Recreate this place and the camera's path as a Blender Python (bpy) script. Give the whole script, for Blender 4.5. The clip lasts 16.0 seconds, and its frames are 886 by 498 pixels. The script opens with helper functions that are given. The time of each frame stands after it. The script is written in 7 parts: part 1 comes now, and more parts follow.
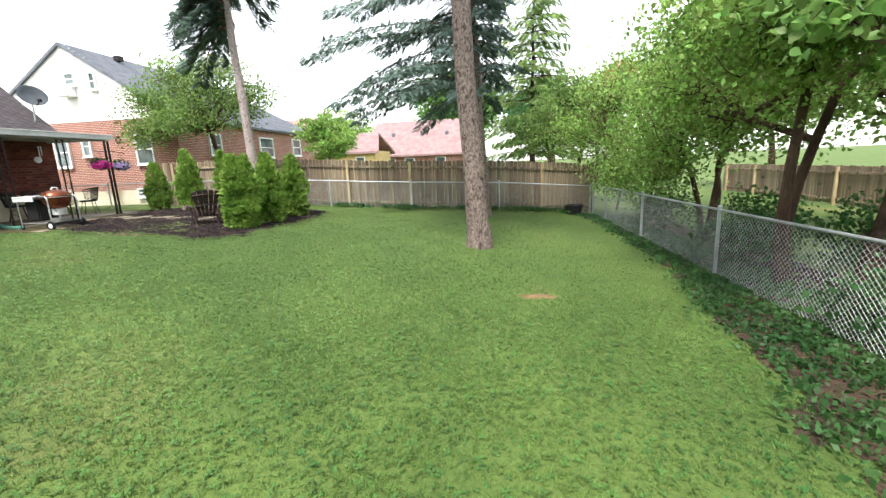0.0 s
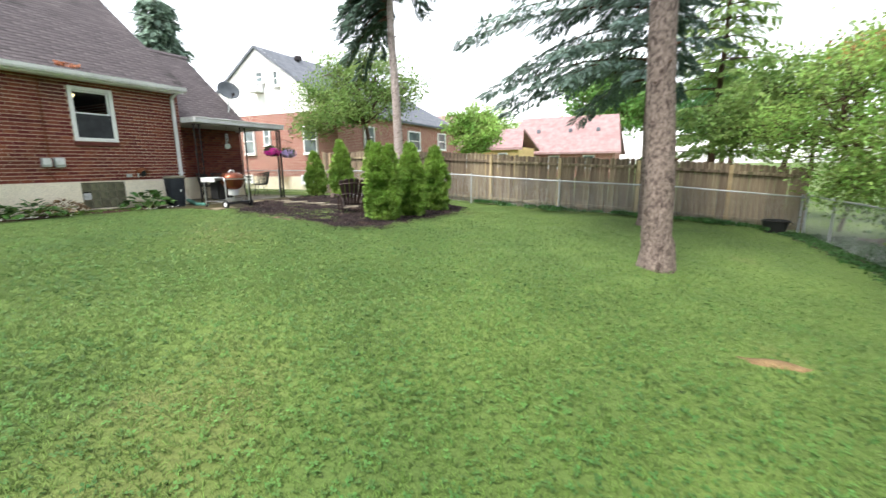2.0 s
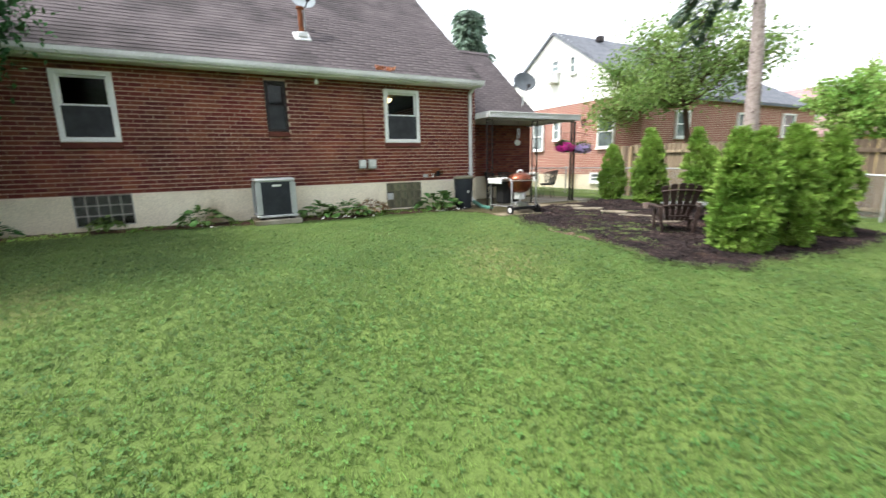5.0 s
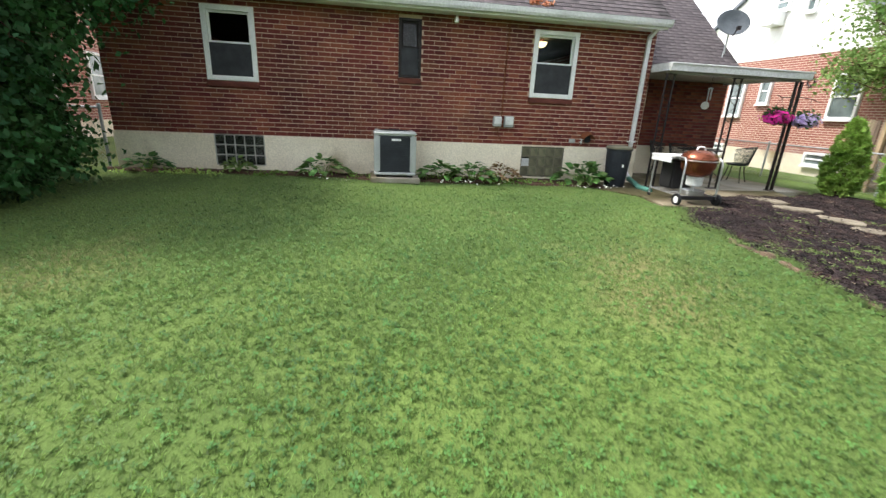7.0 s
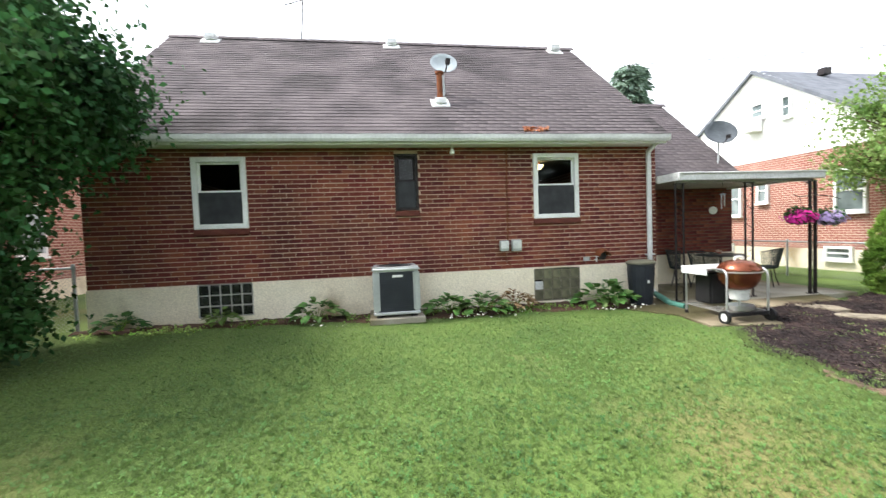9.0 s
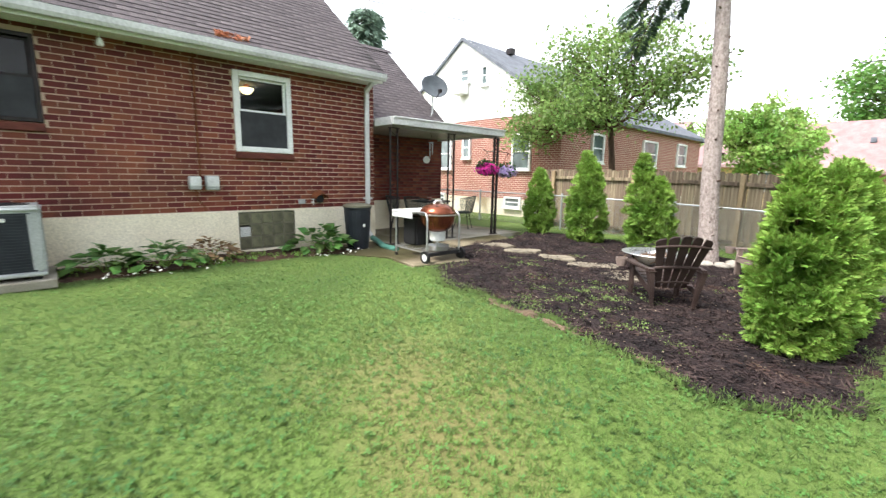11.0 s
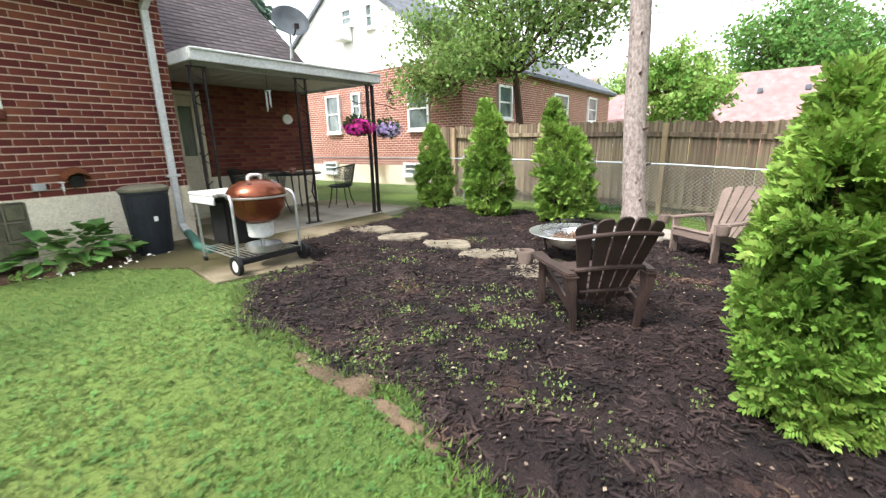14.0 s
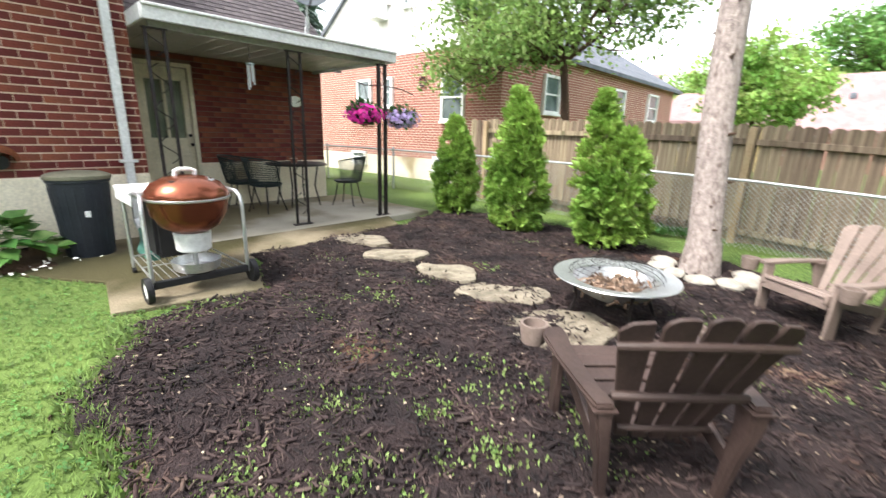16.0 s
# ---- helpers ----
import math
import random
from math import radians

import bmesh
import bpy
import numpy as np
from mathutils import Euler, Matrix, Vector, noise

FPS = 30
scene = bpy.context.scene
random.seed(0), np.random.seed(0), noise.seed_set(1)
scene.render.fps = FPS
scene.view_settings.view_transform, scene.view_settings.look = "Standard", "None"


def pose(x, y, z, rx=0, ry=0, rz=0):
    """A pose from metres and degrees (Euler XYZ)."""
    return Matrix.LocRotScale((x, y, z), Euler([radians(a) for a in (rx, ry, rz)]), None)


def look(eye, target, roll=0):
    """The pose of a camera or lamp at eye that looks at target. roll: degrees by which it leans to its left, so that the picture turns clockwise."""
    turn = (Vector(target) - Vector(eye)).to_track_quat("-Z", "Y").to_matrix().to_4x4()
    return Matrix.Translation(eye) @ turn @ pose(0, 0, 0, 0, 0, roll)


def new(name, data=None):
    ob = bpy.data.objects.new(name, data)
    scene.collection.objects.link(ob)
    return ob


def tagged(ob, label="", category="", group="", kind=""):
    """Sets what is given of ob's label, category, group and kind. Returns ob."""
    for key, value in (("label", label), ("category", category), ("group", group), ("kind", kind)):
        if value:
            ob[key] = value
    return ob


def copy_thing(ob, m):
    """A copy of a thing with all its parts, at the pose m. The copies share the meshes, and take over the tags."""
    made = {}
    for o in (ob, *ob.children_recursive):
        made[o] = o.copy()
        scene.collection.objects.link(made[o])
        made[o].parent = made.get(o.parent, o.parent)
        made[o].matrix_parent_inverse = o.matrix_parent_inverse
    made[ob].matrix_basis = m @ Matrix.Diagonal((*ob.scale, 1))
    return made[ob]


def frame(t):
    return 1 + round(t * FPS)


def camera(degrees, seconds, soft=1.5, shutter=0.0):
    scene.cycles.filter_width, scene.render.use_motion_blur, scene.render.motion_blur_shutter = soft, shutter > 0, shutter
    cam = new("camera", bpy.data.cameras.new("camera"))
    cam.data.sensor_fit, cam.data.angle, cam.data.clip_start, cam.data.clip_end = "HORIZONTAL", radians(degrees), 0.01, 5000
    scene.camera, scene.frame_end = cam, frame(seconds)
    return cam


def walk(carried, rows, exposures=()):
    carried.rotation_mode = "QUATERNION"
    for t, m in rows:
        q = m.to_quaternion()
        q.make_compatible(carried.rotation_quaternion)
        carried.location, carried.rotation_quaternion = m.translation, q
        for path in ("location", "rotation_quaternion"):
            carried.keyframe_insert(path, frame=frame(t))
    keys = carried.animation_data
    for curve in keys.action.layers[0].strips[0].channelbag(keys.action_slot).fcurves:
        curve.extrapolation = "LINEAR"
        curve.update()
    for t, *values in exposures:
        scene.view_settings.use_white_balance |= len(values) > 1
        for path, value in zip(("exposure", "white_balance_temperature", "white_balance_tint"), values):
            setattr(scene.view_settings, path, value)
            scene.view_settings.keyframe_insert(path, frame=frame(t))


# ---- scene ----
cam = camera(92.6, 16.0, soft=1.3, shutter=0.4)
PATH = [
    (0, (-0.069, -0.613, 1.553), (-0.327, 1.33, 1.155), -2.5),
    (0.5, (-0.081, -0.476, 1.545), (-0.44, 1.452, 1.153), -1.7),
    (1, (-0.198, -0.231, 1.502), (-0.724, 1.66, 1.116), -1.3),
    (1.5, (-0.361, 0.095, 1.513), (-0.943, 1.979, 1.183), -2.4),
    (2, (-0.612, 0.473, 1.484), (-1.456, 2.243, 1.092), -0.5),
    (2.5, (-0.892, 0.75, 1.489), (-1.815, 2.463, 1.026), -1.2),
    (3, (-1.179, 1.099, 1.531), (-2.027, 2.854, 1.081), -1.8),
    (3.5, (-1.446, 1.544, 1.489), (-2.428, 3.234, 1.067), -1.9),
    (4, (-1.94, 1.853, 1.527), (-3.127, 3.416, 1.141), -3.5),
    (4.5, (-2.412, 1.919, 1.539), (-3.934, 3.17, 1.193), -3.9),
    (5, (-2.836, 2.09, 1.57), (-4.556, 3.031, 1.174), -1.4),
    (7.5, (-4.276, 2.975, 1.791), (-6.193, 3.168, 1.255), 1.6),
    (8, (-4.582, 2.982, 1.821), (-6.561, 3.064, 1.54), -1.3),
    (8.5, (-4.838, 2.945, 1.896), (-6.83, 3.1, 1.799), -0.1),
    (9, (-4.985, 2.963, 1.921), (-6.958, 3.279, 1.837), -2.1),
    (9.5, (-5.063, 3.104, 1.867), (-6.981, 3.639, 1.685), -1.6),
    (10, (-5.187, 3.26, 1.834), (-6.943, 4.182, 1.578), 0.3),
    (12.5, (-5.882, 4.922, 1.692), (-7.213, 6.373, 1.342), 0.5),
    (13, (-6.063, 5.293, 1.696), (-7.493, 6.656, 1.379), 1.1),
    (13.5, (-6.209, 5.667, 1.678), (-7.601, 7.06, 1.33), -1.0),
    (14, (-6.323, 6.023, 1.651), (-7.503, 7.562, 1.163), -1.4),
    (14.5, (-6.425, 6.427, 1.621), (-7.627, 7.957, 1.16), 0.5),
    (15, (-6.595, 6.765, 1.62), (-7.701, 8.335, 1.06), 2.4),
    (15.5, (-6.733, 7.05, 1.641), (-7.854, 8.597, 1.048), 1.3),
    (16, (-6.824, 7.333, 1.688), (-8.141, 8.744, 1.165), 1.6),
]
walk(cam, [(t, look(eye, target, roll)) for t, eye, target, roll in PATH],
     [(0.0, 1.82), (1.5, 1.94), (2.5, 1.76), (3.5, 1.86), (5.0, 1.88), (7.5, 1.82), (8.5, 2.08), (9.5, 2.1), (12.5, 1.98), (15.0, 2.06), (16.0, 2.28)])

# ---- world, sun ----
SUN_EL, SUN_AZ = 56.0, 192.0
world = bpy.data.worlds.new("overcast_sky")
scene.world = world
world.use_nodes = True
wn, wl = world.node_tree.nodes, world.node_tree.links
sky = wn.new("ShaderNodeTexSky")
sky.sky_type, sky.sun_disc = "NISHITA", False
sky.sun_elevation, sky.sun_rotation = radians(SUN_EL), radians(SUN_AZ)
sky.dust_density, sky.air_density = 1.0, 1.0
veil = wn.new("ShaderNodeHueSaturation")
veil.inputs["Saturation"].default_value = 0.22
wl.new(sky.outputs[0], veil.inputs["Color"])
wl.new(veil.outputs[0], wn["Background"].inputs["Color"])
wn["Background"].inputs["Strength"].default_value = 0.15
sun = new("sun", bpy.data.lights.new("sun", "SUN"))
sun.data.energy, sun.data.angle, sun.data.color = 1.5, radians(14), (1.0, 0.95, 0.87)
sun.rotation_euler = Vector((math.sin(radians(SUN_AZ)) * math.cos(radians(SUN_EL)), math.cos(radians(SUN_AZ)) * math.cos(radians(SUN_EL)), math.sin(radians(SUN_EL)))).to_track_quat("Z", "Y").to_euler()

# ---- materials ----
def lin(r, g, b):
    return tuple(((c / 255) / 12.92 if c < 10 else ((c / 255 + 0.055) / 1.055) ** 2.4) for c in (r, g, b)) + (1,)


def mat(name, c1, c2, scale=3.0, fine=60.0, rough=0.75, metal=0.0, bump=0.25, rnd=0.0, island=0.0, gloss=0.3, stretch=(1, 1, 1), leaf=0.0, third=None, third_at=0.62, up=0.0, sheen=0.0):
    """Two-scale mottled surface: c1 and c2 mix by broad noise, fine noise adds grain and relief."""
    m = bpy.data.materials.new(name)
    m.use_nodes = True
    n, l = m.node_tree.nodes, m.node_tree.links
    bs, out = n["Principled BSDF"], n["Material Output"]
    tc, mp = n.new("ShaderNodeTexCoord"), n.new("ShaderNodeMapping")
    mp.inputs["Scale"].default_value = stretch
    l.new(tc.outputs["Object"], mp.inputs[0])
    big, small = n.new("ShaderNodeTexNoise"), n.new("ShaderNodeTexNoise")
    big.inputs["Scale"].default_value, small.inputs["Scale"].default_value = scale, fine
    big.inputs["Detail"].default_value, small.inputs["Detail"].default_value = 5, 3
    for q in (big, small):
        l.new(mp.outputs[0], q.inputs["Vector"])
    ramp = n.new("ShaderNodeValToRGB")
    ramp.color_ramp.elements[0].position, ramp.color_ramp.elements[1].position = 0.35, 0.65
    ramp.color_ramp.elements[0].color, ramp.color_ramp.elements[1].color = (*c1[:3], 1), (*c2[:3], 1)
    l.new(big.outputs["Fac"], ramp.inputs[0])
    col = ramp.outputs[0]
    if third:
        big2, r2, mx = n.new("ShaderNodeTexNoise"), n.new("ShaderNodeMapRange"), n.new("ShaderNodeMix")
        big2.inputs["Scale"].default_value, big2.inputs["Detail"].default_value = scale * 0.45, 4
        l.new(mp.outputs[0], big2.inputs["Vector"])
        r2.inputs["From Min"].default_value, r2.inputs["From Max"].default_value = third_at, third_at + 0.12
        l.new(big2.outputs["Fac"], r2.inputs[0])
        mx.data_type = "RGBA"
        l.new(r2.outputs[0], mx.inputs[0])
        l.new(col, mx.inputs[6])
        mx.inputs[7].default_value = (*third[:3], 1)
        col = mx.outputs[2]
    hv = n.new("ShaderNodeHueSaturation")
    add = n.new("ShaderNodeMath")
    add.operation = "MULTIPLY_ADD"
    l.new(small.outputs["Fac"], add.inputs[0])
    add.inputs[1].default_value, add.inputs[2].default_value = 0.7, 0.65
    val = add.outputs[0]
    if rnd or island:
        src = n.new("ShaderNodeObjectInfo").outputs["Random"] if rnd else n.new("ShaderNodeNewGeometry").outputs["Random Per Island"]
        k = rnd or island
        a2 = n.new("ShaderNodeMath")
        a2.operation = "MULTIPLY_ADD"
        l.new(src, a2.inputs[0])
        a2.inputs[1].default_value, a2.inputs[2].default_value = 2 * k, 1 - k
        a3 = n.new("ShaderNodeMath")
        a3.operation = "MULTIPLY"
        l.new(val, a3.inputs[0])
        l.new(a2.outputs[0], a3.inputs[1])
        val = a3.outputs[0]
        hue = n.new("ShaderNodeMath")
        hue.operation = "MULTIPLY_ADD"
        l.new(src, hue.inputs[0])
        hue.inputs[1].default_value, hue.inputs[2].default_value = 0.09 * k, 0.5 - 0.045 * k
        l.new(hue.outputs[0], hv.inputs["Hue"])
    l.new(val, hv.inputs["Value"])
    l.new(col, hv.inputs["Color"])
    l.new(hv.outputs[0], bs.inputs["Base Color"])
    bs.inputs["Roughness"].default_value, bs.inputs["Metallic"].default_value = rough, metal
    bs.inputs["Specular IOR Level"].default_value = gloss
    if bump:
        bp = n.new("ShaderNodeBump")
        bp.inputs["Strength"].default_value, bp.inputs["Distance"].default_value = bump, 0.02
        l.new(small.outputs["Fac"], bp.inputs["Height"])
        l.new(bp.outputs[0], bs.inputs["Normal"])
    if sheen:
        bs.inputs["Sheen Weight"].default_value, bs.inputs["Sheen Roughness"].default_value = sheen, 0.45
        bs.inputs["Sheen Tint"].default_value = (0.86, 1.0, 0.55, 1)
    if up:
        ge, sc, ad, nz = n.new("ShaderNodeNewGeometry"), n.new("ShaderNodeVectorMath"), n.new("ShaderNodeVectorMath"), n.new("ShaderNodeVectorMath")
        sc.operation, ad.operation, nz.operation = "SCALE", "ADD", "NORMALIZE"
        sc.inputs["Scale"].default_value = 1 - up
        l.new(ge.outputs["Normal"], sc.inputs[0])
        l.new(sc.outputs[0], ad.inputs[0])
        ad.inputs[1].default_value = (0, 0, up)
        l.new(ad.outputs[0], nz.inputs[0])
        l.new(nz.outputs[0], bs.inputs["Normal"])
    if leaf:
        tr, ms = n.new("ShaderNodeBsdfTranslucent"), n.new("ShaderNodeMixShader")
        l.new(hv.outputs[0], tr.inputs[0])
        ms.inputs[0].default_value = leaf
        l.new(bs.outputs[0], ms.inputs[1])
        l.new(tr.outputs[0], ms.inputs[2])
        l.new(ms.outputs[0], out.inputs[0])
    return m


M_GRASS = mat("lawn_soil", lin(76, 97, 46), lin(95, 116, 56), 0.7, 40, 0.9, bump=0.6, third=lin(110, 108, 66), third_at=0.6)
M_BLADE = mat("grass_blade", lin(95, 128, 58), lin(119, 150, 74), 0.6, 9, 0.6, bump=0, island=0.17, leaf=0.35, third=lin(128, 149, 80), third_at=0.6, up=0.85, sheen=0.75)
M_CLOVER = mat("clover_leaf", lin(58, 100, 47), lin(92, 132, 64), 0.9, 9, 0.55, bump=0, island=0.25, leaf=0.25, up=0.6, sheen=0.4)
M_MULCH = mat("dark_mulch", lin(30, 23, 25), lin(48, 37, 37), 2.5, 70, 0.9, bump=1.0, third=lin(98, 72, 60))
M_CHIP = mat("mulch_chip", lin(27, 21, 23), lin(64, 50, 49), 3, 30, 0.8, bump=0.2, island=0.65, third=lin(86, 66, 58), third_at=0.62)
M_SOIL = mat("bare_soil", lin(96, 78, 56), lin(134, 112, 80), 2, 50, 0.95, bump=0.8)
M_BEDSOIL = mat("dark_bed_soil", lin(62, 47, 38), lin(92, 70, 56), 2, 50, 0.95, bump=0.8)
M_SOIL_E = mat("edge_soil", lin(84, 71, 58), lin(116, 99, 81), 3, 50, 0.95, bump=0.9)
M_LITTER = mat("leaf_litter", lin(54, 44, 36), lin(84, 68, 54), 5, 40, 0.95, bump=0.9)
M_BRICK = mat("red_brick", lin(90, 46, 41), lin(122, 62, 52), 1.2, 60, 0.85, bump=0.5, rnd=0.32, third=lin(98, 52, 47))
M_BRICK_J = mat("red_brick_field", lin(90, 46, 41), lin(122, 62, 52), 1.2, 60, 0.85, bump=0.5, island=0.32, third=lin(98, 52, 47))
M_MORTAR = mat("pale_mortar", lin(184, 160, 142), lin(204, 182, 163), 3, 80, 0.95, bump=0.5)
# Wing mortar: colour darkened to stand in for shade under the canopy.
M_MORTAR_D = mat("shaded_mortar", lin(90, 71, 63), lin(116, 94, 83), 3, 80, 0.95, bump=0.5)
M_FOUND = mat("cream_painted_foundation", lin(220, 210, 188), lin(236, 228, 208), 1.2, 40, 0.85, bump=0.35, third=lin(152, 136, 104), third_at=0.57)
M_WHITE = mat("white_vinyl", lin(226, 228, 228), lin(238, 240, 240), 2, 60, 0.45, bump=0.05)
M_ALU = mat("white_aluminium", lin(200, 202, 202), lin(222, 224, 224), 2, 30, 0.4, bump=0.08, third=lin(168, 166, 158), third_at=0.66)
# White aluminium greyed down: underside shade of the canopy put into the colour.
M_ALUU = mat("shaded_soffit_aluminium", lin(150, 150, 146), lin(170, 170, 164), 2, 30, 0.5, bump=0.08)
M_SHINGLE = mat("weathered_shingle", lin(75, 70, 73), lin(100, 93, 96), 1.0, 90, 0.95, bump=0.5, rnd=0.14, third=lin(61, 57, 59), third_at=0.56)
M_SHINGLE_J = mat("weathered_shingle_field", lin(75, 70, 73), lin(100, 93, 96), 1.0, 90, 0.95, bump=0.5, island=0.14, third=lin(61, 57, 59), third_at=0.56)
M_SILL = mat("dark_brick_sill", lin(88, 48, 42), lin(110, 62, 52), 6, 60, 0.85, bump=0.4)
# Near-black colour that stands in for unlit rooms behind the windows.
M_DARK = mat("unlit_room_paint", lin(20, 20, 22), lin(30, 30, 32), 2, 20, 0.9, bump=0)
M_SCREEN = mat("insect_screen", lin(44, 46, 50), lin(58, 60, 64), 5, 200, 0.6, bump=0.1)
M_DOOR = mat("cream_door_paint", lin(206, 200, 180), lin(222, 216, 196), 3, 50, 0.5, bump=0.05)
M_CONC = mat("old_concrete", lin(136, 131, 120), lin(168, 162, 150), 1.4, 60, 0.9, bump=0.4, third=lin(112, 104, 82), third_at=0.5)
M_WALKC = mat("stained_walk_concrete", lin(88, 78, 60), lin(134, 124, 104), 1.6, 60, 0.9, bump=0.5, third=lin(70, 66, 42), third_at=0.5)
M_STONE = mat("flagstone", lin(108, 101, 88), lin(144, 135, 119), 7, 40, 0.9, bump=0.9, rnd=0.1, third=lin(68, 58, 48), third_at=0.58)
M_IRON = mat("black_iron", lin(34, 32, 34), lin(52, 46, 46), 8, 60, 0.5, 0.3, bump=0.1)
M_FENCE = mat("weathered_fence_wood", lin(102, 89, 74), lin(152, 136, 115), 2.6, 50, 0.9, bump=0.4, rnd=0.3, stretch=(8, 8, 0.35), third=lin(84, 80, 58), third_at=0.53)
M_RAIL = mat("pale_fence_rail", lin(158, 138, 106), lin(184, 164, 130), 2, 40, 0.85, bump=0.3, rnd=0.15)
M_GALV = mat("galvanised_steel", lin(160, 166, 170), lin(188, 192, 194), 4, 60, 0.45, 0.6, bump=0.1)
M_WIRE = mat("aged_fence_wire", lin(150, 154, 154), lin(182, 186, 186), 4, 60, 0.5, 0.5, bump=0.0)
M_BARK = mat("spruce_bark", lin(92, 80, 75), lin(150, 135, 127), 34, 90, 0.95, bump=1.0, stretch=(1, 1, 0.6), third=lin(70, 59, 55), third_at=0.54)
M_BARK_P = mat("pale_spruce_bark", lin(140, 128, 124), lin(184, 171, 165), 30, 90, 0.95, bump=1.0, stretch=(1, 1, 0.6), third=lin(118, 104, 98), third_at=0.58)
M_BARK_D = mat("brown_bark", lin(62, 48, 40), lin(94, 74, 60), 6, 40, 0.95, bump=1.0, stretch=(1, 1, 0.35))
M_ARB = mat("arborvitae_spray", lin(108, 144, 60), lin(154, 184, 90), 1.6, 12, 0.6, bump=0, island=0.35, leaf=0.35)
M_SPRUCE = mat("spruce_needles", lin(92, 114, 98), lin(136, 158, 142), 1.2, 10, 0.7, bump=0, island=0.35, leaf=0.12)
M_SPRUCE_M = mat("shaded_spruce_needles", lin(62, 82, 72), lin(128, 150, 138), 0.5, 10, 0.7, bump=0, island=0.5, leaf=0.2)
M_SPRUCE_D = mat("dark_spruce_needles", lin(54, 74, 62), lin(84, 106, 90), 1.2, 10, 0.7, bump=0, island=0.35, leaf=0.12)
M_LEAF = mat("bright_leaf", lin(112, 148, 70), lin(170, 198, 112), 0.8, 8, 0.45, bump=0, island=0.5, leaf=0.52)
M_LEAF_D = mat("shade_leaf", lin(53, 89, 48), lin(79, 117, 64), 1.0, 8, 0.5, bump=0, island=0.3, leaf=0.4)
M_LEAF_M = mat("mid_green_leaf", lin(86, 126, 62), lin(128, 164, 90), 1.0, 8, 0.4, bump=0, island=0.45, leaf=0.5)
M_LEAF_S = mat("dark_tree_leaf", lin(42, 72, 44), lin(72, 110, 64), 1.0, 8, 0.6, bump=0, island=0.5, leaf=0.3, gloss=0.1)
M_LEAF_H = mat("hosta_leaf", lin(70, 112, 54), lin(106, 146, 76), 6, 14, 0.45, bump=0, island=0.35, leaf=0.3, third=lin(156, 178, 118), third_at=0.6)
M_LEAF_O = mat("olive_leaf", lin(98, 128, 66), lin(142, 168, 96), 1.0, 8, 0.55, bump=0, island=0.3, leaf=0.4)
M_LEAF_R = mat("reddish_leaf", lin(168, 104, 72), lin(196, 140, 92), 1.0, 8, 0.55, bump=0, island=0.3, leaf=0.4)
M_FBRICK = mat("neighbour_brick", lin(134, 84, 74), lin(152, 100, 90), 1.5, 30, 0.9, bump=0.3)
M_SIDING = mat("white_siding", lin(232, 232, 228), lin(244, 244, 240), 2, 40, 0.6, bump=0.05)
M_SLATE = mat("grey_shingle", lin(92, 96, 104), lin(112, 116, 124), 3, 40, 0.9, bump=0.4)
M_PINK = mat("rose_shingle", lin(136, 110, 110), lin(156, 130, 129), 2, 30, 0.9, bump=0.4)
M_TAN = mat("tan_stucco", lin(206, 180, 126), lin(222, 196, 142), 2, 30, 0.9, bump=0.2)


def brick_courses(m, brick, mortar, course=0.081, length=0.216, axes="yz"):
    """Adds courses with mortar lines to a material for walls that stay far off."""
    n, l = m.node_tree.nodes, m.node_tree.links
    bs = n["Principled BSDF"]
    tc, sp, cb, bt = n.new("ShaderNodeTexCoord"), n.new("ShaderNodeSeparateXYZ"), n.new("ShaderNodeCombineXYZ"), n.new("ShaderNodeTexBrick")
    sm = n.new("ShaderNodeMath")
    l.new(tc.outputs["Object"], sp.inputs[0])
    l.new(sp.outputs[0], sm.inputs[0])
    l.new(sp.outputs[1], sm.inputs[1])
    l.new(sm.outputs[0], cb.inputs[0])
    l.new(sp.outputs[2], cb.inputs[1])
    l.new(cb.outputs[0], bt.inputs["Vector"])
    bt.inputs["Scale"].default_value, bt.inputs["Brick Width"].default_value, bt.inputs["Row Height"].default_value = 1.0, length, course
    bt.inputs["Mortar Size"].default_value = 0.008
    old = bs.inputs["Base Color"].links[0].from_socket
    l.new(old, bt.inputs["Color1"])
    l.new(old, bt.inputs["Color2"])
    bt.inputs["Mortar"].default_value = mortar
    l.new(bt.outputs["Color"], bs.inputs["Base Color"])


brick_courses(M_FBRICK, None, lin(206, 184, 168))


def glass(name, tint, rough=0.03):
    m = bpy.data.materials.new(name)
    m.use_nodes = True
    b = m.node_tree.nodes["Principled BSDF"]
    b.inputs["Base Color"].default_value, b.inputs["Roughness"].default_value = tint, rough
    b.inputs["Specular IOR Level"].default_value = 0.12
    b.inputs["Transmission Weight"].default_value, b.inputs["IOR"].default_value = 1.0, 1.45
    return m


M_GLASS = bpy.data.materials.new("window_glass")
M_GLASS.use_nodes = True
gn, gl = M_GLASS.node_tree.nodes, M_GLASS.node_tree.links
g_clear, g_gloss, g_mix = gn.new("ShaderNodeBsdfTransparent"), gn.new("ShaderNodeBsdfGlossy"), gn.new("ShaderNodeMixShader")
g_clear.inputs[0].default_value = (0.8, 0.84, 0.84, 1)
g_gloss.inputs["Roughness"].default_value = 0.02
g_mix.inputs[0].default_value = 0.012
gl.new(g_clear.outputs[0], g_mix.inputs[1])
gl.new(g_gloss.outputs[0], g_mix.inputs[2])
gl.new(g_mix.outputs[0], gn["Material Output"].inputs[0])
M_BLOCK = glass("block_glass", (0.75, 0.82, 0.8, 1), 0.25)


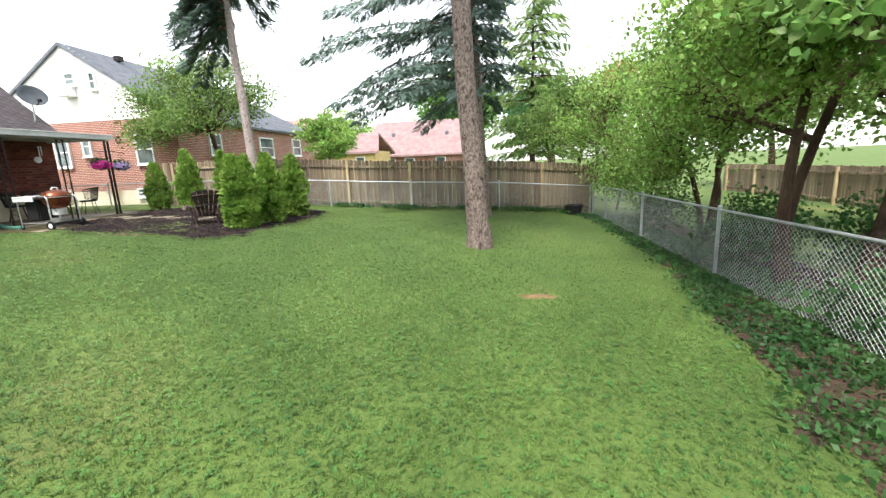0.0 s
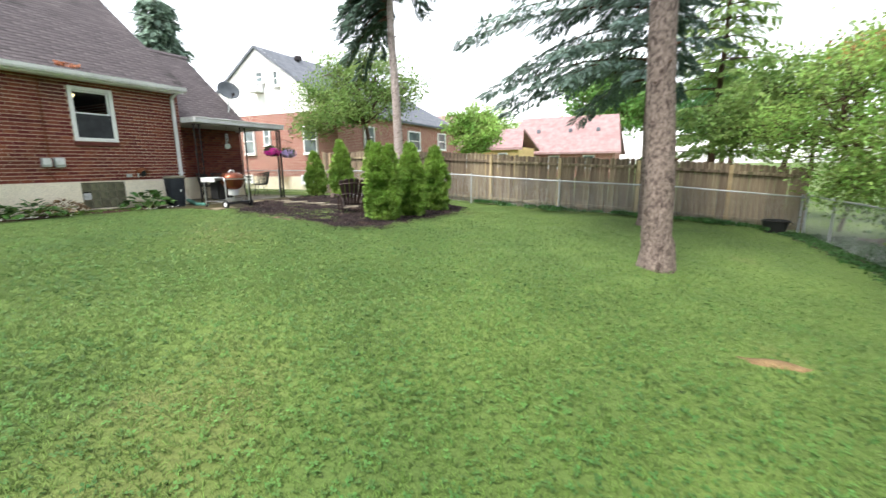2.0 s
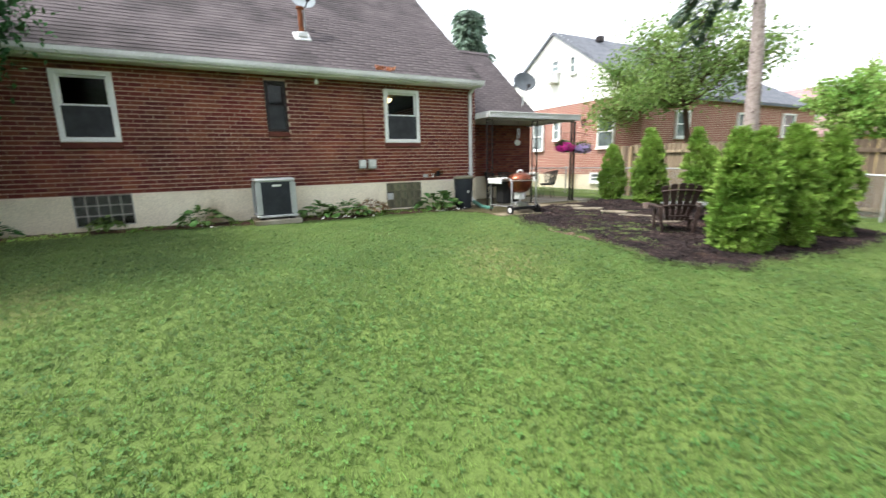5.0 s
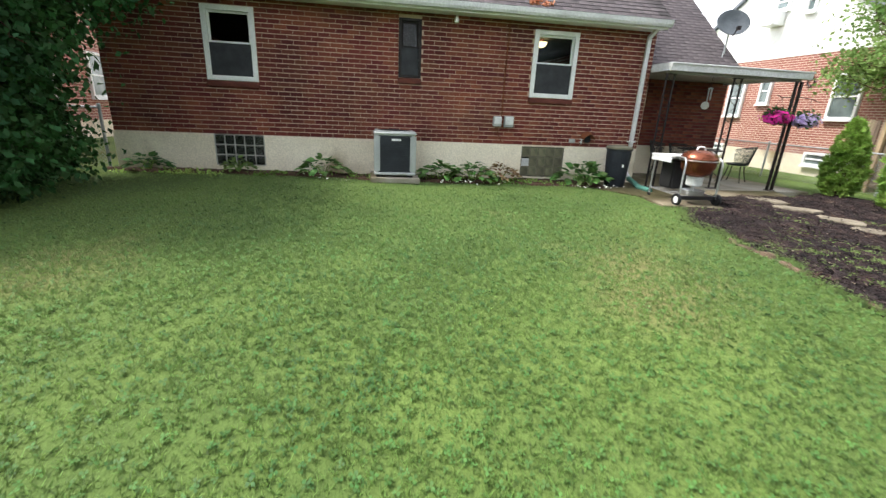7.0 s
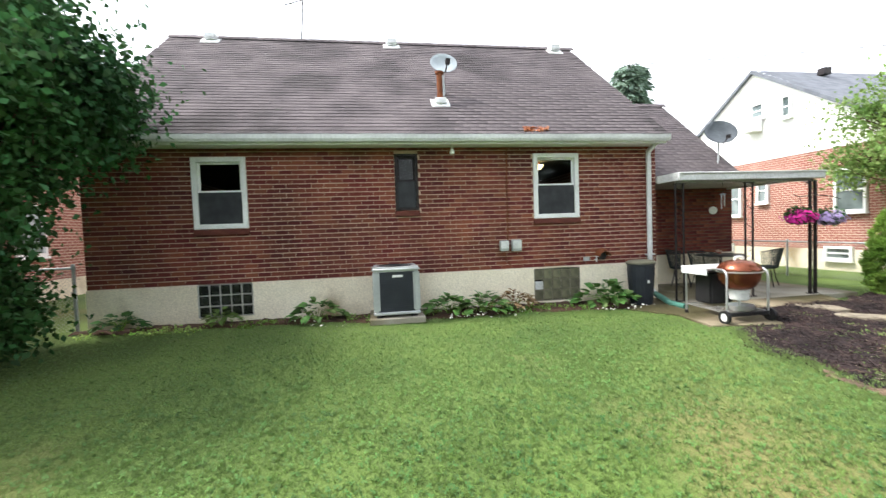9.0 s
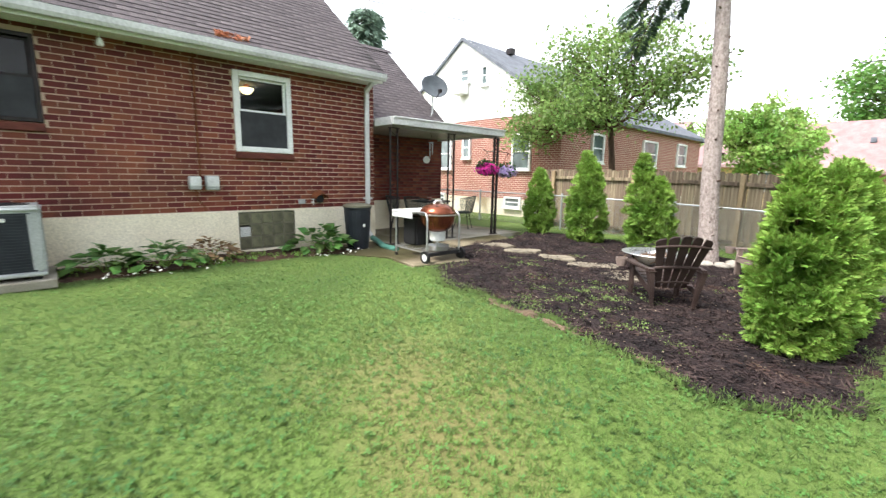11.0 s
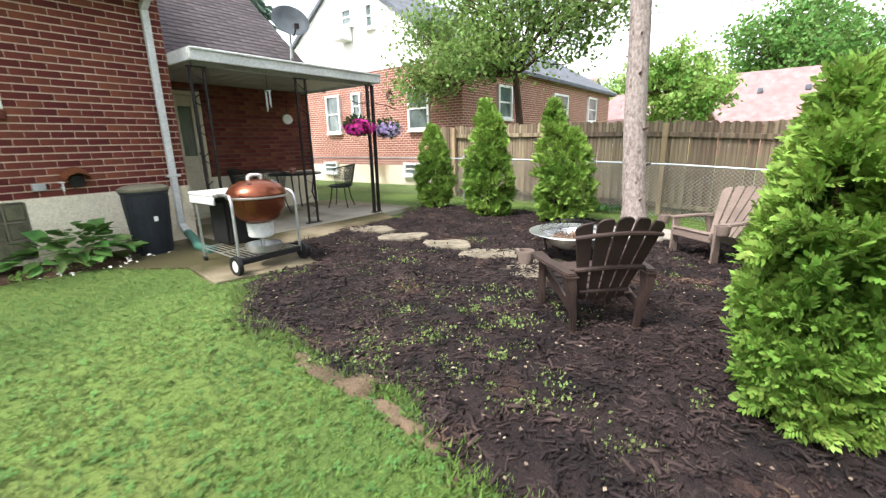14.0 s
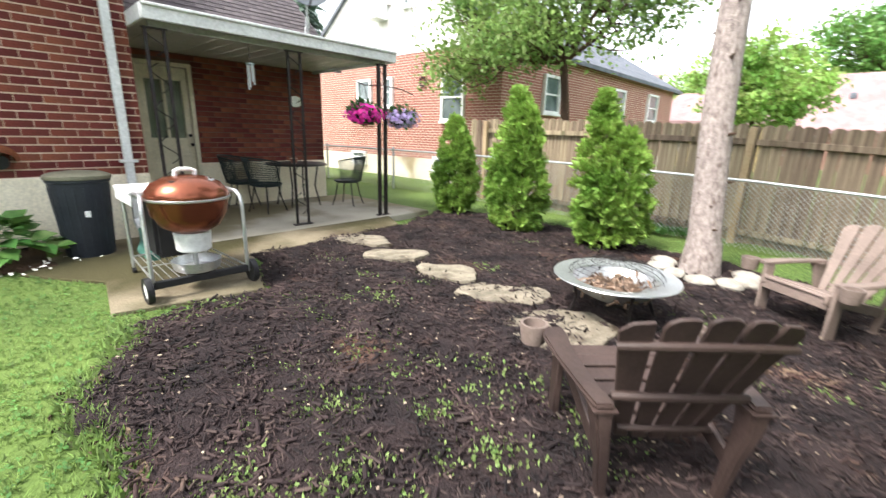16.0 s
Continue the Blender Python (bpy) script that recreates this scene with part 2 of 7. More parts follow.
# ---- mesh helpers ----
class Shape:
    """Collects boxes, rods, tubes and turned shapes into one mesh."""

    def __init__(self):
        self.v, self.f = [], []

    def add(self, verts, faces):
        k = len(self.v)
        self.v += [tuple(p) for p in verts]
        self.f += [tuple(i + k for i in q) for q in faces]
        return self

    def box(self, c, s, rot=None):
        h = [Vector((x * s[0] / 2, y * s[1] / 2, z * s[2] / 2)) for x in (-1, 1) for y in (-1, 1) for z in (-1, 1)]
        if rot is not None:
            h = [rot @ p for p in h]
        return self.add([p + Vector(c) for p in h], [(0, 1, 3, 2), (4, 6, 7, 5), (0, 4, 5, 1), (2, 3, 7, 6), (0, 2, 6, 4), (1, 5, 7, 3)])

    def rod(self, a, b, r, r2=None, n=8):
        return self.tube([a, b], [r, r if r2 is None else r2], n)

    def tube(self, pts, r, n=8):
        pts = [Vector(p) for p in pts]
        rs = r if isinstance(r, (list, tuple)) else [r] * len(pts)
        verts, faces, side = [], [], None
        for i, p in enumerate(pts):
            d = (pts[min(i + 1, len(pts) - 1)] - pts[max(i - 1, 0)]).normalized()
            if side is None:
                side = d.orthogonal().normalized()
            side = (side - d * side.dot(d)).normalized()
            up = d.cross(side)
            verts += [p + (side * math.cos(2 * math.pi * k / n) + up * math.sin(2 * math.pi * k / n)) * rs[i] for k in range(n)]
        for i in range(len(pts) - 1):
            faces += [(i * n + k, i * n + (k + 1) % n, (i + 1) * n + (k + 1) % n, (i + 1) * n + k) for k in range(n)]
        faces += [tuple(range(n - 1, -1, -1)), tuple(range((len(pts) - 1) * n, len(pts) * n))]
        return self.add(verts, faces)

    def lathe(self, prof, c=(0, 0, 0), n=24, squash=1.0):
        verts = [(c[0] + r * math.cos(2 * math.pi * k / n), c[1] + squash * r * math.sin(2 * math.pi * k / n), c[2] + z) for r, z in prof for k in range(n)]
        faces = [(i * n + k, i * n + (k + 1) % n, (i + 1) * n + (k + 1) % n, (i + 1) * n + k) for i in range(len(prof) - 1) for k in range(n)]
        return self.add(verts, faces)

    def prism(self, outline, z0, z1):
        n = len(outline)
        verts = [(x, y, z0) for x, y in outline] + [(x, y, z1) for x, y in outline]
        return self.add(verts, [tuple(range(n - 1, -1, -1)), tuple(range(n, 2 * n))] + [(i, (i + 1) % n, n + (i + 1) % n, n + i) for i in range(n)])

    def moved(self, m):
        self.v = [tuple(m @ Vector(p)) for p in self.v]
        return self

    def mesh(self, name, bevel=0.0, smooth=True, seg=1):
        me = bpy.data.meshes.new(name)
        me.from_pydata(self.v, [], self.f)
        if bevel:
            bm = bmesh.new()
            bm.from_mesh(me)
            bmesh.ops.bevel(bm, geom=bm.edges, offset=bevel, segments=seg, affect="EDGES", clamp_overlap=True)
            bm.to_mesh(me)
            bm.free()
        me.validate()
        if smooth:
            me.polygons.foreach_set("use_smooth", [True] * len(me.polygons))
            me.set_sharp_from_angle(angle=radians(38))
        return me


def np_mesh(name, verts, faces):
    me = bpy.data.meshes.new(name)
    k = faces.shape[1]
    me.vertices.add(len(verts))
    me.vertices.foreach_set("co", np.ascontiguousarray(verts, dtype=np.float32).ravel())
    me.loops.add(faces.size)
    me.loops.foreach_set("vertex_index", np.ascontiguousarray(faces, dtype=np.int32).ravel())
    me.polygons.add(len(faces))
    me.polygons.foreach_set("loop_start", np.arange(0, faces.size, k, dtype=np.int32))
    me.update(calc_edges=True)
    return me


def scatter(name, tv, tf, pos, ydir, size, rng, roll=None):
    """One mesh of many small pieces: template (tv, tf) grown along ydir at pos."""
    tv, tf, pos, ydir = np.array(tv, float), np.array(tf), np.asarray(pos, float), np.asarray(ydir, float)
    n = len(pos)
    ydir = ydir / (np.linalg.norm(ydir, axis=1, keepdims=True) + 1e-9)
    ref = rng.normal(size=(n, 3)) if roll is None else roll
    xdir = np.cross(ydir, ref)
    xdir /= np.linalg.norm(xdir, axis=1, keepdims=True) + 1e-9
    zdir = np.cross(xdir, ydir)
    size = np.broadcast_to(np.asarray(size, float), (n,))[:, None, None]
    out = pos[:, None, :] + size * (tv[None, :, 0:1] * xdir[:, None, :] + tv[None, :, 1:2] * ydir[:, None, :] + tv[None, :, 2:3] * zdir[:, None, :])
    faces = (tf[None] + (np.arange(n) * len(tv))[:, None, None]).reshape(-1, tf.shape[1])
    return np_mesh(name, out.reshape(-1, 3), faces)


def part(name, me, material, parent=None, label="", m=None):
    if isinstance(me, Shape):
        me = me.mesh(name)
    if not me.materials:
        me.materials.append(material)
    ob = new(name, me)
    if parent is not None:
        ob.parent = parent
    if m is not None:
        ob.matrix_basis = m
    if label:
        ob["label"] = label
    return ob


def thing(name, m, label, category, group=""):
    ob = new(name)
    ob.empty_display_size = 0.1
    ob.matrix_basis = m
    return tagged(ob, label, category, group)


def setting(name, me, material, label="", kind="structure"):
    return tagged(part(name, me, material), label, kind=kind)


# ---- ground ----
def ground(x, y):
    xs, zs = (-60, -12.8, -10, -7.4, -4, 0, 3.14, 6, 60), (0.5, 0.47, 0.44, 0.37, 0.16, 0.0, -0.24, -0.3, -0.3)
    return float(np.interp(x, xs, zs)) - 0.011 * min(14, max(0, y - 2))


def ground_np(x, y):
    return np.interp(x, (-60, -12.8, -10, -7.4, -4, 0, 3.14, 6, 60), (0.5, 0.47, 0.44, 0.37, 0.16, 0.0, -0.24, -0.3, -0.3)) - 0.011 * np.clip(y - 2, 0, 14)


def inside(px, py, poly):
    c = np.zeros(len(px), bool)
    for (x1, y1), (x2, y2) in zip(poly, poly[1:] + poly[:1]):
        c ^= ((y1 > py) != (y2 > py)) & (px < (x2 - x1) * (py - y1) / (y2 - y1 + 1e-12) + x1)
    return c


BED = [(-10.1, 7.8), (-9.6, 7.6), (-9.0, 7.42), (-8.3, 7.5), (-7.6, 7.42), (-6.9, 7.2), (-6.3, 7.12), (-5.8, 7.3), (-5.5, 7.8), (-5.45, 8.8), (-5.3, 9.8), (-5.25, 11.2), (-5.5, 12.3),
       (-6.2, 12.9), (-7.2, 13.1), (-8.4, 13.2), (-9.4, 13.35), (-10.6, 13.3), (-11.6, 13.1), (-11.95, 12.5), (-11.5, 11.6), (-11.45, 11.0), (-11.3, 10.0), (-11.15, 9.1), (-10.2, 8.8)]
HOUSE_BED = [(-12.8, -1.9), (-12.55, -1.9), (-12.35, -0.5), (-12.3, 2.0), (-12.0, 3.0), (-12.05, 4.0), (-12.2, 5.5), (-12.0, 6.8), (-11.9, 7.6), (-12.8, 7.6)]
WALK = [(-12.8, 7.65), (-11.85, 7.35), (-11.2, 7.85), (-10.4, 7.75), (-10.15, 8.75), (-11.2, 9.1), (-11.42, 11.3), (-12.0, 11.6), (-12.0, 8.68), (-12.8, 8.66)]
STRIP = [(2.55, -3.0), (1.75, 0.5), (1.7, 1.7), (2.1, 3.0), (2.25, 4.5), (2.6, 6.0), (2.75, 9.0), (2.7, 12.0), (2.5, 14.2), (5.2, 14.2), (4.7, 9.0), (5.0, 5.0), (4.6, -3.0)]


def grid_sheet(name, xs, ys, lift, material, label):
    X, Y = np.meshgrid(xs, ys, indexing="ij")
    Z = ground_np(X, Y) + lift(X, Y)
    a, b = len(xs), len(ys)
    idx = np.arange(a * b).reshape(a, b)
    f = np.stack([idx[:-1, :-1], idx[1:, :-1], idx[1:, 1:], idx[:-1, 1:]], -1).reshape(-1, 4)
    me = np_mesh(name, np.stack([X, Y, Z], -1).reshape(-1, 3), f)
    me.polygons.foreach_set("use_smooth", [True] * len(me.polygons))
    return setting(name, me, material, label)


def lawn_lift(x, y):
    near = np.exp(-((x + 4) / 14) ** 4 - ((y - 6) / 13) ** 4)
    dip = 0.06 / (1 + np.exp(np.clip(-8 * (-11.9 - x), -50, 50))) / (1 + np.exp(np.clip(-8 * (y - 8.3), -50, 50))) / (1 + np.exp(np.clip(-8 * (12.3 - y), -50, 50)))
    mound = 0.1 * np.exp(-((x + 0.4) ** 2 + (y - 6.98) ** 2) / 0.3)
    return mound - dip + near * (0.018 * np.sin(1.7 * x + 0.6 * y) * np.sin(1.3 * y - 0.4 * x) + 0.008 * np.sin(5 * x + 2) * np.sin(4.3 * y))


far = np.array([60, 90, 140, 220, 400, 900])
gx = np.concatenate([-far[::-1] - 20, np.arange(-60, 40.1, 0.5), far])
gy = np.concatenate([-far[::-1], np.arange(-40, 60.1, 0.5), far + 20])
grid_sheet("ground", gx, gy, lawn_lift, M_GRASS, "short green clover lawn with yellowish worn patches")


def draped(name, poly, step, lift, material, label, edge=0.0, wob=0.06):
    """A bed laid on the ground: a fine grid clipped to the outline, with a thin rim."""
    xs = [p[0] for p in poly]
    ys = [p[1] for p in poly]
    nx, ny = int((max(xs) - min(xs)) / step) + 3, int((max(ys) - min(ys)) / step) + 3
    X, Y = np.meshgrid(min(xs) - step + step * np.arange(nx), min(ys) - step + step * np.arange(ny), indexing="ij")
    wx, wy = X + wob * np.sin(7 * Y) + wob * 0.6 * np.sin(17 * X + 3), Y + wob * np.sin(6 * X + 1) + wob * 0.6 * np.sin(19 * Y)
    keep = inside(wx.ravel(), wy.ravel(), poly).reshape(nx, ny)
    bump = 0.012 * np.sin(9 * X + 4 * Y) * np.sin(8 * Y - 3 * X) + 0.01 * np.sin(23 * X) * np.sin(21 * Y)
    Z = ground_np(X, Y) + lawn_lift(X, Y) + np.where(keep, lift + bump, -0.03)
    idx = np.arange(nx * ny).reshape(nx, ny)
    cell = keep[:-1, :-1] | keep[1:, :-1] | keep[1:, 1:] | keep[:-1, 1:]
    f = np.stack([idx[:-1, :-1], idx[1:, :-1], idx[1:, 1:], idx[:-1, 1:]], -1)[cell]
    me = np_mesh(name, np.stack([X, Y, Z], -1).reshape(-1, 3), f)
    me.polygons.foreach_set("use_smooth", [True] * len(me.polygons))
    return setting(name, me, material, label)


draped("mulch_bed", BED, 0.05, 0.035, M_MULCH, "dark brown shredded bark mulch bed beside the patio")
draped("soil_bed", HOUSE_BED, 0.08, 0.03, M_BEDSOIL, "dark bare soil bed along the brick house", wob=0.04)
draped("soil_strip", STRIP, 0.1, 0.012, M_LITTER, "bare soil and leaf litter under the chain link fence")
for ex, ey, ea, eb in ((-8.7, 7.56, 0.24, 0.12), (-8.1, 7.42, 0.32, 0.1), (-9.35, 7.58, 0.16, 0.08), (-7.5, 7.32, 0.26, 0.08), (-6.6, 7.2, 0.26, 0.07)):
    rim = [(ex + ea * math.cos(a) * (1 + 0.3 * math.sin(3 * a + ex)), ey + eb * math.sin(a) * (1 + 0.3 * math.cos(2 * a))) for a in [k * 0.35 for k in range(18)]]
    draped("bare_soil", rim, 0.04, 0.03, M_SOIL_E, "bare reddish-tan soil showing along the mulch edge", wob=0.04)
DIRT = [(0.4 + 0.26 * math.cos(a) * (1 + 0.25 * math.sin(3 * a)), 4.3 + 0.12 * math.sin(a) * (1 + 0.3 * math.cos(2 * a))) for a in [k * 0.35 for k in range(18)]]
draped("dirt_patch", DIRT, 0.05, 0.012, M_SOIL, "small bare dirt patch in the lawn", wob=0.03)


# ---- house ----
WX, WY0, WY1 = -12.82, -1.78, 8.63
NX, NY1 = -14.54, 12.02
FT, WT = 1.15, 3.52


def wall_cells(sh, axis, face, depth, u0, u1, z0, z1, holes):
    """Boxes that fill a wall around its openings. axis 'x': the wall lies in a plane of constant x."""
    us = sorted({u0, u1, *[h[0] for h in holes], *[h[1] for h in holes]})
    zs = sorted({z0, z1, *[h[2] for h in holes], *[h[3] for h in holes]})
    for a, b in zip(us, us[1:]):
        for c, d in zip(zs, zs[1:]):
            um, zm = (a + b) / 2, (c + d) / 2
            if a < u0 - 1e-6 or b > u1 + 1e-6 or c < z0 - 1e-6 or d > z1 + 1e-6 or any(h[0] < um < h[1] and h[2] < zm < h[3] for h in holes):
                continue
            if axis == "x":
                sh.box((face - depth / 2, um, zm), (abs(depth), b - a, d - c))
            else:
                sh.box((um, face - depth / 2, zm), (b - a, abs(depth), d - c))
    return sh


W1, W2, W3 = (-0.07, 0.81, 2.10, 3.33), (3.37, 3.80, 2.33, 3.36), (6.03, 6.96, 2.10, 3.35)
B1, B2 = (-0.07, 0.81, 0.58, 1.14), (6.0, 6.93, 0.5, 1.12)
DOOR = (8.97, 9.75, 0.42, 2.62)

# Ceiling colour darkened to grey so that the room looks unlit.
M_DIM = mat("dim_room_paint", lin(78, 76, 72), lin(92, 90, 86), 3, 40, 0.9)
fnd = wall_cells(Shape(), "x", WX + 0.012, 0.3, WY0 - 0.012, WY1 + 0.012, -0.2, FT, [B1, B2])
fnd.box(((WX + NX) / 2 - 0.15, WY1 - 0.14, FT / 2 - 0.1), (abs(NX - WX) - 0.29, 0.3, FT + 0.2))
wall_cells(fnd, "x", NX + 0.012, 0.3, WY1 + 0.01, NY1 + 0.012, -0.2, FT - 0.02, [(DOOR[0], DOOR[1], DOOR[2], 2)])
setting("foundation", fnd.mesh("foundation", smooth=False), M_FOUND, "cream painted concrete foundation with stained base")
back = wall_cells(Shape(), "x", WX - 0.005, 0.24, WY0, WY1, FT, WT, [W1, W2, W3])
wall_east = setting("wall_east", back.mesh("wall_east", smooth=False), M_MORTAR, "dark red brick rear wall of the house with pale mortar")
sidew = Shape().box(((WX + NX) / 2 - 0.13, WY1 - 0.125, (FT + WT) / 2), (abs(NX - WX) - 0.28, 0.24, WT - FT))
wall_side = setting("wall_north", sidew.mesh("wall_north", smooth=False), M_MORTAR, "red brick return wall beside the patio")
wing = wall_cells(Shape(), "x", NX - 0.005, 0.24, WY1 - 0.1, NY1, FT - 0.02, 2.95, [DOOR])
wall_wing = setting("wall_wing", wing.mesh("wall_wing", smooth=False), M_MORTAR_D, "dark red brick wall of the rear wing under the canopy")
shell = Shape()
shell.box((-16.55, WY0 + 0.12, 1.66), (6.9, 0.24, 3.72)).box((-20.12, (WY0 + WY1) / 2, 1.66), (0.24, WY1 - WY0, 3.72)).box((-17.28, WY1 - 0.13, 1.66), (5.4, 0.24, 3.72))
shell.box((-17.7, NY1 - 0.12, 1.4), (6.1, 0.24, 3.1)).box((-20.7, 10.4, 1.4), (0.24, 3.6, 3.1))
for yy in (WY0 + 0.12, WY1 - 0.13):
    shell.add([(-12.9, yy - 0.12, 3.5), (-19.9, yy - 0.12, 3.5), (-16.4, yy - 0.12, 6.6), (-12.9, yy + 0.12, 3.5), (-19.9, yy + 0.12, 3.5), (-16.4, yy + 0.12, 6.6)], [(0, 2, 1), (3, 4, 5), (0, 3, 5, 2), (1, 2, 5, 4), (0, 1, 4, 3)])
shell.add([(-14.7, NY1 - 0.24, 2.9), (-20.5, NY1 - 0.24, 2.9), (-17.6, NY1 - 0.24, 5.45), (-14.7, NY1, 2.9), (-20.5, NY1, 2.9), (-17.6, NY1, 5.45)], [(0, 2, 1), (3, 4, 5), (0, 3, 5, 2), (1, 2, 5, 4), (0, 1, 4, 3)])
setting("wall_outer", shell.mesh("wall_outer", smooth=False), M_FBRICK, "red brick side and gable walls of the house")
setting("ceiling", Shape().box((-16.55, (WY0 + WY1) / 2, 3.47), (6.85, WY1 - WY0 - 0.5, 0.08)).mesh("ceiling", smooth=False), M_DIM, "room ceiling darkened to grey as if unlit, seen through the window")
setting("floor", Shape().box((-16.55, (WY0 + WY1) / 2, 1.2), (6.85, WY1 - WY0 - 0.5, 0.1)).mesh("floor", smooth=False), M_DARK, "room floor coloured near black as if unlit")


def lay_bricks(parent, axis, face, u0, u1, z0, z1, holes, singles):
    """Running bond: singles(u, z) picks the bricks that are objects of their own."""
    L, C, J, V, D = 0.216, 0.081, 0.0148, 0.007, 0.03
    rest, full, made = Shape(), None, 0
    unit = Shape().box((0, 0, 0), (D, L - V, C - J) if axis == "x" else (L - V, D, C - J)).mesh("brick", bevel=0.003, smooth=False)
    rows = int((z1 - z0) / C + 0.5)
    rng = random.Random(4)
    for r in range(rows):
        zc = z0 + C * (r + 0.5)
        cuts = sorted((h[0], h[1]) for h in holes if h[2] - 0.02 < zc < h[3] + 0.02)
        u = u0 - (L / 2 if r % 2 else 0)
        while u < u1:
            spans = [(max(u, u0), min(u + L, u1))]
            for a, b in cuts:
                spans = [q for s in spans for q in ((s[0], min(s[1], a)), (max(s[0], b), s[1])) if q[1] - q[0] > 0.03]
            for a, b in spans:
                if b - a < 0.04:
                    continue
                mid, off = (a + b) / 2, rng.uniform(-0.002, 0.002)
                pos = (face - D / 2 + off, mid, zc) if axis == "x" else (mid, face - D / 2 + off, zc)
                if b - a > L - 0.001 and made < 298 and singles(mid, zc):
                    part("brick", unit, M_BRICK, parent, m=Matrix.Translation(pos))
                    made += 1
                else:
                    rest.box(pos, (D, b - a - V, C - J) if axis == "x" else (b - a - V, D, C - J))
            u += L
    field = part("brickwork", rest.mesh("brickwork", smooth=False), M_BRICK_J, parent)
    tagged(field, kind="stuff")


# roof of the main house and the wing, in shingle courses
RS = (6.89 - 3.60) / (16.4 - 12.32)


def roof(name, x_eave, z_eave, x_ridge, z_ridge, y0, y1, label, singles):
    xb = 2 * x_ridge - x_eave
    t = 0.1
    sh = Shape().add([(x_eave, y0, z_eave), (x_ridge, y0, z_ridge), (xb, y0, z_eave), (x_eave, y0, z_eave - t), (x_ridge, y0, z_ridge - t), (xb, y0, z_eave - t),
                      (x_eave, y1, z_eave), (x_ridge, y1, z_ridge), (xb, y1, z_eave), (x_eave, y1, z_eave - t), (x_ridge, y1, z_ridge - t), (xb, y1, z_eave - t)],
                     [(0, 6, 7, 1), (1, 7, 8, 2), (3, 4, 10, 9), (4, 5, 11, 10), (0, 1, 4, 3), (1, 2, 5, 4), (6, 9, 10, 7), (7, 10, 11, 8), (0, 3, 9, 6), (2, 8, 11, 5)])
    top = setting(name, sh.mesh(name, smooth=False), M_SHINGLE_J, label)
    run = math.hypot(x_ridge - x_eave, z_ridge - z_eave)
    d, nrm = Vector((x_ridge - x_eave, 0, z_ridge - z_eave)) / run, Vector((z_ridge - z_eave, 0, x_eave - x_ridge)) / run
    rot = Matrix((d, Vector((0, 1, 0)), nrm)).transposed()
    tilt = rot @ Matrix.Rotation(0.07, 3, "Y")
    rest, made, rng = Shape(), 0, random.Random(9)
    unit = Shape().box((0, 0, 0), (0.17, 0.297, 0.02)).mesh("shingle", smooth=False)
    for r in range(int(run / 0.135)):
        y = y0 - 0.3 * ((r * 0.37) % 1)
        while y < y1 - 0.02:
            a, b = max(y, y0), min(y + 0.3, y1)
            if b - a > 0.05:
                p = Vector((x_eave, (a + b) / 2, z_eave)) + d * (0.135 * r + 0.07) + nrm * (0.010 + rng.uniform(-0.001, 0.002))
                if b - a > 0.299 and made < 298 and singles(p):
                    part("shingle", unit, M_SHINGLE, top, m=Matrix.Translation(p) @ tilt.to_4x4())
                    made += 1
                else:
                    rest.box(p, (0.17, b - a - 0.003, 0.02), tilt)
            y += 0.3
    tagged(part("shingle_field", rest.mesh("shingle_field", smooth=False), M_SHINGLE_J, top), kind="stuff")
    capm = Shape()
    y = y0
    while y < y1 - 0.05:
        for s in (1, -1):
            capm.box((x_ridge + s * 0.07, y + 0.11, z_ridge + 0.0), (0.19, 0.24, 0.012), Matrix.Rotation(s * math.atan2(z_ridge - z_eave, abs(x_ridge - x_eave)), 3, "Y"))
        y += 0.2
    part("ridge_cap", capm.mesh("ridge_cap", smooth=False), M_SHINGLE_J, top)
    return top


# gutters, downspout, fascia
gut = Shape()
gprof = [(0, 0), (0.0, -0.1), (0.03, -0.125), (0.085, -0.125), (0.11, -0.08), (0.115, 0.0), (0.108, 0.0), (0.1, -0.078), (0.08, -0.115), (0.034, -0.115), (0.008, -0.095), (0.008, 0)]
n = len(gprof)
gut.add([(-12.41 + a, yy, 3.615 + b) for yy in (-1.8, 8.6) for a, b in gprof], [(i, (i + 1) % n, n + (i + 1) % n, n + i) for i in range(n)] + [tuple(range(n)), tuple(range(2 * n - 1, n - 1, -1))])
gutter = tagged(part("gutter", gut.mesh("gutter", smooth=False), M_ALU), "white aluminium gutter along the roof eave", "gutter")
setting("trim", Shape().box((-12.43, 3.4, 3.53), (0.03, 10.36, 0.15)).box((-12.63, 3.4, 3.49), (0.4, 10.36, 0.03)).mesh("trim", smooth=False), M_WHITE, "white fascia and soffit boards")
ds = thing("downspout", pose(-12.76, 8.44, 0.45), "white metal downspout strapped to the brick corner", "downspout")
dsm = Shape().box((0, 0, 1.53), (0.06, 0.085, 2.7)).box((0.11, 0, 2.97), (0.3, 0.085, 0.06), Matrix.Rotation(-0.5, 3, "Y")).box((0.27, 0, 3.06), (0.06, 0.085, 0.1))
part("pipe", dsm.mesh("pipe", bevel=0.008), M_ALU, ds)
part("strap", Shape().box((0.003, 0, 0.85), (0.075, 0.17, 0.03)).mesh("strap", bevel=0.003), M_ALU, ds)
part("elbow", Shape().box((0.05, 0, 0.14), (0.2, 0.09, 0.065), Matrix.Rotation(0.6, 3, "Y")).mesh("elbow", bevel=0.008), M_ALU, ds)
hose = Shape().tube([(-12.62, 8.45, 0.52), (-12.3, 8.4, 0.47), (-12.0, 8.3, 0.44), (-11.6, 8.3, 0.435)], 0.055, 10)
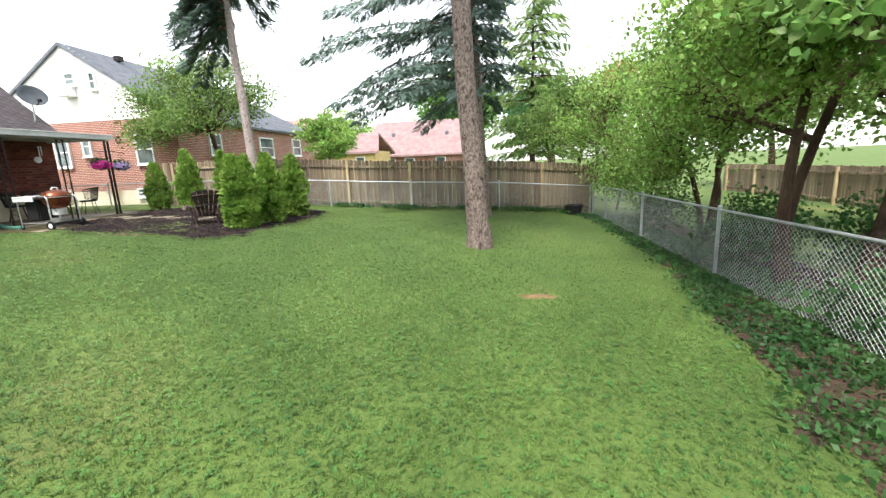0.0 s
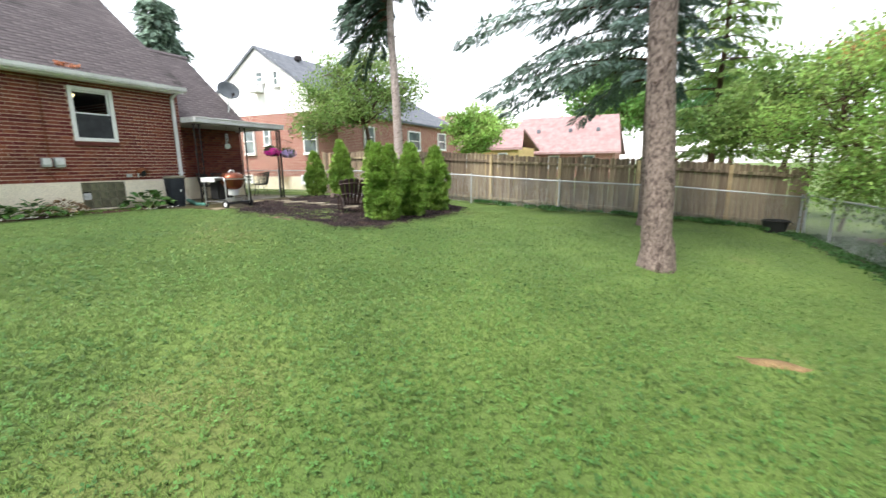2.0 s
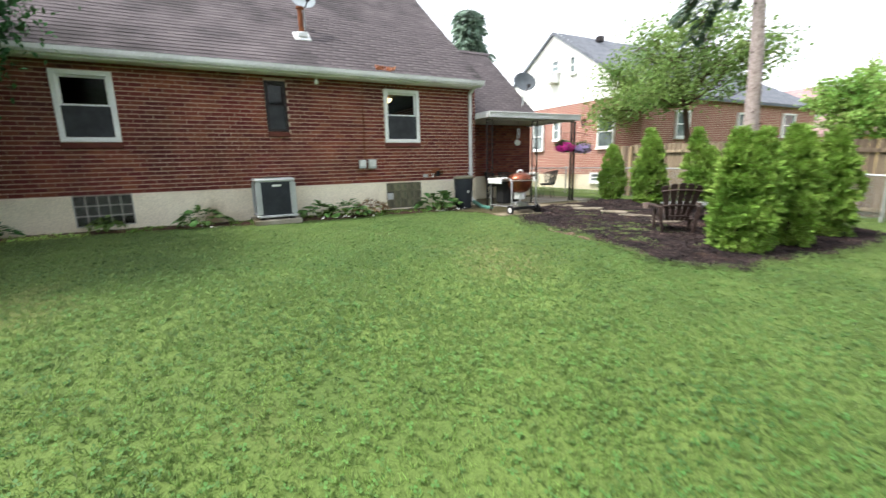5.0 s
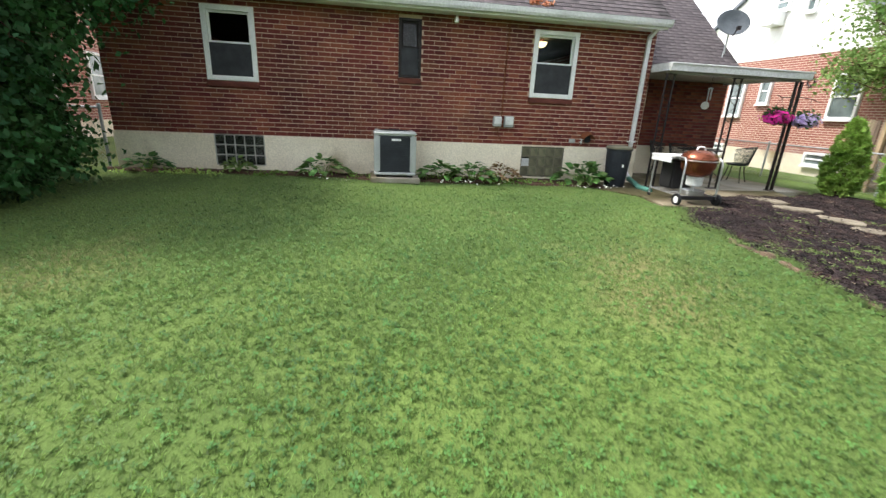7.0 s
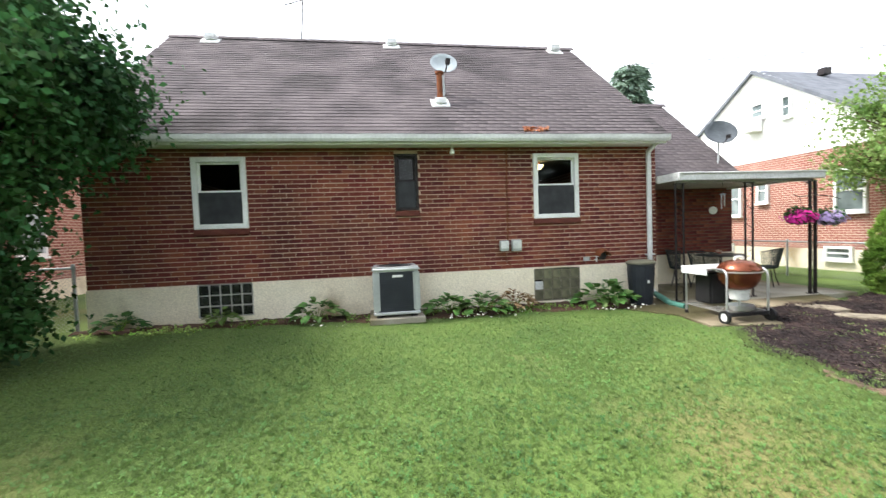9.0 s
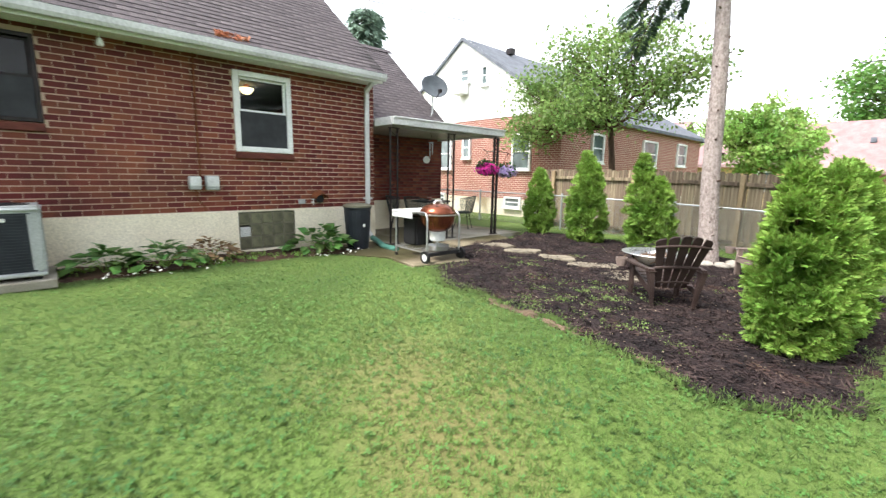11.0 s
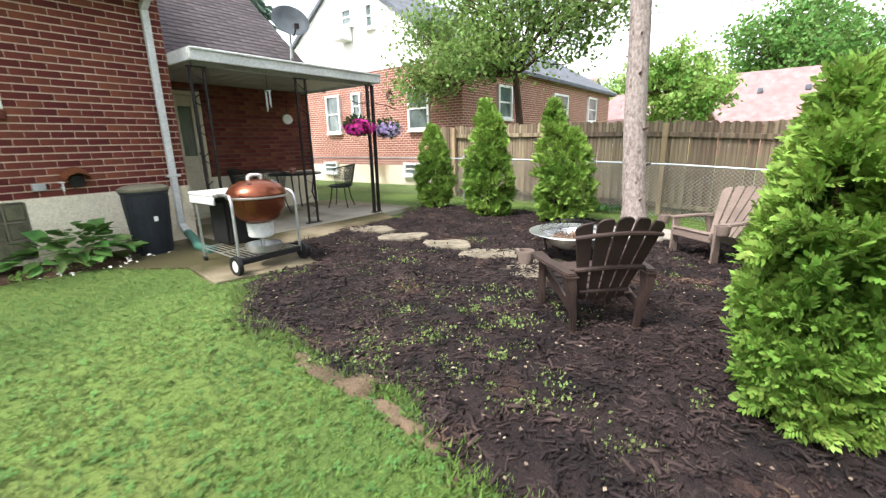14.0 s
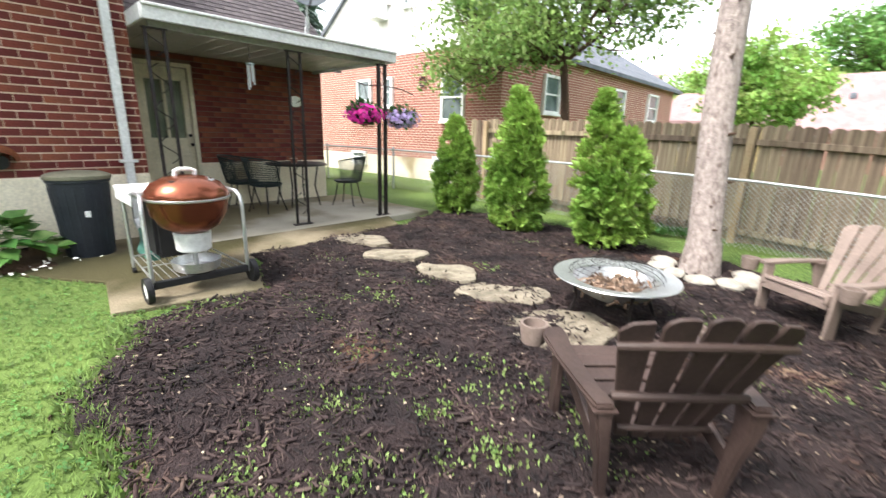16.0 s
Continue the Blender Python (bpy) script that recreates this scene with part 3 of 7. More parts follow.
tagged(part("drain_pipe", hose.mesh("drain_pipe"), mat("green_pipe", lin(70, 120, 108), lin(90, 140, 126), 6, 60, 0.5)), "green corrugated drain pipe lying by the downspout", "drain pipe")


def sash_window(name, y0, y1, z0, z1, face, label, casing=0.085, dark=False):
    """Double-hung window in a wall facing +x."""
    w = new(name)
    w.matrix_basis = Matrix.Translation((face, (y0 + y1) / 2, z0))
    tagged(w, label, kind="structure")
    W, Hh, fm = y1 - y0, z1 - z0, (M_IRON if dark else M_WHITE)
    fr = Shape()
    for s in (-1, 1):
        fr.box((-0.03, s * (W / 2 - casing / 2), Hh / 2), (0.12, casing, Hh))
    fr.box((-0.03, 0, casing / 2), (0.12, W - 2 * casing, casing)).box((-0.03, 0, Hh - casing / 2), (0.12, W - 2 * casing, casing))
    part("window_frame", fr.mesh("window_frame", bevel=0.006), fm, w)
    mid = Hh * 0.51
    for nm, za, zb, xx in (("upper_sash", mid, Hh - casing, -0.055), ("lower_sash", casing, mid + 0.03, -0.035)):
        s, r, iw = Shape(), 0.035, W - 2 * casing
        s.box((xx, -iw / 2 + r / 2, (za + zb) / 2), (0.03, r, zb - za)).box((xx, iw / 2 - r / 2, (za + zb) / 2), (0.03, r, zb - za))
        s.box((xx, 0, za + r / 2), (0.03, iw - 2 * r, r)).box((xx, 0, zb - r / 2), (0.03, iw - 2 * r, r))
        sa = part(nm, s.mesh(nm, bevel=0.003), fm, w)
        pane = part("pane", Shape().box((xx, 0, (za + zb) / 2), (0.005, iw - 2 * r, zb - za - 2 * r)).mesh("pane", smooth=False), M_GLASS, sa)
        pane.visible_shadow = False
    part("screen", Shape().box((-0.012, 0, casing + (mid - casing) / 2), (0.004, W - 2 * casing, mid - casing)).mesh("screen", smooth=False), M_SCREEN, w, "dark insect screen")
    part("window_sill", Shape().box((0.0, 0, -0.06), (0.1, W + 0.02, 0.1)).mesh("window_sill", bevel=0.01), M_SILL, w)
    return w


sash_window("window_1", *W1, WX, "white double-hung window with dark panes in brick wall")
sash_window("window_2", *W2, WX, "small dark-framed window in brick wall", casing=0.05, dark=True)
sash_window("window_3", *W3, WX, "white double-hung window with a lamp lit inside")


M_JOINT = mat("grey_joint", lin(150, 152, 146), lin(172, 172, 164), 6, 60, 0.9)
M_JOINT_D = mat("dirty_joint", lin(104, 102, 88), lin(126, 122, 106), 6, 60, 0.9)
M_DUSTY = mat("dusty_glass_block", lin(80, 80, 64), lin(110, 108, 86), 5, 40, 0.4, bump=0.1, gloss=0.6, rnd=0.25)


def block_window(name, y0, y1, z0, z1, label, cols, vent):
    w = new(name)
    w.matrix_basis = Matrix.Translation((WX - 0.03, (y0 + y1) / 2, z0))
    tagged(w, label, kind="structure")
    W, Hh = y1 - y0, z1 - z0
    cw, rh = W / cols, Hh / 3
    gr = Shape()
    for i in range(cols + 1):
        gr.box((0, -W / 2 + i * cw, Hh / 2), (0.086, 0.02, Hh))
    for j in range(4):
        gr.box((0, 0, j * rh), (0.084, W, 0.02))
    part("mortar_joint", gr.mesh("mortar_joint", smooth=False), M_JOINT_D if vent else M_JOINT, w)
    unit = Shape().box((0, 0, 0), (0.08, cw - 0.02, rh - 0.02)).mesh("glass_block", bevel=0.012)
    for i in range(cols):
        for j in range(3):
            if vent and i == 0 and j == 1:
                continue
            part("glass_block", unit, M_DUSTY if vent else M_BLOCK, w, m=Matrix.Translation((0, -W / 2 + (i + 0.5) * cw, (j + 0.5) * rh)))
    # Near-black sheet in place of the unlit basement behind the blocks.
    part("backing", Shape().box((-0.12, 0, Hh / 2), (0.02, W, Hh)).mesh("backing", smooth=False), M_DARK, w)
    if vent:
        v = Shape()
        for k in range(5):
            v.box((0.02, -W / 2 + cw / 2, rh * 1.1 + k * 0.032), (0.05, cw * 0.9, 0.01), Matrix.Rotation(0.5, 3, "Y"))
        part("vent", v.mesh("vent", smooth=False), M_ALU, w, "white louvred vent")


block_window("window_4", *B1, "dark glass block basement window in cream foundation", 5, False)
block_window("window_5", *B2, "dusty glass block basement window with louvred vent", 5, True)

dw = new("door_1")
dw.matrix_basis = Matrix.Translation((NX, (DOOR[0] + DOOR[1]) / 2, DOOR[2]))
tagged(dw, "cream paneled back door with glazed upper half under canopy", kind="structure")
DWd, DH = DOOR[1] - DOOR[0], DOOR[3] - DOOR[2]
fr = Shape().box((-0.06, -DWd / 2 + 0.03, DH / 2), (0.15, 0.06, DH)).box((-0.06, DWd / 2 - 0.03, DH / 2), (0.15, 0.06, DH)).box((-0.06, 0, DH - 0.03), (0.15, DWd - 0.12, 0.06)).box((-0.06, 0, 0.02), (0.16, DWd - 0.12, 0.04))
part("door_frame", fr.mesh("door_frame", bevel=0.005), M_DOOR, dw)
lf = wall_cells(Shape(), "x", -0.05, 0.05, -DWd / 2 + 0.062, DWd / 2 - 0.062, 0.045, DH - 0.065, [(-0.24, -0.02, 1.1, 1.95), (0.02, 0.24, 1.1, 1.95)])
for k in (0, 1):
    lf.box((-0.047, 0, 0.3 + 0.4 * k), (0.02, 0.5, 0.3))
leaf = part("door_leaf", lf.mesh("door_leaf", bevel=0.004), M_DOOR, dw)
part("pane", Shape().box((-0.075, 0, 1.52), (0.006, 0.5, 0.87)).mesh("pane", smooth=False), M_GLASS, leaf)
part("curtain", Shape().box((-0.1, 0, 1.52), (0.008, 0.5, 0.87)).mesh("curtain", smooth=False), mat("net_curtain", lin(150, 150, 132), lin(178, 178, 158), 4, 60, 0.9, stretch=(1, 8, 1), bump=0.1), leaf, "pale net curtain behind the glass")
part("door_knob", Shape().rod((-0.05, 0.29, 1.0), (0.0, 0.29, 1.0), 0.012).lathe([(0.001, -0.03), (0.025, -0.015), (0.03, 0), (0.025, 0.015), (0.001, 0.03)], (0.02, 0.29, 1.0), 12).rod((-0.05, 0.29, 1.14), (-0.03, 0.29, 1.14), 0.025, n=12).mesh("door_knob"), M_IRON, leaf, "dark metal knob and deadbolt")

# ---- patio slab, canopy ----
setting("patio", Shape().box((-13.3, 10.58, 0.2), (2.56, 3.86, 0.4)).mesh("patio", bevel=0.015), M_CONC, "worn grey concrete patio slab under the canopy")
setting("walkway", Shape().prism(WALK, 0.05, 0.412).mesh("walkway", bevel=0.01), M_WALKC, "stained concrete walk in front of the patio")

CX0, CX1, CY0, CY1, CZ = NX, -12.15, 8.65, 11.83, 2.735
can = thing("patio_canopy", pose(0, 0, 0), "white aluminium patio canopy on black iron posts", "canopy")
for i in range(14):
    ya = CY0 + (CY1 - CY0) * i / 14
    yb = CY0 + (CY1 - CY0) * (i + 1) / 14
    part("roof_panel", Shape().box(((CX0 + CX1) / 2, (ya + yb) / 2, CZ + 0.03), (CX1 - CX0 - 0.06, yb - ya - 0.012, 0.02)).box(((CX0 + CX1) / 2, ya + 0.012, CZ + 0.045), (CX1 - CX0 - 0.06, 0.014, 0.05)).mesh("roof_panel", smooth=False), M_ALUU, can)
part("front_fascia", Shape().box((CX1, (CY0 + CY1) / 2, CZ + 0.05), (0.05, CY1 - CY0 + 0.06, 0.15)).box((CX1 + 0.03, (CY0 + CY1) / 2, CZ + 0.11), (0.05, CY1 - CY0 + 0.06, 0.03)).mesh("front_fascia", bevel=0.006), M_ALU, can)
for s, xa in ((CY0 - 0.02, WX + 0.03), (CY1 + 0.02, CX0)):
    part("side_fascia", Shape().box(((xa + CX1) / 2, s, CZ + 0.05), (CX1 - xa - 0.06, 0.035, 0.15)).mesh("side_fascia", bevel=0.006), M_ALU, can)
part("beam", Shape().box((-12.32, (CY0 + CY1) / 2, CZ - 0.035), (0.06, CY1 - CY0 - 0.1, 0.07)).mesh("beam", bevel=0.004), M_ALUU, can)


def iron_post(y, x=-12.3, gap=0.17, wide=0.028):
    p = Shape()
    for s in (-0.5, 0.5):
        p.box((x, y + s * gap, (CZ - 0.07 + 0.38) / 2), (wide, wide, CZ - 0.07 - 0.38))
    for k in range(6):
        z = 0.55 + k * 0.37
        p.tube([(x, y + gap * 0.45 * math.sin(u * 2 * math.pi / 12) , z + 0.3 * u / 12) for u in range(13)], 0.006, 5)
    p.box((x, y, 0.407), (0.08, gap + 0.1, 0.014)).box((x, y, CZ - 0.075), (0.06, gap + 0.06, 0.012))
    part("post", p.mesh("post", smooth=False), M_IRON, can, "black wrought iron double post")


iron_post(10.28)
iron_post(8.75)
iron_post(11.62, x=-12.18, gap=0.12, wide=0.045)

# ---- neighbour houses ----
def simple_window(parent, c, w, h, axis, sgn, fm=None):
    """Framed window set on a wall: axis 'x' or 'y' gives the wall's facing."""
    fm = fm or M_WHITE
    rot = {("x", 1): 0, ("y", 1): 90, ("x", -1): 180, ("y", -1): -90}[(axis, sgn)]
    m = Matrix.Translation(c) @ Matrix.Rotation(radians(rot), 4, "Z")
    f = Shape()
    f.box((0.03, -w / 2 + 0.04, 0), (0.1, 0.08, h)).box((0.03, w / 2 - 0.04, 0), (0.1, 0.08, h)).box((0.03, 0, h / 2 - 0.04), (0.1, w - 0.16, 0.08)).box((0.03, 0, -h / 2 + 0.04), (0.1, w - 0.16, 0.08)).box((0.02, 0, 0), (0.06, w - 0.16, 0.05))
    wi = part("window", f.mesh("window", smooth=False), fm, parent, m=m)
    part("pane", Shape().box((0.005, 0, 0), (0.02, w - 0.16, h - 0.16)).mesh("pane", smooth=False), M_PANE, wi)
    part("sill", Shape().box((0.05, 0, -h / 2 - 0.03), (0.14, w + 0.06, 0.06)).mesh("sill", smooth=False), fm, wi)
    return wi


M_PANE = mat("window_pane", lin(70, 82, 84), lin(112, 126, 126), 1.0, 5, 0.08, bump=0, gloss=0.8)
FX, FY, FZ = -14.6, 18.0, 0.1
NC = Vector((-2.5, 1.0, 1.6))
nh = thing("neighbour_house", Matrix.Translation(NC) @ Matrix.Scale(0.915, 4) @ Matrix.Translation(-NC), "red brick house with white gable and grey shingle roof", "house")
nw = Shape().box((-19.8, 25.5, 2.15), (10.4, 15.0, 4.1))
part("wall", nw.mesh("wall", smooth=False), M_FBRICK, nh)
part("foundation", Shape().box((-19.8, 25.5, 0.4), (10.44, 15.04, 1.0)).mesh("foundation", smooth=False), M_FOUND, nh)
gab = Shape()
for k in range(24):
    z0, z1 = 4.2 + k * 0.15, 4.2 + (k + 1) * 0.15
    if z0 >= 7.6:
        break
    hw = 5.2 * (1 - (z0 + 0.07 - 4.2) / 3.5)
    gab.box((-19.8, FY + 0.03, (z0 + z1) / 2), (2 * hw, 0.1, 0.148), Matrix.Rotation(0.05, 3, "X"))
part("gable_siding", gab.mesh("gable_siding", smooth=False), M_SIDING, nh, "white horizontal siding in the gable")
rf = Shape()
e, zr, ze = 5.5, 7.75, 4.15
A = [(-19.8 - e, FY - 0.15, ze), (-19.8, FY - 0.15, zr), (-19.8 + e, FY - 0.15, ze), (-19.8 - e, 33.4, ze), (-19.8, 28.2, zr), (-19.8 + e, 33.4, ze)]
rf.add(A + [(x, y, z - 0.14) for x, y, z in A], [(2, 5, 4, 1), (0, 1, 4, 3), (3, 4, 5), (8, 7, 10, 11), (6, 9, 10, 7), (9, 11, 10), (0, 6, 7, 1), (1, 7, 8, 2), (2, 8, 11, 5), (5, 11, 9, 3), (3, 9, 6, 0)])
nroof = part("roof", rf.mesh("roof", smooth=False), M_SLATE, nh)
part("vent", Shape().box((-19.2, 20.5, 7.55), (0.3, 0.3, 0.25)).mesh("vent", smooth=False), M_IRON, nroof)
for x, z, w, h in ((-16.36, 2.79, 0.93, 1.41), (-19.41, 3.06, 0.49, 0.97), (-20.78, 2.83, 0.82, 1.43)):
    simple_window(nh, (x, FY - 0.02, z), w, h, "y", -1)
for x, z, w, h in ((-19.58, 6.13, 0.6, 0.6), (-18.42, 5.98, 0.4, 0.81)):
    simple_window(nh, (x, FY - 0.04, z), w, h, "y", -1)
part("air_conditioner", Shape().box((-19.69, FY - 0.3, 5.56), (0.6, 0.5, 0.49)).mesh("air_conditioner", bevel=0.02), M_WHITE, nh, "white window air conditioner")
for x in (-21.16, -16.68):
    simple_window(nh, (x, FY - 0.05, 0.77), 0.85, 0.45, "y", -1)
for y, z, w, h in ((20.62, 3.0, 0.98, 1.15), (25.75, 3.0, 1.64, 1.25), (29.96, 3.13, 1.31, 1.21)):
    simple_window(nh, (FX + 0.02, y, z), w, h, "x", 1)

ph = thing("neighbour_house", pose(0, 0, 0), "low house with rose-brown shingle roof behind the fence", "house")
part("wall", Shape().box((-8.0, 45, 1.2), (9.4, 7, 3.0)).mesh("wall", smooth=False), M_FBRICK, ph)
A = [(-13.2, 41.0, 2.5), (-12.6, 45, 6.0), (-13.2, 49, 2.5), (-2.8, 41.0, 2.5), (-3.4, 45, 6.0), (-2.8, 49, 2.5)]
proof = part("roof", Shape().add(A + [(x, y, z - 0.18) for x, y, z in A], [(0, 3, 4, 1), (1, 4, 5, 2), (6, 7, 10, 9), (7, 8, 11, 10), (0, 1, 7, 6), (1, 2, 8, 7), (3, 9, 10, 4), (4, 10, 11, 5), (0, 6, 9, 3), (2, 5, 11, 8)]).mesh("roof", smooth=False), M_PINK, ph)
for x in (-10.5, -7.5, -5.0):
    part("roof_vent", Shape().box((x, 43.2, 4.55), (0.3, 0.3, 0.35)).mesh("roof_vent", bevel=0.03), M_SLATE, proof)
for x in (-10.5, -8.6, -5.5):
    simple_window(ph, (x, 41.5, 1.6), 1.0, 1.2, "y", -1)
th = thing("neighbour_house", pose(0, 0, 0), "small tan house with brown roof behind the fence", "house")
part("wall", Shape().box((-12.6, 36.5, 1.3), (5.4, 5, 3.0)).mesh("wall", smooth=False), M_TAN, th)
A = [(-15.7, 33.6, 2.75), (-15.0, 36.5, 4.4), (-15.7, 39.4, 2.75), (-9.5, 33.6, 2.75), (-10.2, 36.5, 4.4), (-9.5, 39.4, 2.75)]
part("roof", Shape().add(A + [(x, y, z - 0.18) for x, y, z in A], [(0, 3, 4, 1), (1, 4, 5, 2), (6, 7, 10, 9), (7, 8, 11, 10), (0, 1, 7, 6), (1, 2, 8, 7), (3, 9, 10, 4), (4, 10, 11, 5), (0, 6, 9, 3), (2, 5, 11, 8)]).mesh("roof", smooth=False), M_PINK, th)
for x in (-14.0, -11.2):
    simple_window(th, (x, 33.97, 1.8), 0.8, 1.1, "y", -1)
wh = thing("neighbour_house", pose(0, 0, 0), "white sided house with brown roof far behind trees", "house")
part("wall", Shape().box((-25, 50, 2.4), (8, 7, 5.2)).mesh("wall", smooth=False), M_SIDING, wh)
A = [(-29.4, 46.2, 5.0), (-29.4, 50, 7.4), (-29.4, 53.8, 5.0), (-20.6, 46.2, 5.0), (-20.6, 50, 7.4), (-20.6, 53.8, 5.0)]
part("roof", Shape().add(A + [(x, y, z - 0.18) for x, y, z in A], [(0, 3, 4, 1), (1, 4, 5, 2), (6, 7, 10, 9), (7, 8, 11, 10), (0, 1, 7, 6), (1, 2, 8, 7), (3, 9, 10, 4), (4, 10, 11, 5), (0, 6, 9, 3), (2, 5, 11, 8)]).mesh("roof", smooth=False), M_PINK, wh)
for cx, cy, lab in ((-17, -9.5, "orange brick house with cream foundation beyond the side gate"), (19, 12, "red brick house beyond the side fence")):
    h = thing("neighbour_house", pose(cx, cy, 0), lab, "house")
    part("wall", Shape().box((0, 0, 2.0), (9, 8, 4.2)).mesh("wall", smooth=False), M_FBRICK, h)
    part("foundation", Shape().box((0, 0, 0.3), (9.04, 8.04, 1.4)).mesh("foundation", smooth=False), M_FOUND, h)
    A = [(-5, -4.4, 4.05), (0, -4.4, 7.4), (5, -4.4, 4.05), (-5, 4.4, 4.05), (0, 4.4, 7.4), (5, 4.4, 4.05)]
    part("roof", Shape().add(A + [(x, y, z - 0.18) for x, y, z in A], [(0, 3, 4, 1), (1, 4, 5, 2), (6, 7, 10, 9), (7, 8, 11, 10), (0, 1, 7, 6), (1, 2, 8, 7), (3, 9, 10, 4), (4, 10, 11, 5), (0, 6, 9, 3), (2, 5, 11, 8)]).mesh("roof", smooth=False), M_SLATE, h)
    for s in (-3.95, 3.95):
        gb = Shape().add([(-4.45, s - 0.05, 4.05), (4.45, s - 0.05, 4.05), (0, s - 0.05, 7.1), (-4.45, s + 0.05, 4.05), (4.45, s + 0.05, 4.05), (0, s + 0.05, 7.1)], [(0, 1, 2), (3, 5, 4), (0, 3, 4, 1), (1, 4, 5, 2), (2, 5, 3, 0)])
        part("gable", gb.mesh("gable", smooth=False), M_SIDING, h)
    for k in (-2.5, 0, 2.5):
        simple_window(h, (-4.5, k, 2.3), 0.95, 1.3, "x", -1)
        simple_window(h, (k, 4.0, 2.3), 0.95, 1.3, "y", 1)

# ---- fences ----
def picket_fence(name, x0, x1, y, height, label, m=None, ground=ground):
    f = thing(name, m or pose(0, 0, 0), label, "fence")
    rng = random.Random(3)
    w = 0.14
    outl = [(-w / 2, 0), (w / 2, 0), (w / 2, height - 0.035), (w / 2 - 0.035, height), (-w / 2 + 0.035, height), (-w / 2, height - 0.035)]
    pk = Shape().prism(outl, -0.009, 0.009).moved(Matrix.Rotation(radians(90), 4, "X")).mesh("picket", smooth=False)
    x = x0
    while x < x1:
        part("picket", pk, M_FENCE, f, m=pose(x, y + rng.uniform(-0.004, 0.004), ground(x, y) + 0.02 + rng.uniform(-0.02, 0.02), 0, rng.uniform(-0.5, 0.5), rng.uniform(-1, 1)))
        x += w + 0.006
    xp = x0 + 0.4
    while xp < x1 + 0.3:
        p = Shape().box((xp, y - 0.085, ground(xp, y) + height / 2 - 0.1), (0.09, 0.09, height + 0.15))
        part("post", p.mesh("post", bevel=0.008, smooth=False), M_RAIL, f, "pale square timber post")
        nx = min(xp + 2.35, x1)
        for h in (0.18, height - 0.22):
            a, b = Vector((xp, y - 0.055, ground(xp, y) + h)), Vector((nx, y - 0.055, ground(nx, y) + h))
            mid, d = (a + b) / 2, b - a
            part("rail", Shape().box(mid, (d.length, 0.04, 0.085), Matrix.Rotation(-math.atan2(d.z, d.x), 3, "Y")).mesh("rail", bevel=0.006, smooth=False), M_FENCE, f)
        xp += 2.35
    return f


picket_fence("wooden_fence", -13.0, 3.3, 14.85, 1.68, "weathered grey dog-eared wooden picket fence with timber posts")


def chain_fence(name, a, b, height, label, posts, pitch=0.068, wire=0.0019):
    """Chain link between two points, following the ground, with posts, top rail and woven wire."""
    a, b = Vector(a), Vector(b)
    L = (b - a).length
    d = (b - a) / L
    f = thing(name, pose(0, 0, 0), label, "fence")

    def at(u, h):
        p = a + d * u
        return Vector((p.x, p.y, ground(p.x, p.y) + h))
    for u in posts:
        me = Shape().rod(at(u, -0.1), at(u, height), 0.026, n=10).lathe([(0.032, -0.03), (0.034, 0.0), (0.025, 0.035), (0.0, 0.04)], at(u, height), 10).mesh("post")
        part("post", me, M_GALV, f)
    k = max(2, int(L / 1.5))
    part("top_rail", Shape().tube([at(L * i / k, height - 0.03) for i in range(k + 1)], 0.019, 8).mesh("top_rail"), M_GALV, f)
    s = Shape()
    nrm = Vector((-d.y, d.x, 0)) * 0.004
    u = -height
    while u < L:
        for sg in (1, -1):
            u0, u1 = (u, u + height) if sg > 0 else (u + height, u)
            h0, h1 = 0.03, height - 0.04
            t0 = max(0.0, min(1.0, (0 - u0) / (u1 - u0) if sg > 0 else (L - u0) / (u1 - u0)))
            lo, hi = 0.0, 1.0
            for q, bound in ((u0, 0), (u0, L)):
                t = (bound - u0) / (u1 - u0)
                if (u1 - u0 > 0) == (bound == 0):
                    lo = max(lo, t)
                else:
                    hi = min(hi, t)
            if hi - lo > 0.03:
                p, q = at(u0 + (u1 - u0) * lo, h0 + (h1 - h0) * lo) + nrm * sg, at(u0 + (u1 - u0) * hi, h0 + (h1 - h0) * hi) + nrm * sg
                s.tube([p, q], wire, 3)
        u += pitch
    part("wire_mesh", s.mesh("wire_mesh", smooth=False), M_WIRE, f)
    return f


chain_fence("chain_link_fence", (3.14, -6.0, 0), (3.14, 14.3, 0), 1.03, "galvanised chain link fence with top rail and leaves behind", [2.2, 5.4, 8.65, 11.98, 15.32, 18.49, 20.25])
chain_fence("chain_link_fence", (3.1, 14.3, 0), (-20.0, 14.3, 0), 0.98, "galvanised chain link fence in front of the wooden fence", [0.05, 3.1, 6.2, 9.2, 12.15, 15.1, 18.2, 21.2], wire=0.0028)
chain_fence("chain_link_fence", (-12.7, -2.75, 0), (-12.7, -1.85, 0), 1.1, "galvanised chain link gate beside the house", [0.03, 0.87])
chain_fence("chain_link_fence", (-12.7, -9.0, 0), (-12.7, -2.85, 0), 1.1, "galvanised chain link fence beside the house in tree shade", [0.1, 3, 6.1])
picket_fence("wooden_fence", -14, 14, 0.0, 1.3, "brown wooden picket fence in the next yard", pose(11.5, 9.0, 0, 0, 0, -90), lambda x, y: -0.42)

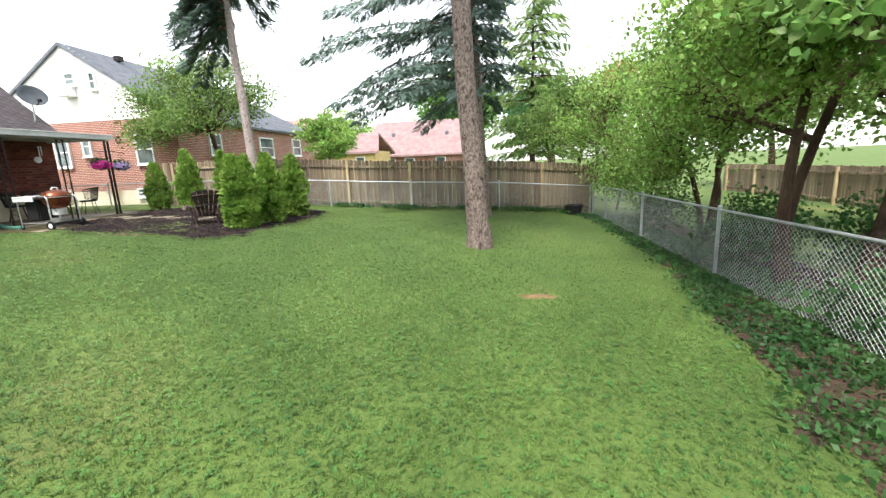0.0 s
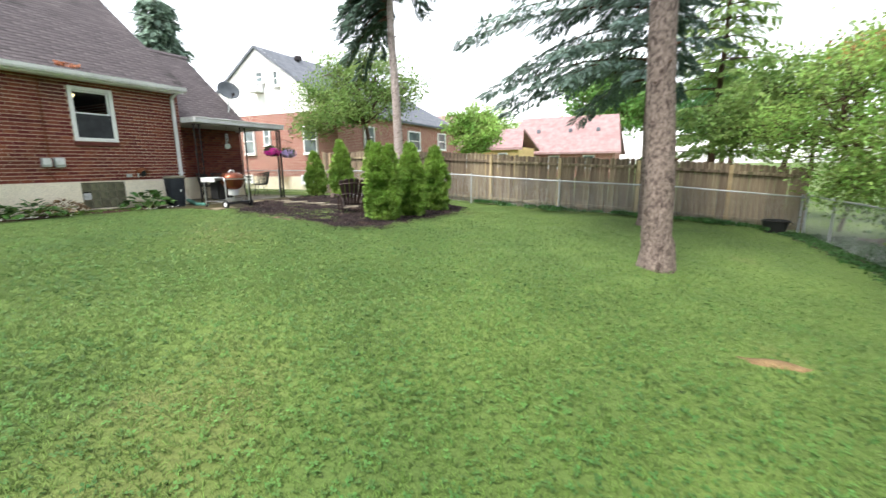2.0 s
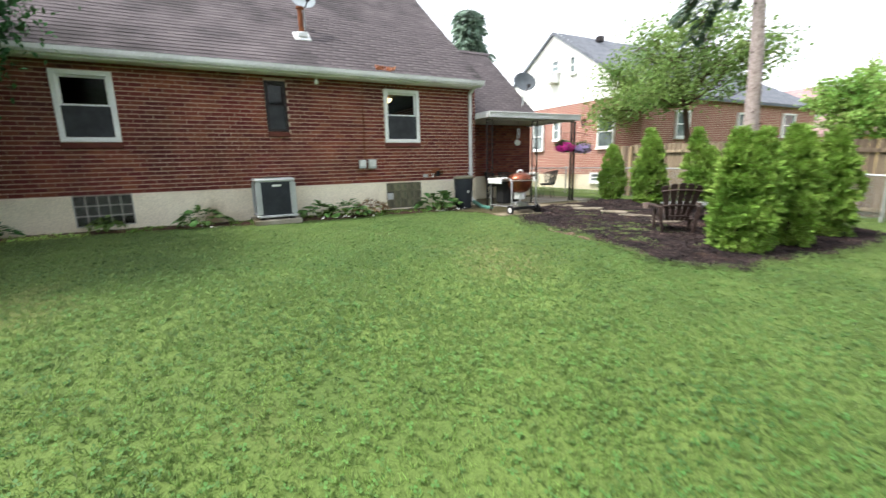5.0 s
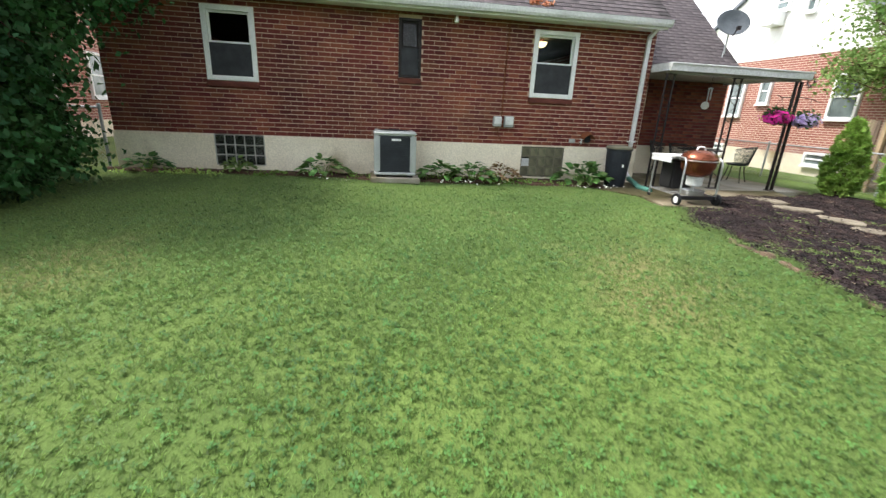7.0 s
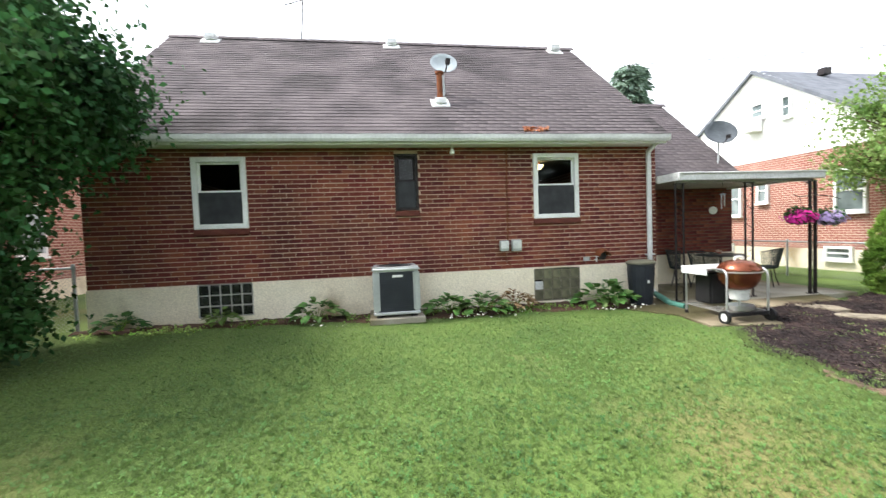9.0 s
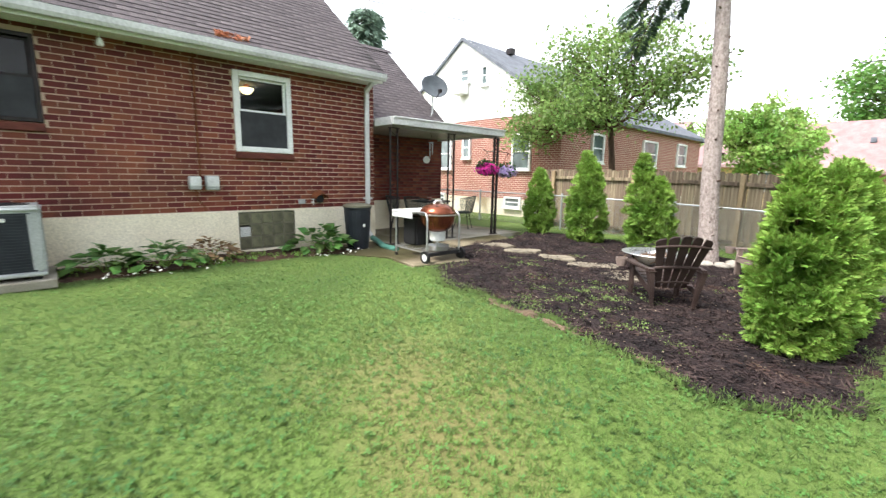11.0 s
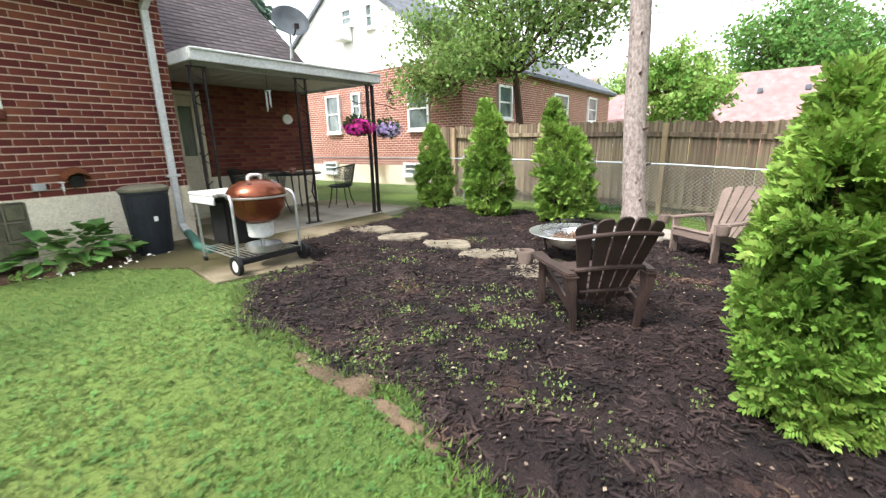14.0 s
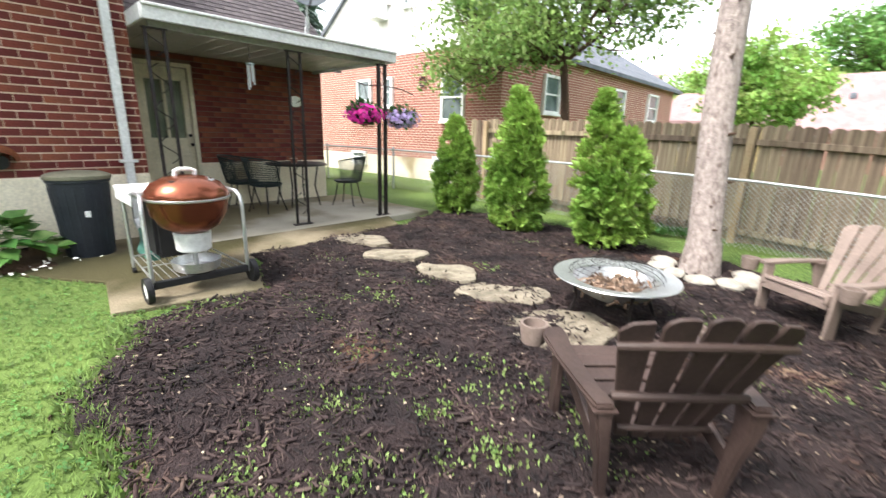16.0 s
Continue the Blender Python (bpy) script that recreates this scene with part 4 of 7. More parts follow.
# ---- plants ----
LEAF_V, LEAF_F = [(0, 0, 0), (0.33, 0.42, 0.07), (0, 1, -0.05), (-0.33, 0.42, 0.07)], [(0, 1, 2, 3)]
BROAD_V = [(0, 0, 0), (0.3, 0.25, 0.08), (0.38, 0.55, 0.06), (0, 1.05, -0.12), (-0.38, 0.55, 0.06), (-0.3, 0.25, 0.08), (0, 0.3, 0), (0, 0.6, 0)]
BROAD_F = [(0, 1, 6, 0), (1, 2, 7, 6), (2, 3, 7, 2), (0, 6, 5, 0), (6, 7, 4, 5), (7, 3, 4, 7)]
BROAD_F3 = [(0, 1, 6), (1, 2, 7), (1, 7, 6), (2, 3, 7), (0, 6, 5), (6, 7, 4), (6, 4, 5), (7, 3, 4)]


def frond(lobes, spread, width, droop=0.0):
    """A flat spray: lobes alternate along a midrib, each a slim quad."""
    v, f = [], []
    for i in range(lobes):
        y = 0.08 + 0.8 * i / lobes
        a = (1 if i % 2 else -1) * radians(spread) * (1 - 0.4 * i / lobes)
        ln = 0.48 * (1 - 0.55 * i / lobes) + 0.05
        if i == lobes - 1:
            a, ln = 0, 0.32
        d, s = (math.sin(a), math.cos(a)), (math.cos(a), -math.sin(a))
        k = len(v)
        z = -droop * y * y
        v += [(0, y, z), (d[0] * ln * 0.55 + s[0] * width, y + d[1] * ln * 0.55 + s[1] * width, z + 0.05), (d[0] * ln, y + d[1] * ln, z - droop * ln), (d[0] * ln * 0.55 - s[0] * width, y + d[1] * ln * 0.55 - s[1] * width, z - 0.02)]
        f.append((k, k + 1, k + 2, k + 3))
    return v, f


ARB_V, ARB_F = frond(9, 58, 0.085, 0.16)
NEEDLE_V, NEEDLE_F = frond(12, 62, 0.066, 0.15)


def unit_dirs(rng, n):
    d = rng.normal(size=(n, 3))
    return d / np.linalg.norm(d, axis=1, keepdims=True)


def arborvitae(x, y, H, R, n, size, seed, tips, label):
    """Dense conical evergreen: tips lists (dx, dy, height share, radius share, weight) of its leaders."""
    rng = np.random.default_rng(seed)
    z0 = ground(x, y) + 0.02
    t = thing("arborvitae", pose(x, y, z0), label, "shrub", "arborvitae along the mulch bed")
    st = Shape()
    for dx, dy, hs, rs, wt in tips:
        st.tube([(dx * 0.2, dy * 0.2, -0.06), (dx * 0.5, dy * 0.5, H * 0.3), (dx, dy, H * hs * 0.8)], [0.045, 0.03, 0.01], 7)
    part("trunk", st.mesh("trunk"), M_BARK_D, t)
    P, D, S = [], [], []
    for dx, dy, hs, rs, wt in tips:
        m = max(20, int(n * wt / 15))
        u = rng.random(m) ** 1.1
        th = rng.random(m) * 2 * math.pi
        prof = np.clip((1 - u ** 2.1) ** 0.85 * (0.72 + 0.28 * np.minimum(1, u / 0.32)), 0.03, 1)
        lump = 1 + 0.1 * np.sin(3 * th + 7 * u + seed) + 0.1 * np.sin(7 * th - 13 * u)
        r = R * rs * prof * lump * (1 - 0.45 * rng.random(m) ** 3)
        C = np.stack([dx * (0.3 + 0.7 * u) + r * np.cos(th), dy * (0.3 + 0.7 * u) + r * np.sin(th), 0.08 + u * H * hs * 0.96], 1)
        O = np.stack([np.cos(th), np.sin(th), 0.35 + 0.9 * u], 1)
        C, O = np.repeat(C, 15, 0), np.repeat(O, 15, 0)
        q = rng.normal(size=C.shape)
        P.append(C + q * 0.012)
        D.append(O * 1.0 + q * 0.72)
        S.append(size * 0.86 * rng.uniform(0.7, 1.25, len(C)))
    part("crown", scatter("crown", ARB_V, ARB_F, np.concatenate(P), np.concatenate(D), np.concatenate(S), rng), M_ARB, t)
    return t


two = [(0, 0, 1.0, 1.0, 0.75), (0.12, 0.05, 0.85, 0.75, 0.25)]
arborvitae(-5.98, 8.6, 1.68, 0.32, 8200, 0.125, 1, [(-0.1, -0.06, 0.97, 0.95, 0.42), (0.13, 0.08, 0.95, 0.88, 0.33), (-0.14, 0.14, 0.88, 0.8, 0.25)], "bright green bushy arborvitae shrub in mulch beside lawn")
arborvitae(-5.9, 9.7, 1.7, 0.34, 6000, 0.13, 2, [(0, 0, 1.0, 1.0, 0.6), (0.14, -0.1, 0.92, 0.8, 0.4)], "bright green bushy arborvitae shrub in mulch bed")
arborvitae(-5.95, 11.2, 1.7, 0.36, 5200, 0.13, 3, [(0, 0, 1.0, 1.0, 0.7), (-0.14, 0.1, 0.88, 0.8, 0.3)], "bright green conical arborvitae shrub in mulch bed")
arborvitae(-11.75, 12.85, 1.54, 0.36, 4400, 0.125, 4, two, "rounded green arborvitae shrub beside the patio")
arborvitae(-10.3, 12.6, 1.93, 0.43, 5600, 0.13, 5, [(-0.05, 0, 1.0, 0.9, 0.6), (0.16, -0.08, 0.86, 0.8, 0.4)], "tall conical green arborvitae in front of the fence")
arborvitae(-9.0, 12.75, 1.88, 0.47, 5600, 0.13, 6, [(-0.2, 0.05, 1.0, 0.68, 0.5), (0.16, 0, 0.74, 0.88, 0.5)], "green arborvitae with one tall tip before the fence")


def limb(sh, a, b, r0, r1, rng, bend=0.12, k=5, sides=7):
    a, b = Vector(a), Vector(b)
    L = (b - a).length
    off = Vector(rng.normal(size=3)) * L * bend
    pts = [a + (b - a) * (i / k) + off * math.sin(math.pi * i / k) for i in range(k + 1)]
    sh.tube(pts, [r0 + (r1 - r0) * i / k for i in range(k + 1)], sides)
    return pts


def broadleaf(name, base, stems, blobs, clumps, per, leaf, size, bark, label, category, seed, r0=0.12, sigma=0.26, broad=False):
    """Trunk or stems, limbs into each blob of the crown, and leaves in clumps round the twigs."""
    rng = np.random.default_rng(seed)
    t = thing(name, pose(*base), label, category)
    B = Vector(base)
    tr, tips = Shape(), []
    forks = []
    for dx, dy, h in stems:
        pts = limb(tr, (dx * 0.2, dy * 0.2, -0.15), (dx, dy, h), r0 / math.sqrt(len(stems)), r0 * 0.6 / math.sqrt(len(stems)), rng, 0.06, 6, 9)
        forks += pts[3:]
    part("trunk", tr.mesh("trunk"), bark, t)
    tw = Shape()
    for cx, cy, cz, rx, ry, rz in blobs:
        c = Vector((cx, cy, cz)) - B
        root = min(forks, key=lambda p: (p - c).length)
        mid = limb(tw, root, c, r0 * 0.42, r0 * 0.2, rng, 0.1)
        for d in unit_dirs(rng, clumps):
            q = rng.random() ** 0.4
            p = c + Vector((d[0] * rx * q, d[1] * ry * q, d[2] * rz * q))
            src = mid[rng.integers(2, len(mid))]
            if rng.random() < 0.55:
                limb(tw, src, p, r0 * 0.13, 0.006, rng, 0.12, 4, 5)
            tips.append(p)
    tagged(part("branchwork", tw.mesh("branchwork"), bark, t), kind="stuff")
    C = np.array([tuple(p) for p in tips])
    P = np.repeat(C, per, 0) + rng.normal(size=(len(C) * per, 3)) * sigma * np.array([1, 1, 0.7]) * np.repeat(rng.uniform(0.6, 1.35, (len(C), 1)), per, 0)
    keep = P[:, 2] > 0.1
    P = P[keep]
    D = unit_dirs(rng, len(P)) + np.array([0, 0, -0.35])
    tv, tf = (BROAD_V, BROAD_F3) if broad else (LEAF_V, LEAF_F)
    part("crown", scatter("crown", tv, tf, P, D, size * rng.uniform(0.65, 1.3, len(P)), rng), leaf, t)
    return t


def conifer(base, H, z0, reach, r0, lean, leaf, bark, label, seed, step=0.42, arms=6, sprays=15, size=0.42, droop=0.28, skip=None, knots=True, low=1.0, twigs=1, span=None):
    """Tall tree with a bare lower trunk and whorls of drooping boughs above z0."""
    rng = np.random.default_rng(seed)
    t = thing("conifer", pose(*base), label, "tree", "conifers in the yard")
    lx, ly = lean
    k = 24
    pts = [(lx * H * i / k + 0.015 * math.sin(i * 1.3 + seed), ly * H * i / k + 0.015 * math.cos(i * 1.7), -0.15 + (H + 0.15) * i / k) for i in range(k + 1)]
    rad = [r0 * (1 - 0.9 * i / k) * (1.0 + (0.38 if i == 0 else 0.0)) for i in range(k + 1)]
    tr = Shape().tube([pts[0], (0, 0, 0.12), (0.0, 0.0, 0.35)] + pts[1:], [rad[0] * 1.05, r0 * 1.2, r0 * 1.05] + rad[1:], 18)
    part("trunk", tr.mesh("trunk"), bark, t)
    if knots:
        kn = Shape()
        for i in range(22):
            z = 0.5 + i * 0.24
            a = rng.random() * 6.28
            r = r0 * (1 - 0.9 * z / H)
            c = Vector((lx * z, ly * z, z))
            d = Vector((math.cos(a), math.sin(a), 0.25))
            kn.rod(c + d * r * 0.8, c + d * (r + rng.uniform(0.015, 0.06)), 0.02, 0.01, 6)
        tagged(part("branch_stub", kn.mesh("branch_stub"), M_BARK_D, t), kind="stuff")
    bo, P, D = Shape(), [], []
    z = z0
    while z < H - 0.3:
        f = 1 - (z - z0) / (H - z0)
        for a in range(arms):
            th = 2 * math.pi * (a + rng.random() * 0.7) / arms + z
            if skip and skip(th % (2 * math.pi), z):
                continue
            L = reach * (0.25 + 0.75 * f) * rng.uniform(0.65, 1.1) * (low if f > 0.85 else 1) * (span(th % (2 * math.pi)) if span else 1)
            d = Vector((math.cos(th), math.sin(th), 0))
            c = Vector((lx * z, ly * z, z + rng.uniform(-0.15, 0.15)))
            bp = [c + d * L * u + Vector((0, 0, L * (0.12 * u - droop * 1.6 * u * u))) for u in (0, 0.25, 0.5, 0.75, 1)]
            bo.tube(bp, [0.035, 0.028, 0.02, 0.013, 0.005], 5)
            m = max(4, int(sprays * L / reach))
            for u in np.linspace(0.22, 1.0, m):
                p = c + d * L * u + Vector((0, 0, L * (0.12 * u - droop * 1.6 * u * u)))
                for s in (-1, 1):
                    w = Vector((-d.y, d.x, 0)) * s
                    for q in range(twigs):
                        P.append(tuple(p + w * (rng.uniform(0, 0.1) + 0.3 * q * (1.2 - u)) + Vector((0, 0, -0.09 * q * rng.random()))))
                        D.append(tuple(d * 0.7 + w * rng.uniform(0.3, 1.1) + Vector((0, 0, -0.25 - 0.6 * rng.random()))))
        z += step * rng.uniform(0.8, 1.2)
    tagged(part("branchwork", bo.mesh("branchwork"), M_BARK_D, t), kind="stuff")
    P, D = np.array(P), np.array(D)
    roll = np.array([0, 0, 1.0]) + 0.35 * rng.normal(size=P.shape)
    part("crown", scatter("crown", NEEDLE_V, NEEDLE_F, P, D, size * rng.uniform(0.7, 1.3, len(P)), rng, roll), leaf, t)
    return t


def gz(x, y, d=0.0):
    return (x, y, ground(x, y) + d)


conifer(gz(-0.4, 6.98, 0.05), 15, 6.6, 2.6, 0.205, (-0.05, -0.02), M_SPRUCE_D, M_BARK, "tall spruce trunk with rough grey-brown bark in the lawn", 11, step=0.6)
conifer(gz(-0.5, 12.4), 16, 3.7, 4.7, 0.225, (-0.035, 0.0), M_SPRUCE_M, M_BARK, "large spruce with drooping dark boughs near the back fence", 12, arms=7, sprays=25, size=0.29, step=0.44, droop=0.17, twigs=2, span=lambda th: 0.62 - 0.38 * math.cos(th), skip=lambda th, z: (th < 0.8 or th > 5.5) and z < 4.7)
conifer(gz(-7.8, 12.5), 14, 5.6, 1.7, 0.165, (-0.045, 0.0), M_SPRUCE_D, M_BARK_P, "slender spruce with pale bark beside the fire pit", 13, step=0.4, droop=0.6, arms=8, sprays=30, size=0.34, skip=lambda th, z: z < 7.5 and not (2.2 < th < 4.2))
conifer(gz(1.6, 20.5), 11, 1.5, 2.6, 0.16, (0.01, 0), M_LEAF_O, M_BARK_D, "light green feathery conifer behind the wooden fence", 15, knots=False, droop=0.1, step=0.6, size=0.45, sprays=11)
conifer(gz(-30.8, 19.9), 12.4, 3.0, 2.5, 0.2, (0, 0), M_SPRUCE, M_BARK_D, "blue-green conifer far behind the houses", 16, knots=False, step=0.42, size=0.8, arms=7, sprays=15)

broadleaf("ornamental_tree", gz(-11.6, 15.9), [(0.05, 0.0, 2.9)], [(-13.3, 15.8, 3.9, 1.1, 1.1, 0.8), (-12.0, 15.9, 4.7, 1.2, 1.2, 0.9), (-10.5, 15.9, 4.0, 1.0, 1.0, 0.7), (-14.2, 15.6, 3.3, 0.8, 0.8, 0.6), (-12.2, 15.2, 3.7, 1.2, 0.9, 0.6), (-9.7, 16, 4.5, 0.8, 0.8, 0.6), (-12.9, 15.9, 5.4, 1.1, 1.0, 0.7), (-11.0, 16, 5.5, 1.1, 1.0, 0.7), (-14.0, 15.8, 4.6, 0.8, 0.8, 0.5), (-11.8, 15.7, 4.0, 1.3, 1.0, 0.8)], 50, 32, M_LEAF_O, 0.11, M_BARK_D, "small spreading green tree behind the fence by brick house", "tree", 21, r0=0.13, sigma=0.27)
# thicket beyond the chain link fence
broadleaf("mulberry_tree", gz(3.78, 5.5), [(0.1, 0.1, 2.7), (0.5, 0.2, 2.5)], [(2.9, 4.9, 2.8, 0.6, 0.6, 0.4), (2.7, 5.6, 3.3, 0.7, 0.8, 0.5), (3.9, 5.6, 3.6, 1.3, 1.5, 1.0), (4.6, 7.2, 3.3, 1.2, 1.3, 1.1), (3.2, 7.6, 3.0, 0.9, 1.1, 0.9), (5.4, 5.8, 3.6, 1.3, 1.4, 0.9), (3.1, 4.6, 3.4, 0.8, 0.8, 0.5), (3.6, 7.2, 2.1, 0.7, 1.2, 0.7), (3.6, 5.0, 2.6, 0.6, 0.6, 0.4)], 46, 46, M_LEAF, 0.085, M_BARK_D, "leafy mulberry tree with brown trunks behind chain link fence", "tree", 22, r0=0.125)
broadleaf("mulberry_tree", gz(4.4, 5.3), [(0.75, 0.3, 2.5), (1.3, 0.1, 1.6)], [(4.6, 3.6, 3.9, 1.2, 1.2, 0.9), (5.8, 4.6, 3.6, 1.2, 1.4, 1.2), (3.0, 3.5, 3.6, 0.8, 0.7, 0.5), (4.4, 4.2, 3.0, 0.9, 0.9, 0.6), (6.0, 3.8, 2.5, 1.0, 1.0, 0.7)], 56, 42, M_LEAF_M, 0.1, M_BARK_D, "leaning mulberry tree with broad leaves over the fence", "tree", 23, r0=0.115, broad=True)
broadleaf("mulberry_tree", gz(3.75, 3.3), [(-0.5, -0.1, 2.35)], [(2.55, 3.0, 2.75, 0.55, 0.4, 0.3), (2.1, 2.75, 2.45, 0.32, 0.25, 0.22), (3.2, 3.2, 2.6, 0.5, 0.4, 0.35)], 18, 11, M_LEAF_M, 0.095, M_BARK_D, "young mulberry with large drooping leaves over the fence", "tree", 44, r0=0.04, sigma=0.16, broad=True)
broadleaf("thicket_shrub", gz(4.4, 9.2), [(-0.3, 0.2, 1.6), (0.4, 0.3, 1.8), (0, -0.4, 1.5)], [(3.7, 8.8, 2.0, 0.9, 1.0, 0.9), (4.6, 9.6, 2.9, 1.3, 1.4, 1.1), (3.6, 10.3, 2.2, 0.9, 1.0, 1.0), (5.6, 8.6, 2.6, 1.2, 1.3, 1.2), (3.5, 9.5, 1.2, 0.5, 1.0, 0.6), (4.9, 10.4, 3.8, 1.4, 1.4, 0.9), (3.5, 8.0, 2.9, 0.9, 1.2, 0.8)], 58, 42, M_LEAF, 0.085, M_BARK_D, "dense green overgrown shrub leaning over the fence", "shrub", 24, r0=0.13)
broadleaf("thicket_shrub", gz(4.3, 12.4), [(-0.3, 0.2, 1.5), (0.4, -0.3, 1.7)], [(3.6, 12.0, 1.9, 0.9, 1.0, 0.9), (4.5, 12.8, 2.9, 1.3, 1.3, 1.1), (3.3, 13.6, 2.0, 0.9, 0.9, 0.9), (2.6, 14.9, 2.3, 0.9, 0.8, 0.7), (3.5, 12.8, 1.0, 0.5, 1.2, 0.6), (4.2, 11.4, 3.6, 1.3, 1.3, 1.0), (3.2, 12.8, 3.2, 1.0, 1.3, 0.9)], 58, 42, M_LEAF, 0.085, M_BARK_D, "dense green shrub with drooping leaves in the fence corner", "shrub", 25, r0=0.12)
broadleaf("maple_tree", gz(3.4, 17.2), [(0.0, 0.0, 2.6), (0.5, 0.3, 2.8)], [(3.2, 17.2, 3.2, 1.3, 1.2, 1.0), (4.6, 17.0, 4.2, 1.4, 1.3, 1.0), (1.9, 17.6, 2.6, 1.1, 1.0, 0.9), (6.4, 16, 4.3, 1.5, 1.4, 1.2), (2.6, 16.4, 3.6, 1.2, 1.0, 1.0)], 75, 28, M_LEAF_O, 0.14, M_BARK_D, "yellow-green maple tree behind the wooden fence", "tree", 26, r0=0.14)
broadleaf("maple_sapling", gz(4.2, 15.4), [(0.0, 0.0, 3.6)], [(4.2, 15.4, 4.35, 0.5, 0.5, 0.4)], 24, 18, M_LEAF_R, 0.12, M_BARK_D, "reddish maple sapling above the thicket", "tree", 27, r0=0.05, sigma=0.14)
broadleaf("hedge_tree", gz(7.6, 8.0), [(0, 0, 2.0)], [(7.4, 7.5, 3.4, 1.6, 2.2, 1.6), (7.8, 10.5, 3.6, 1.6, 2.0, 1.6), (7.0, 13.5, 3.6, 1.6, 2.0, 1.5)], 80, 28, M_LEAF_O, 0.16, M_BARK_D, "green tree in the next yard behind the thicket", "tree", 28, r0=0.16, sigma=0.34)
for k, (bx, by, hh) in enumerate(((4.6, 3.2, 0.9), (5.6, 6.6, 1.0), (4.9, 7.9, 1.1), (6.6, 4.4, 1.2), (4.0, 6.9, 0.8), (3.7, 3.6, 0.6), (4.2, 10.8, 1.0))):
    broadleaf("understory_bush", gz(bx, by), [(0, 0, 0.3)], [(bx, by, ground(bx, by) + hh * 0.55, 0.7, 0.8, hh * 0.5)], 46, 26, M_LEAF_D, 0.09, M_BARK_D, "low green bush growing behind the chain link fence", "shrub", 300 + k, r0=0.04, sigma=0.16)
# dark tree by the side gate
broadleaf("shade_tree", gz(-10.6, -2.6), [(0.1, 0.2, 2.2), (-0.4, 0.3, 2.4), (0.5, -0.2, 2.3)], [(-10.3, -1.28, 3.3, 1.1, 0.9, 1.0), (-10.6, -2.18, 4.3, 1.7, 1.4, 1.3), (-11.6, -1.28, 3.8, 1.0, 0.9, 0.8), (-9.2, -1.98, 2.6, 1.3, 1.0, 1.3), (-10.2, -2.38, 1.6, 1.1, 0.8, 0.9), (-9.0, -2.78, 1.2, 1.3, 1.2, 0.9), (-11.9, -2.28, 3.2, 0.9, 0.7, 0.6), (-9.4, -1.08, 3.7, 0.9, 0.8, 0.7), (-10.7, -0.83, 3.8, 1.0, 0.8, 0.8), (-9.6, -1.38, 2.5, 0.9, 0.7, 0.9), (-10.8, -1.38, 4.9, 1.1, 0.9, 0.8), (-11.5, -3.08, 1.4, 0.8, 0.8, 0.9), (-9.6, -1.88, 1.0, 0.8, 0.7, 0.6), (-10.9, -2.13, 1.3, 0.75, 0.6, 0.8), (-10.9, -2.13, 2.4, 0.75, 0.6, 0.9), (-11.3, -1.03, 3.9, 0.75, 0.55, 0.5), (-10.9, -2.13, 0.9, 0.6, 0.5, 0.45)], 75, 70, M_LEAF_S, 0.1, M_BARK_D, "dark leafy tree crowding the side gate of the house", "tree", 29, r0=0.17)
# Tree added out of view, only to shade the side of the lawn.
broadleaf("shade_tree", gz(-8.3, -4.9), [(0.1, 0.2, 2.6), (-0.4, -0.3, 2.8)], [(-8.3, -4.4, 4.2, 1.5, 1.2, 1.2), (-7.4, -4.9, 3.4, 1.3, 1.2, 1.1), (-9.2, -4.6, 3.2, 1.2, 1.0, 1.1), (-8.2, -5.4, 5.2, 1.6, 1.4, 1.1), (-7.9, -4.5, 2.2, 1.2, 0.9, 0.9)], 80, 40, M_LEAF_S, 0.13, M_BARK_D, "unseen dark leafy tree added to shade the side of the lawn", "tree", 45, r0=0.17)
# Four unseen trees, added to keep sky light off the near lawn.
for bx, by, hh, sd in ((-4.6, -6.2, 7.2, 46), (-1.2, -5.6, 7.6, 47), (2.4, -5.0, 7.0, 48), (5.2, 0.2, 5.6, 49)):
    broadleaf("shade_tree", gz(bx, by), [(0.1, 0.1, hh * 0.4), (-0.3, 0.2, hh * 0.42)], [(bx + 1.1 * math.cos(k * 1.26 + sd), by + 0.9 * math.sin(k * 1.26 + sd), hh * (0.5 + 0.13 * (k % 3)), 1.4, 1.2, 1.1) for k in range(6)], 46, 36, M_LEAF_S, 0.16, M_BARK_D, "unseen dark leafy tree added to shade the edge of the lawn", "tree", sd, r0=0.17)
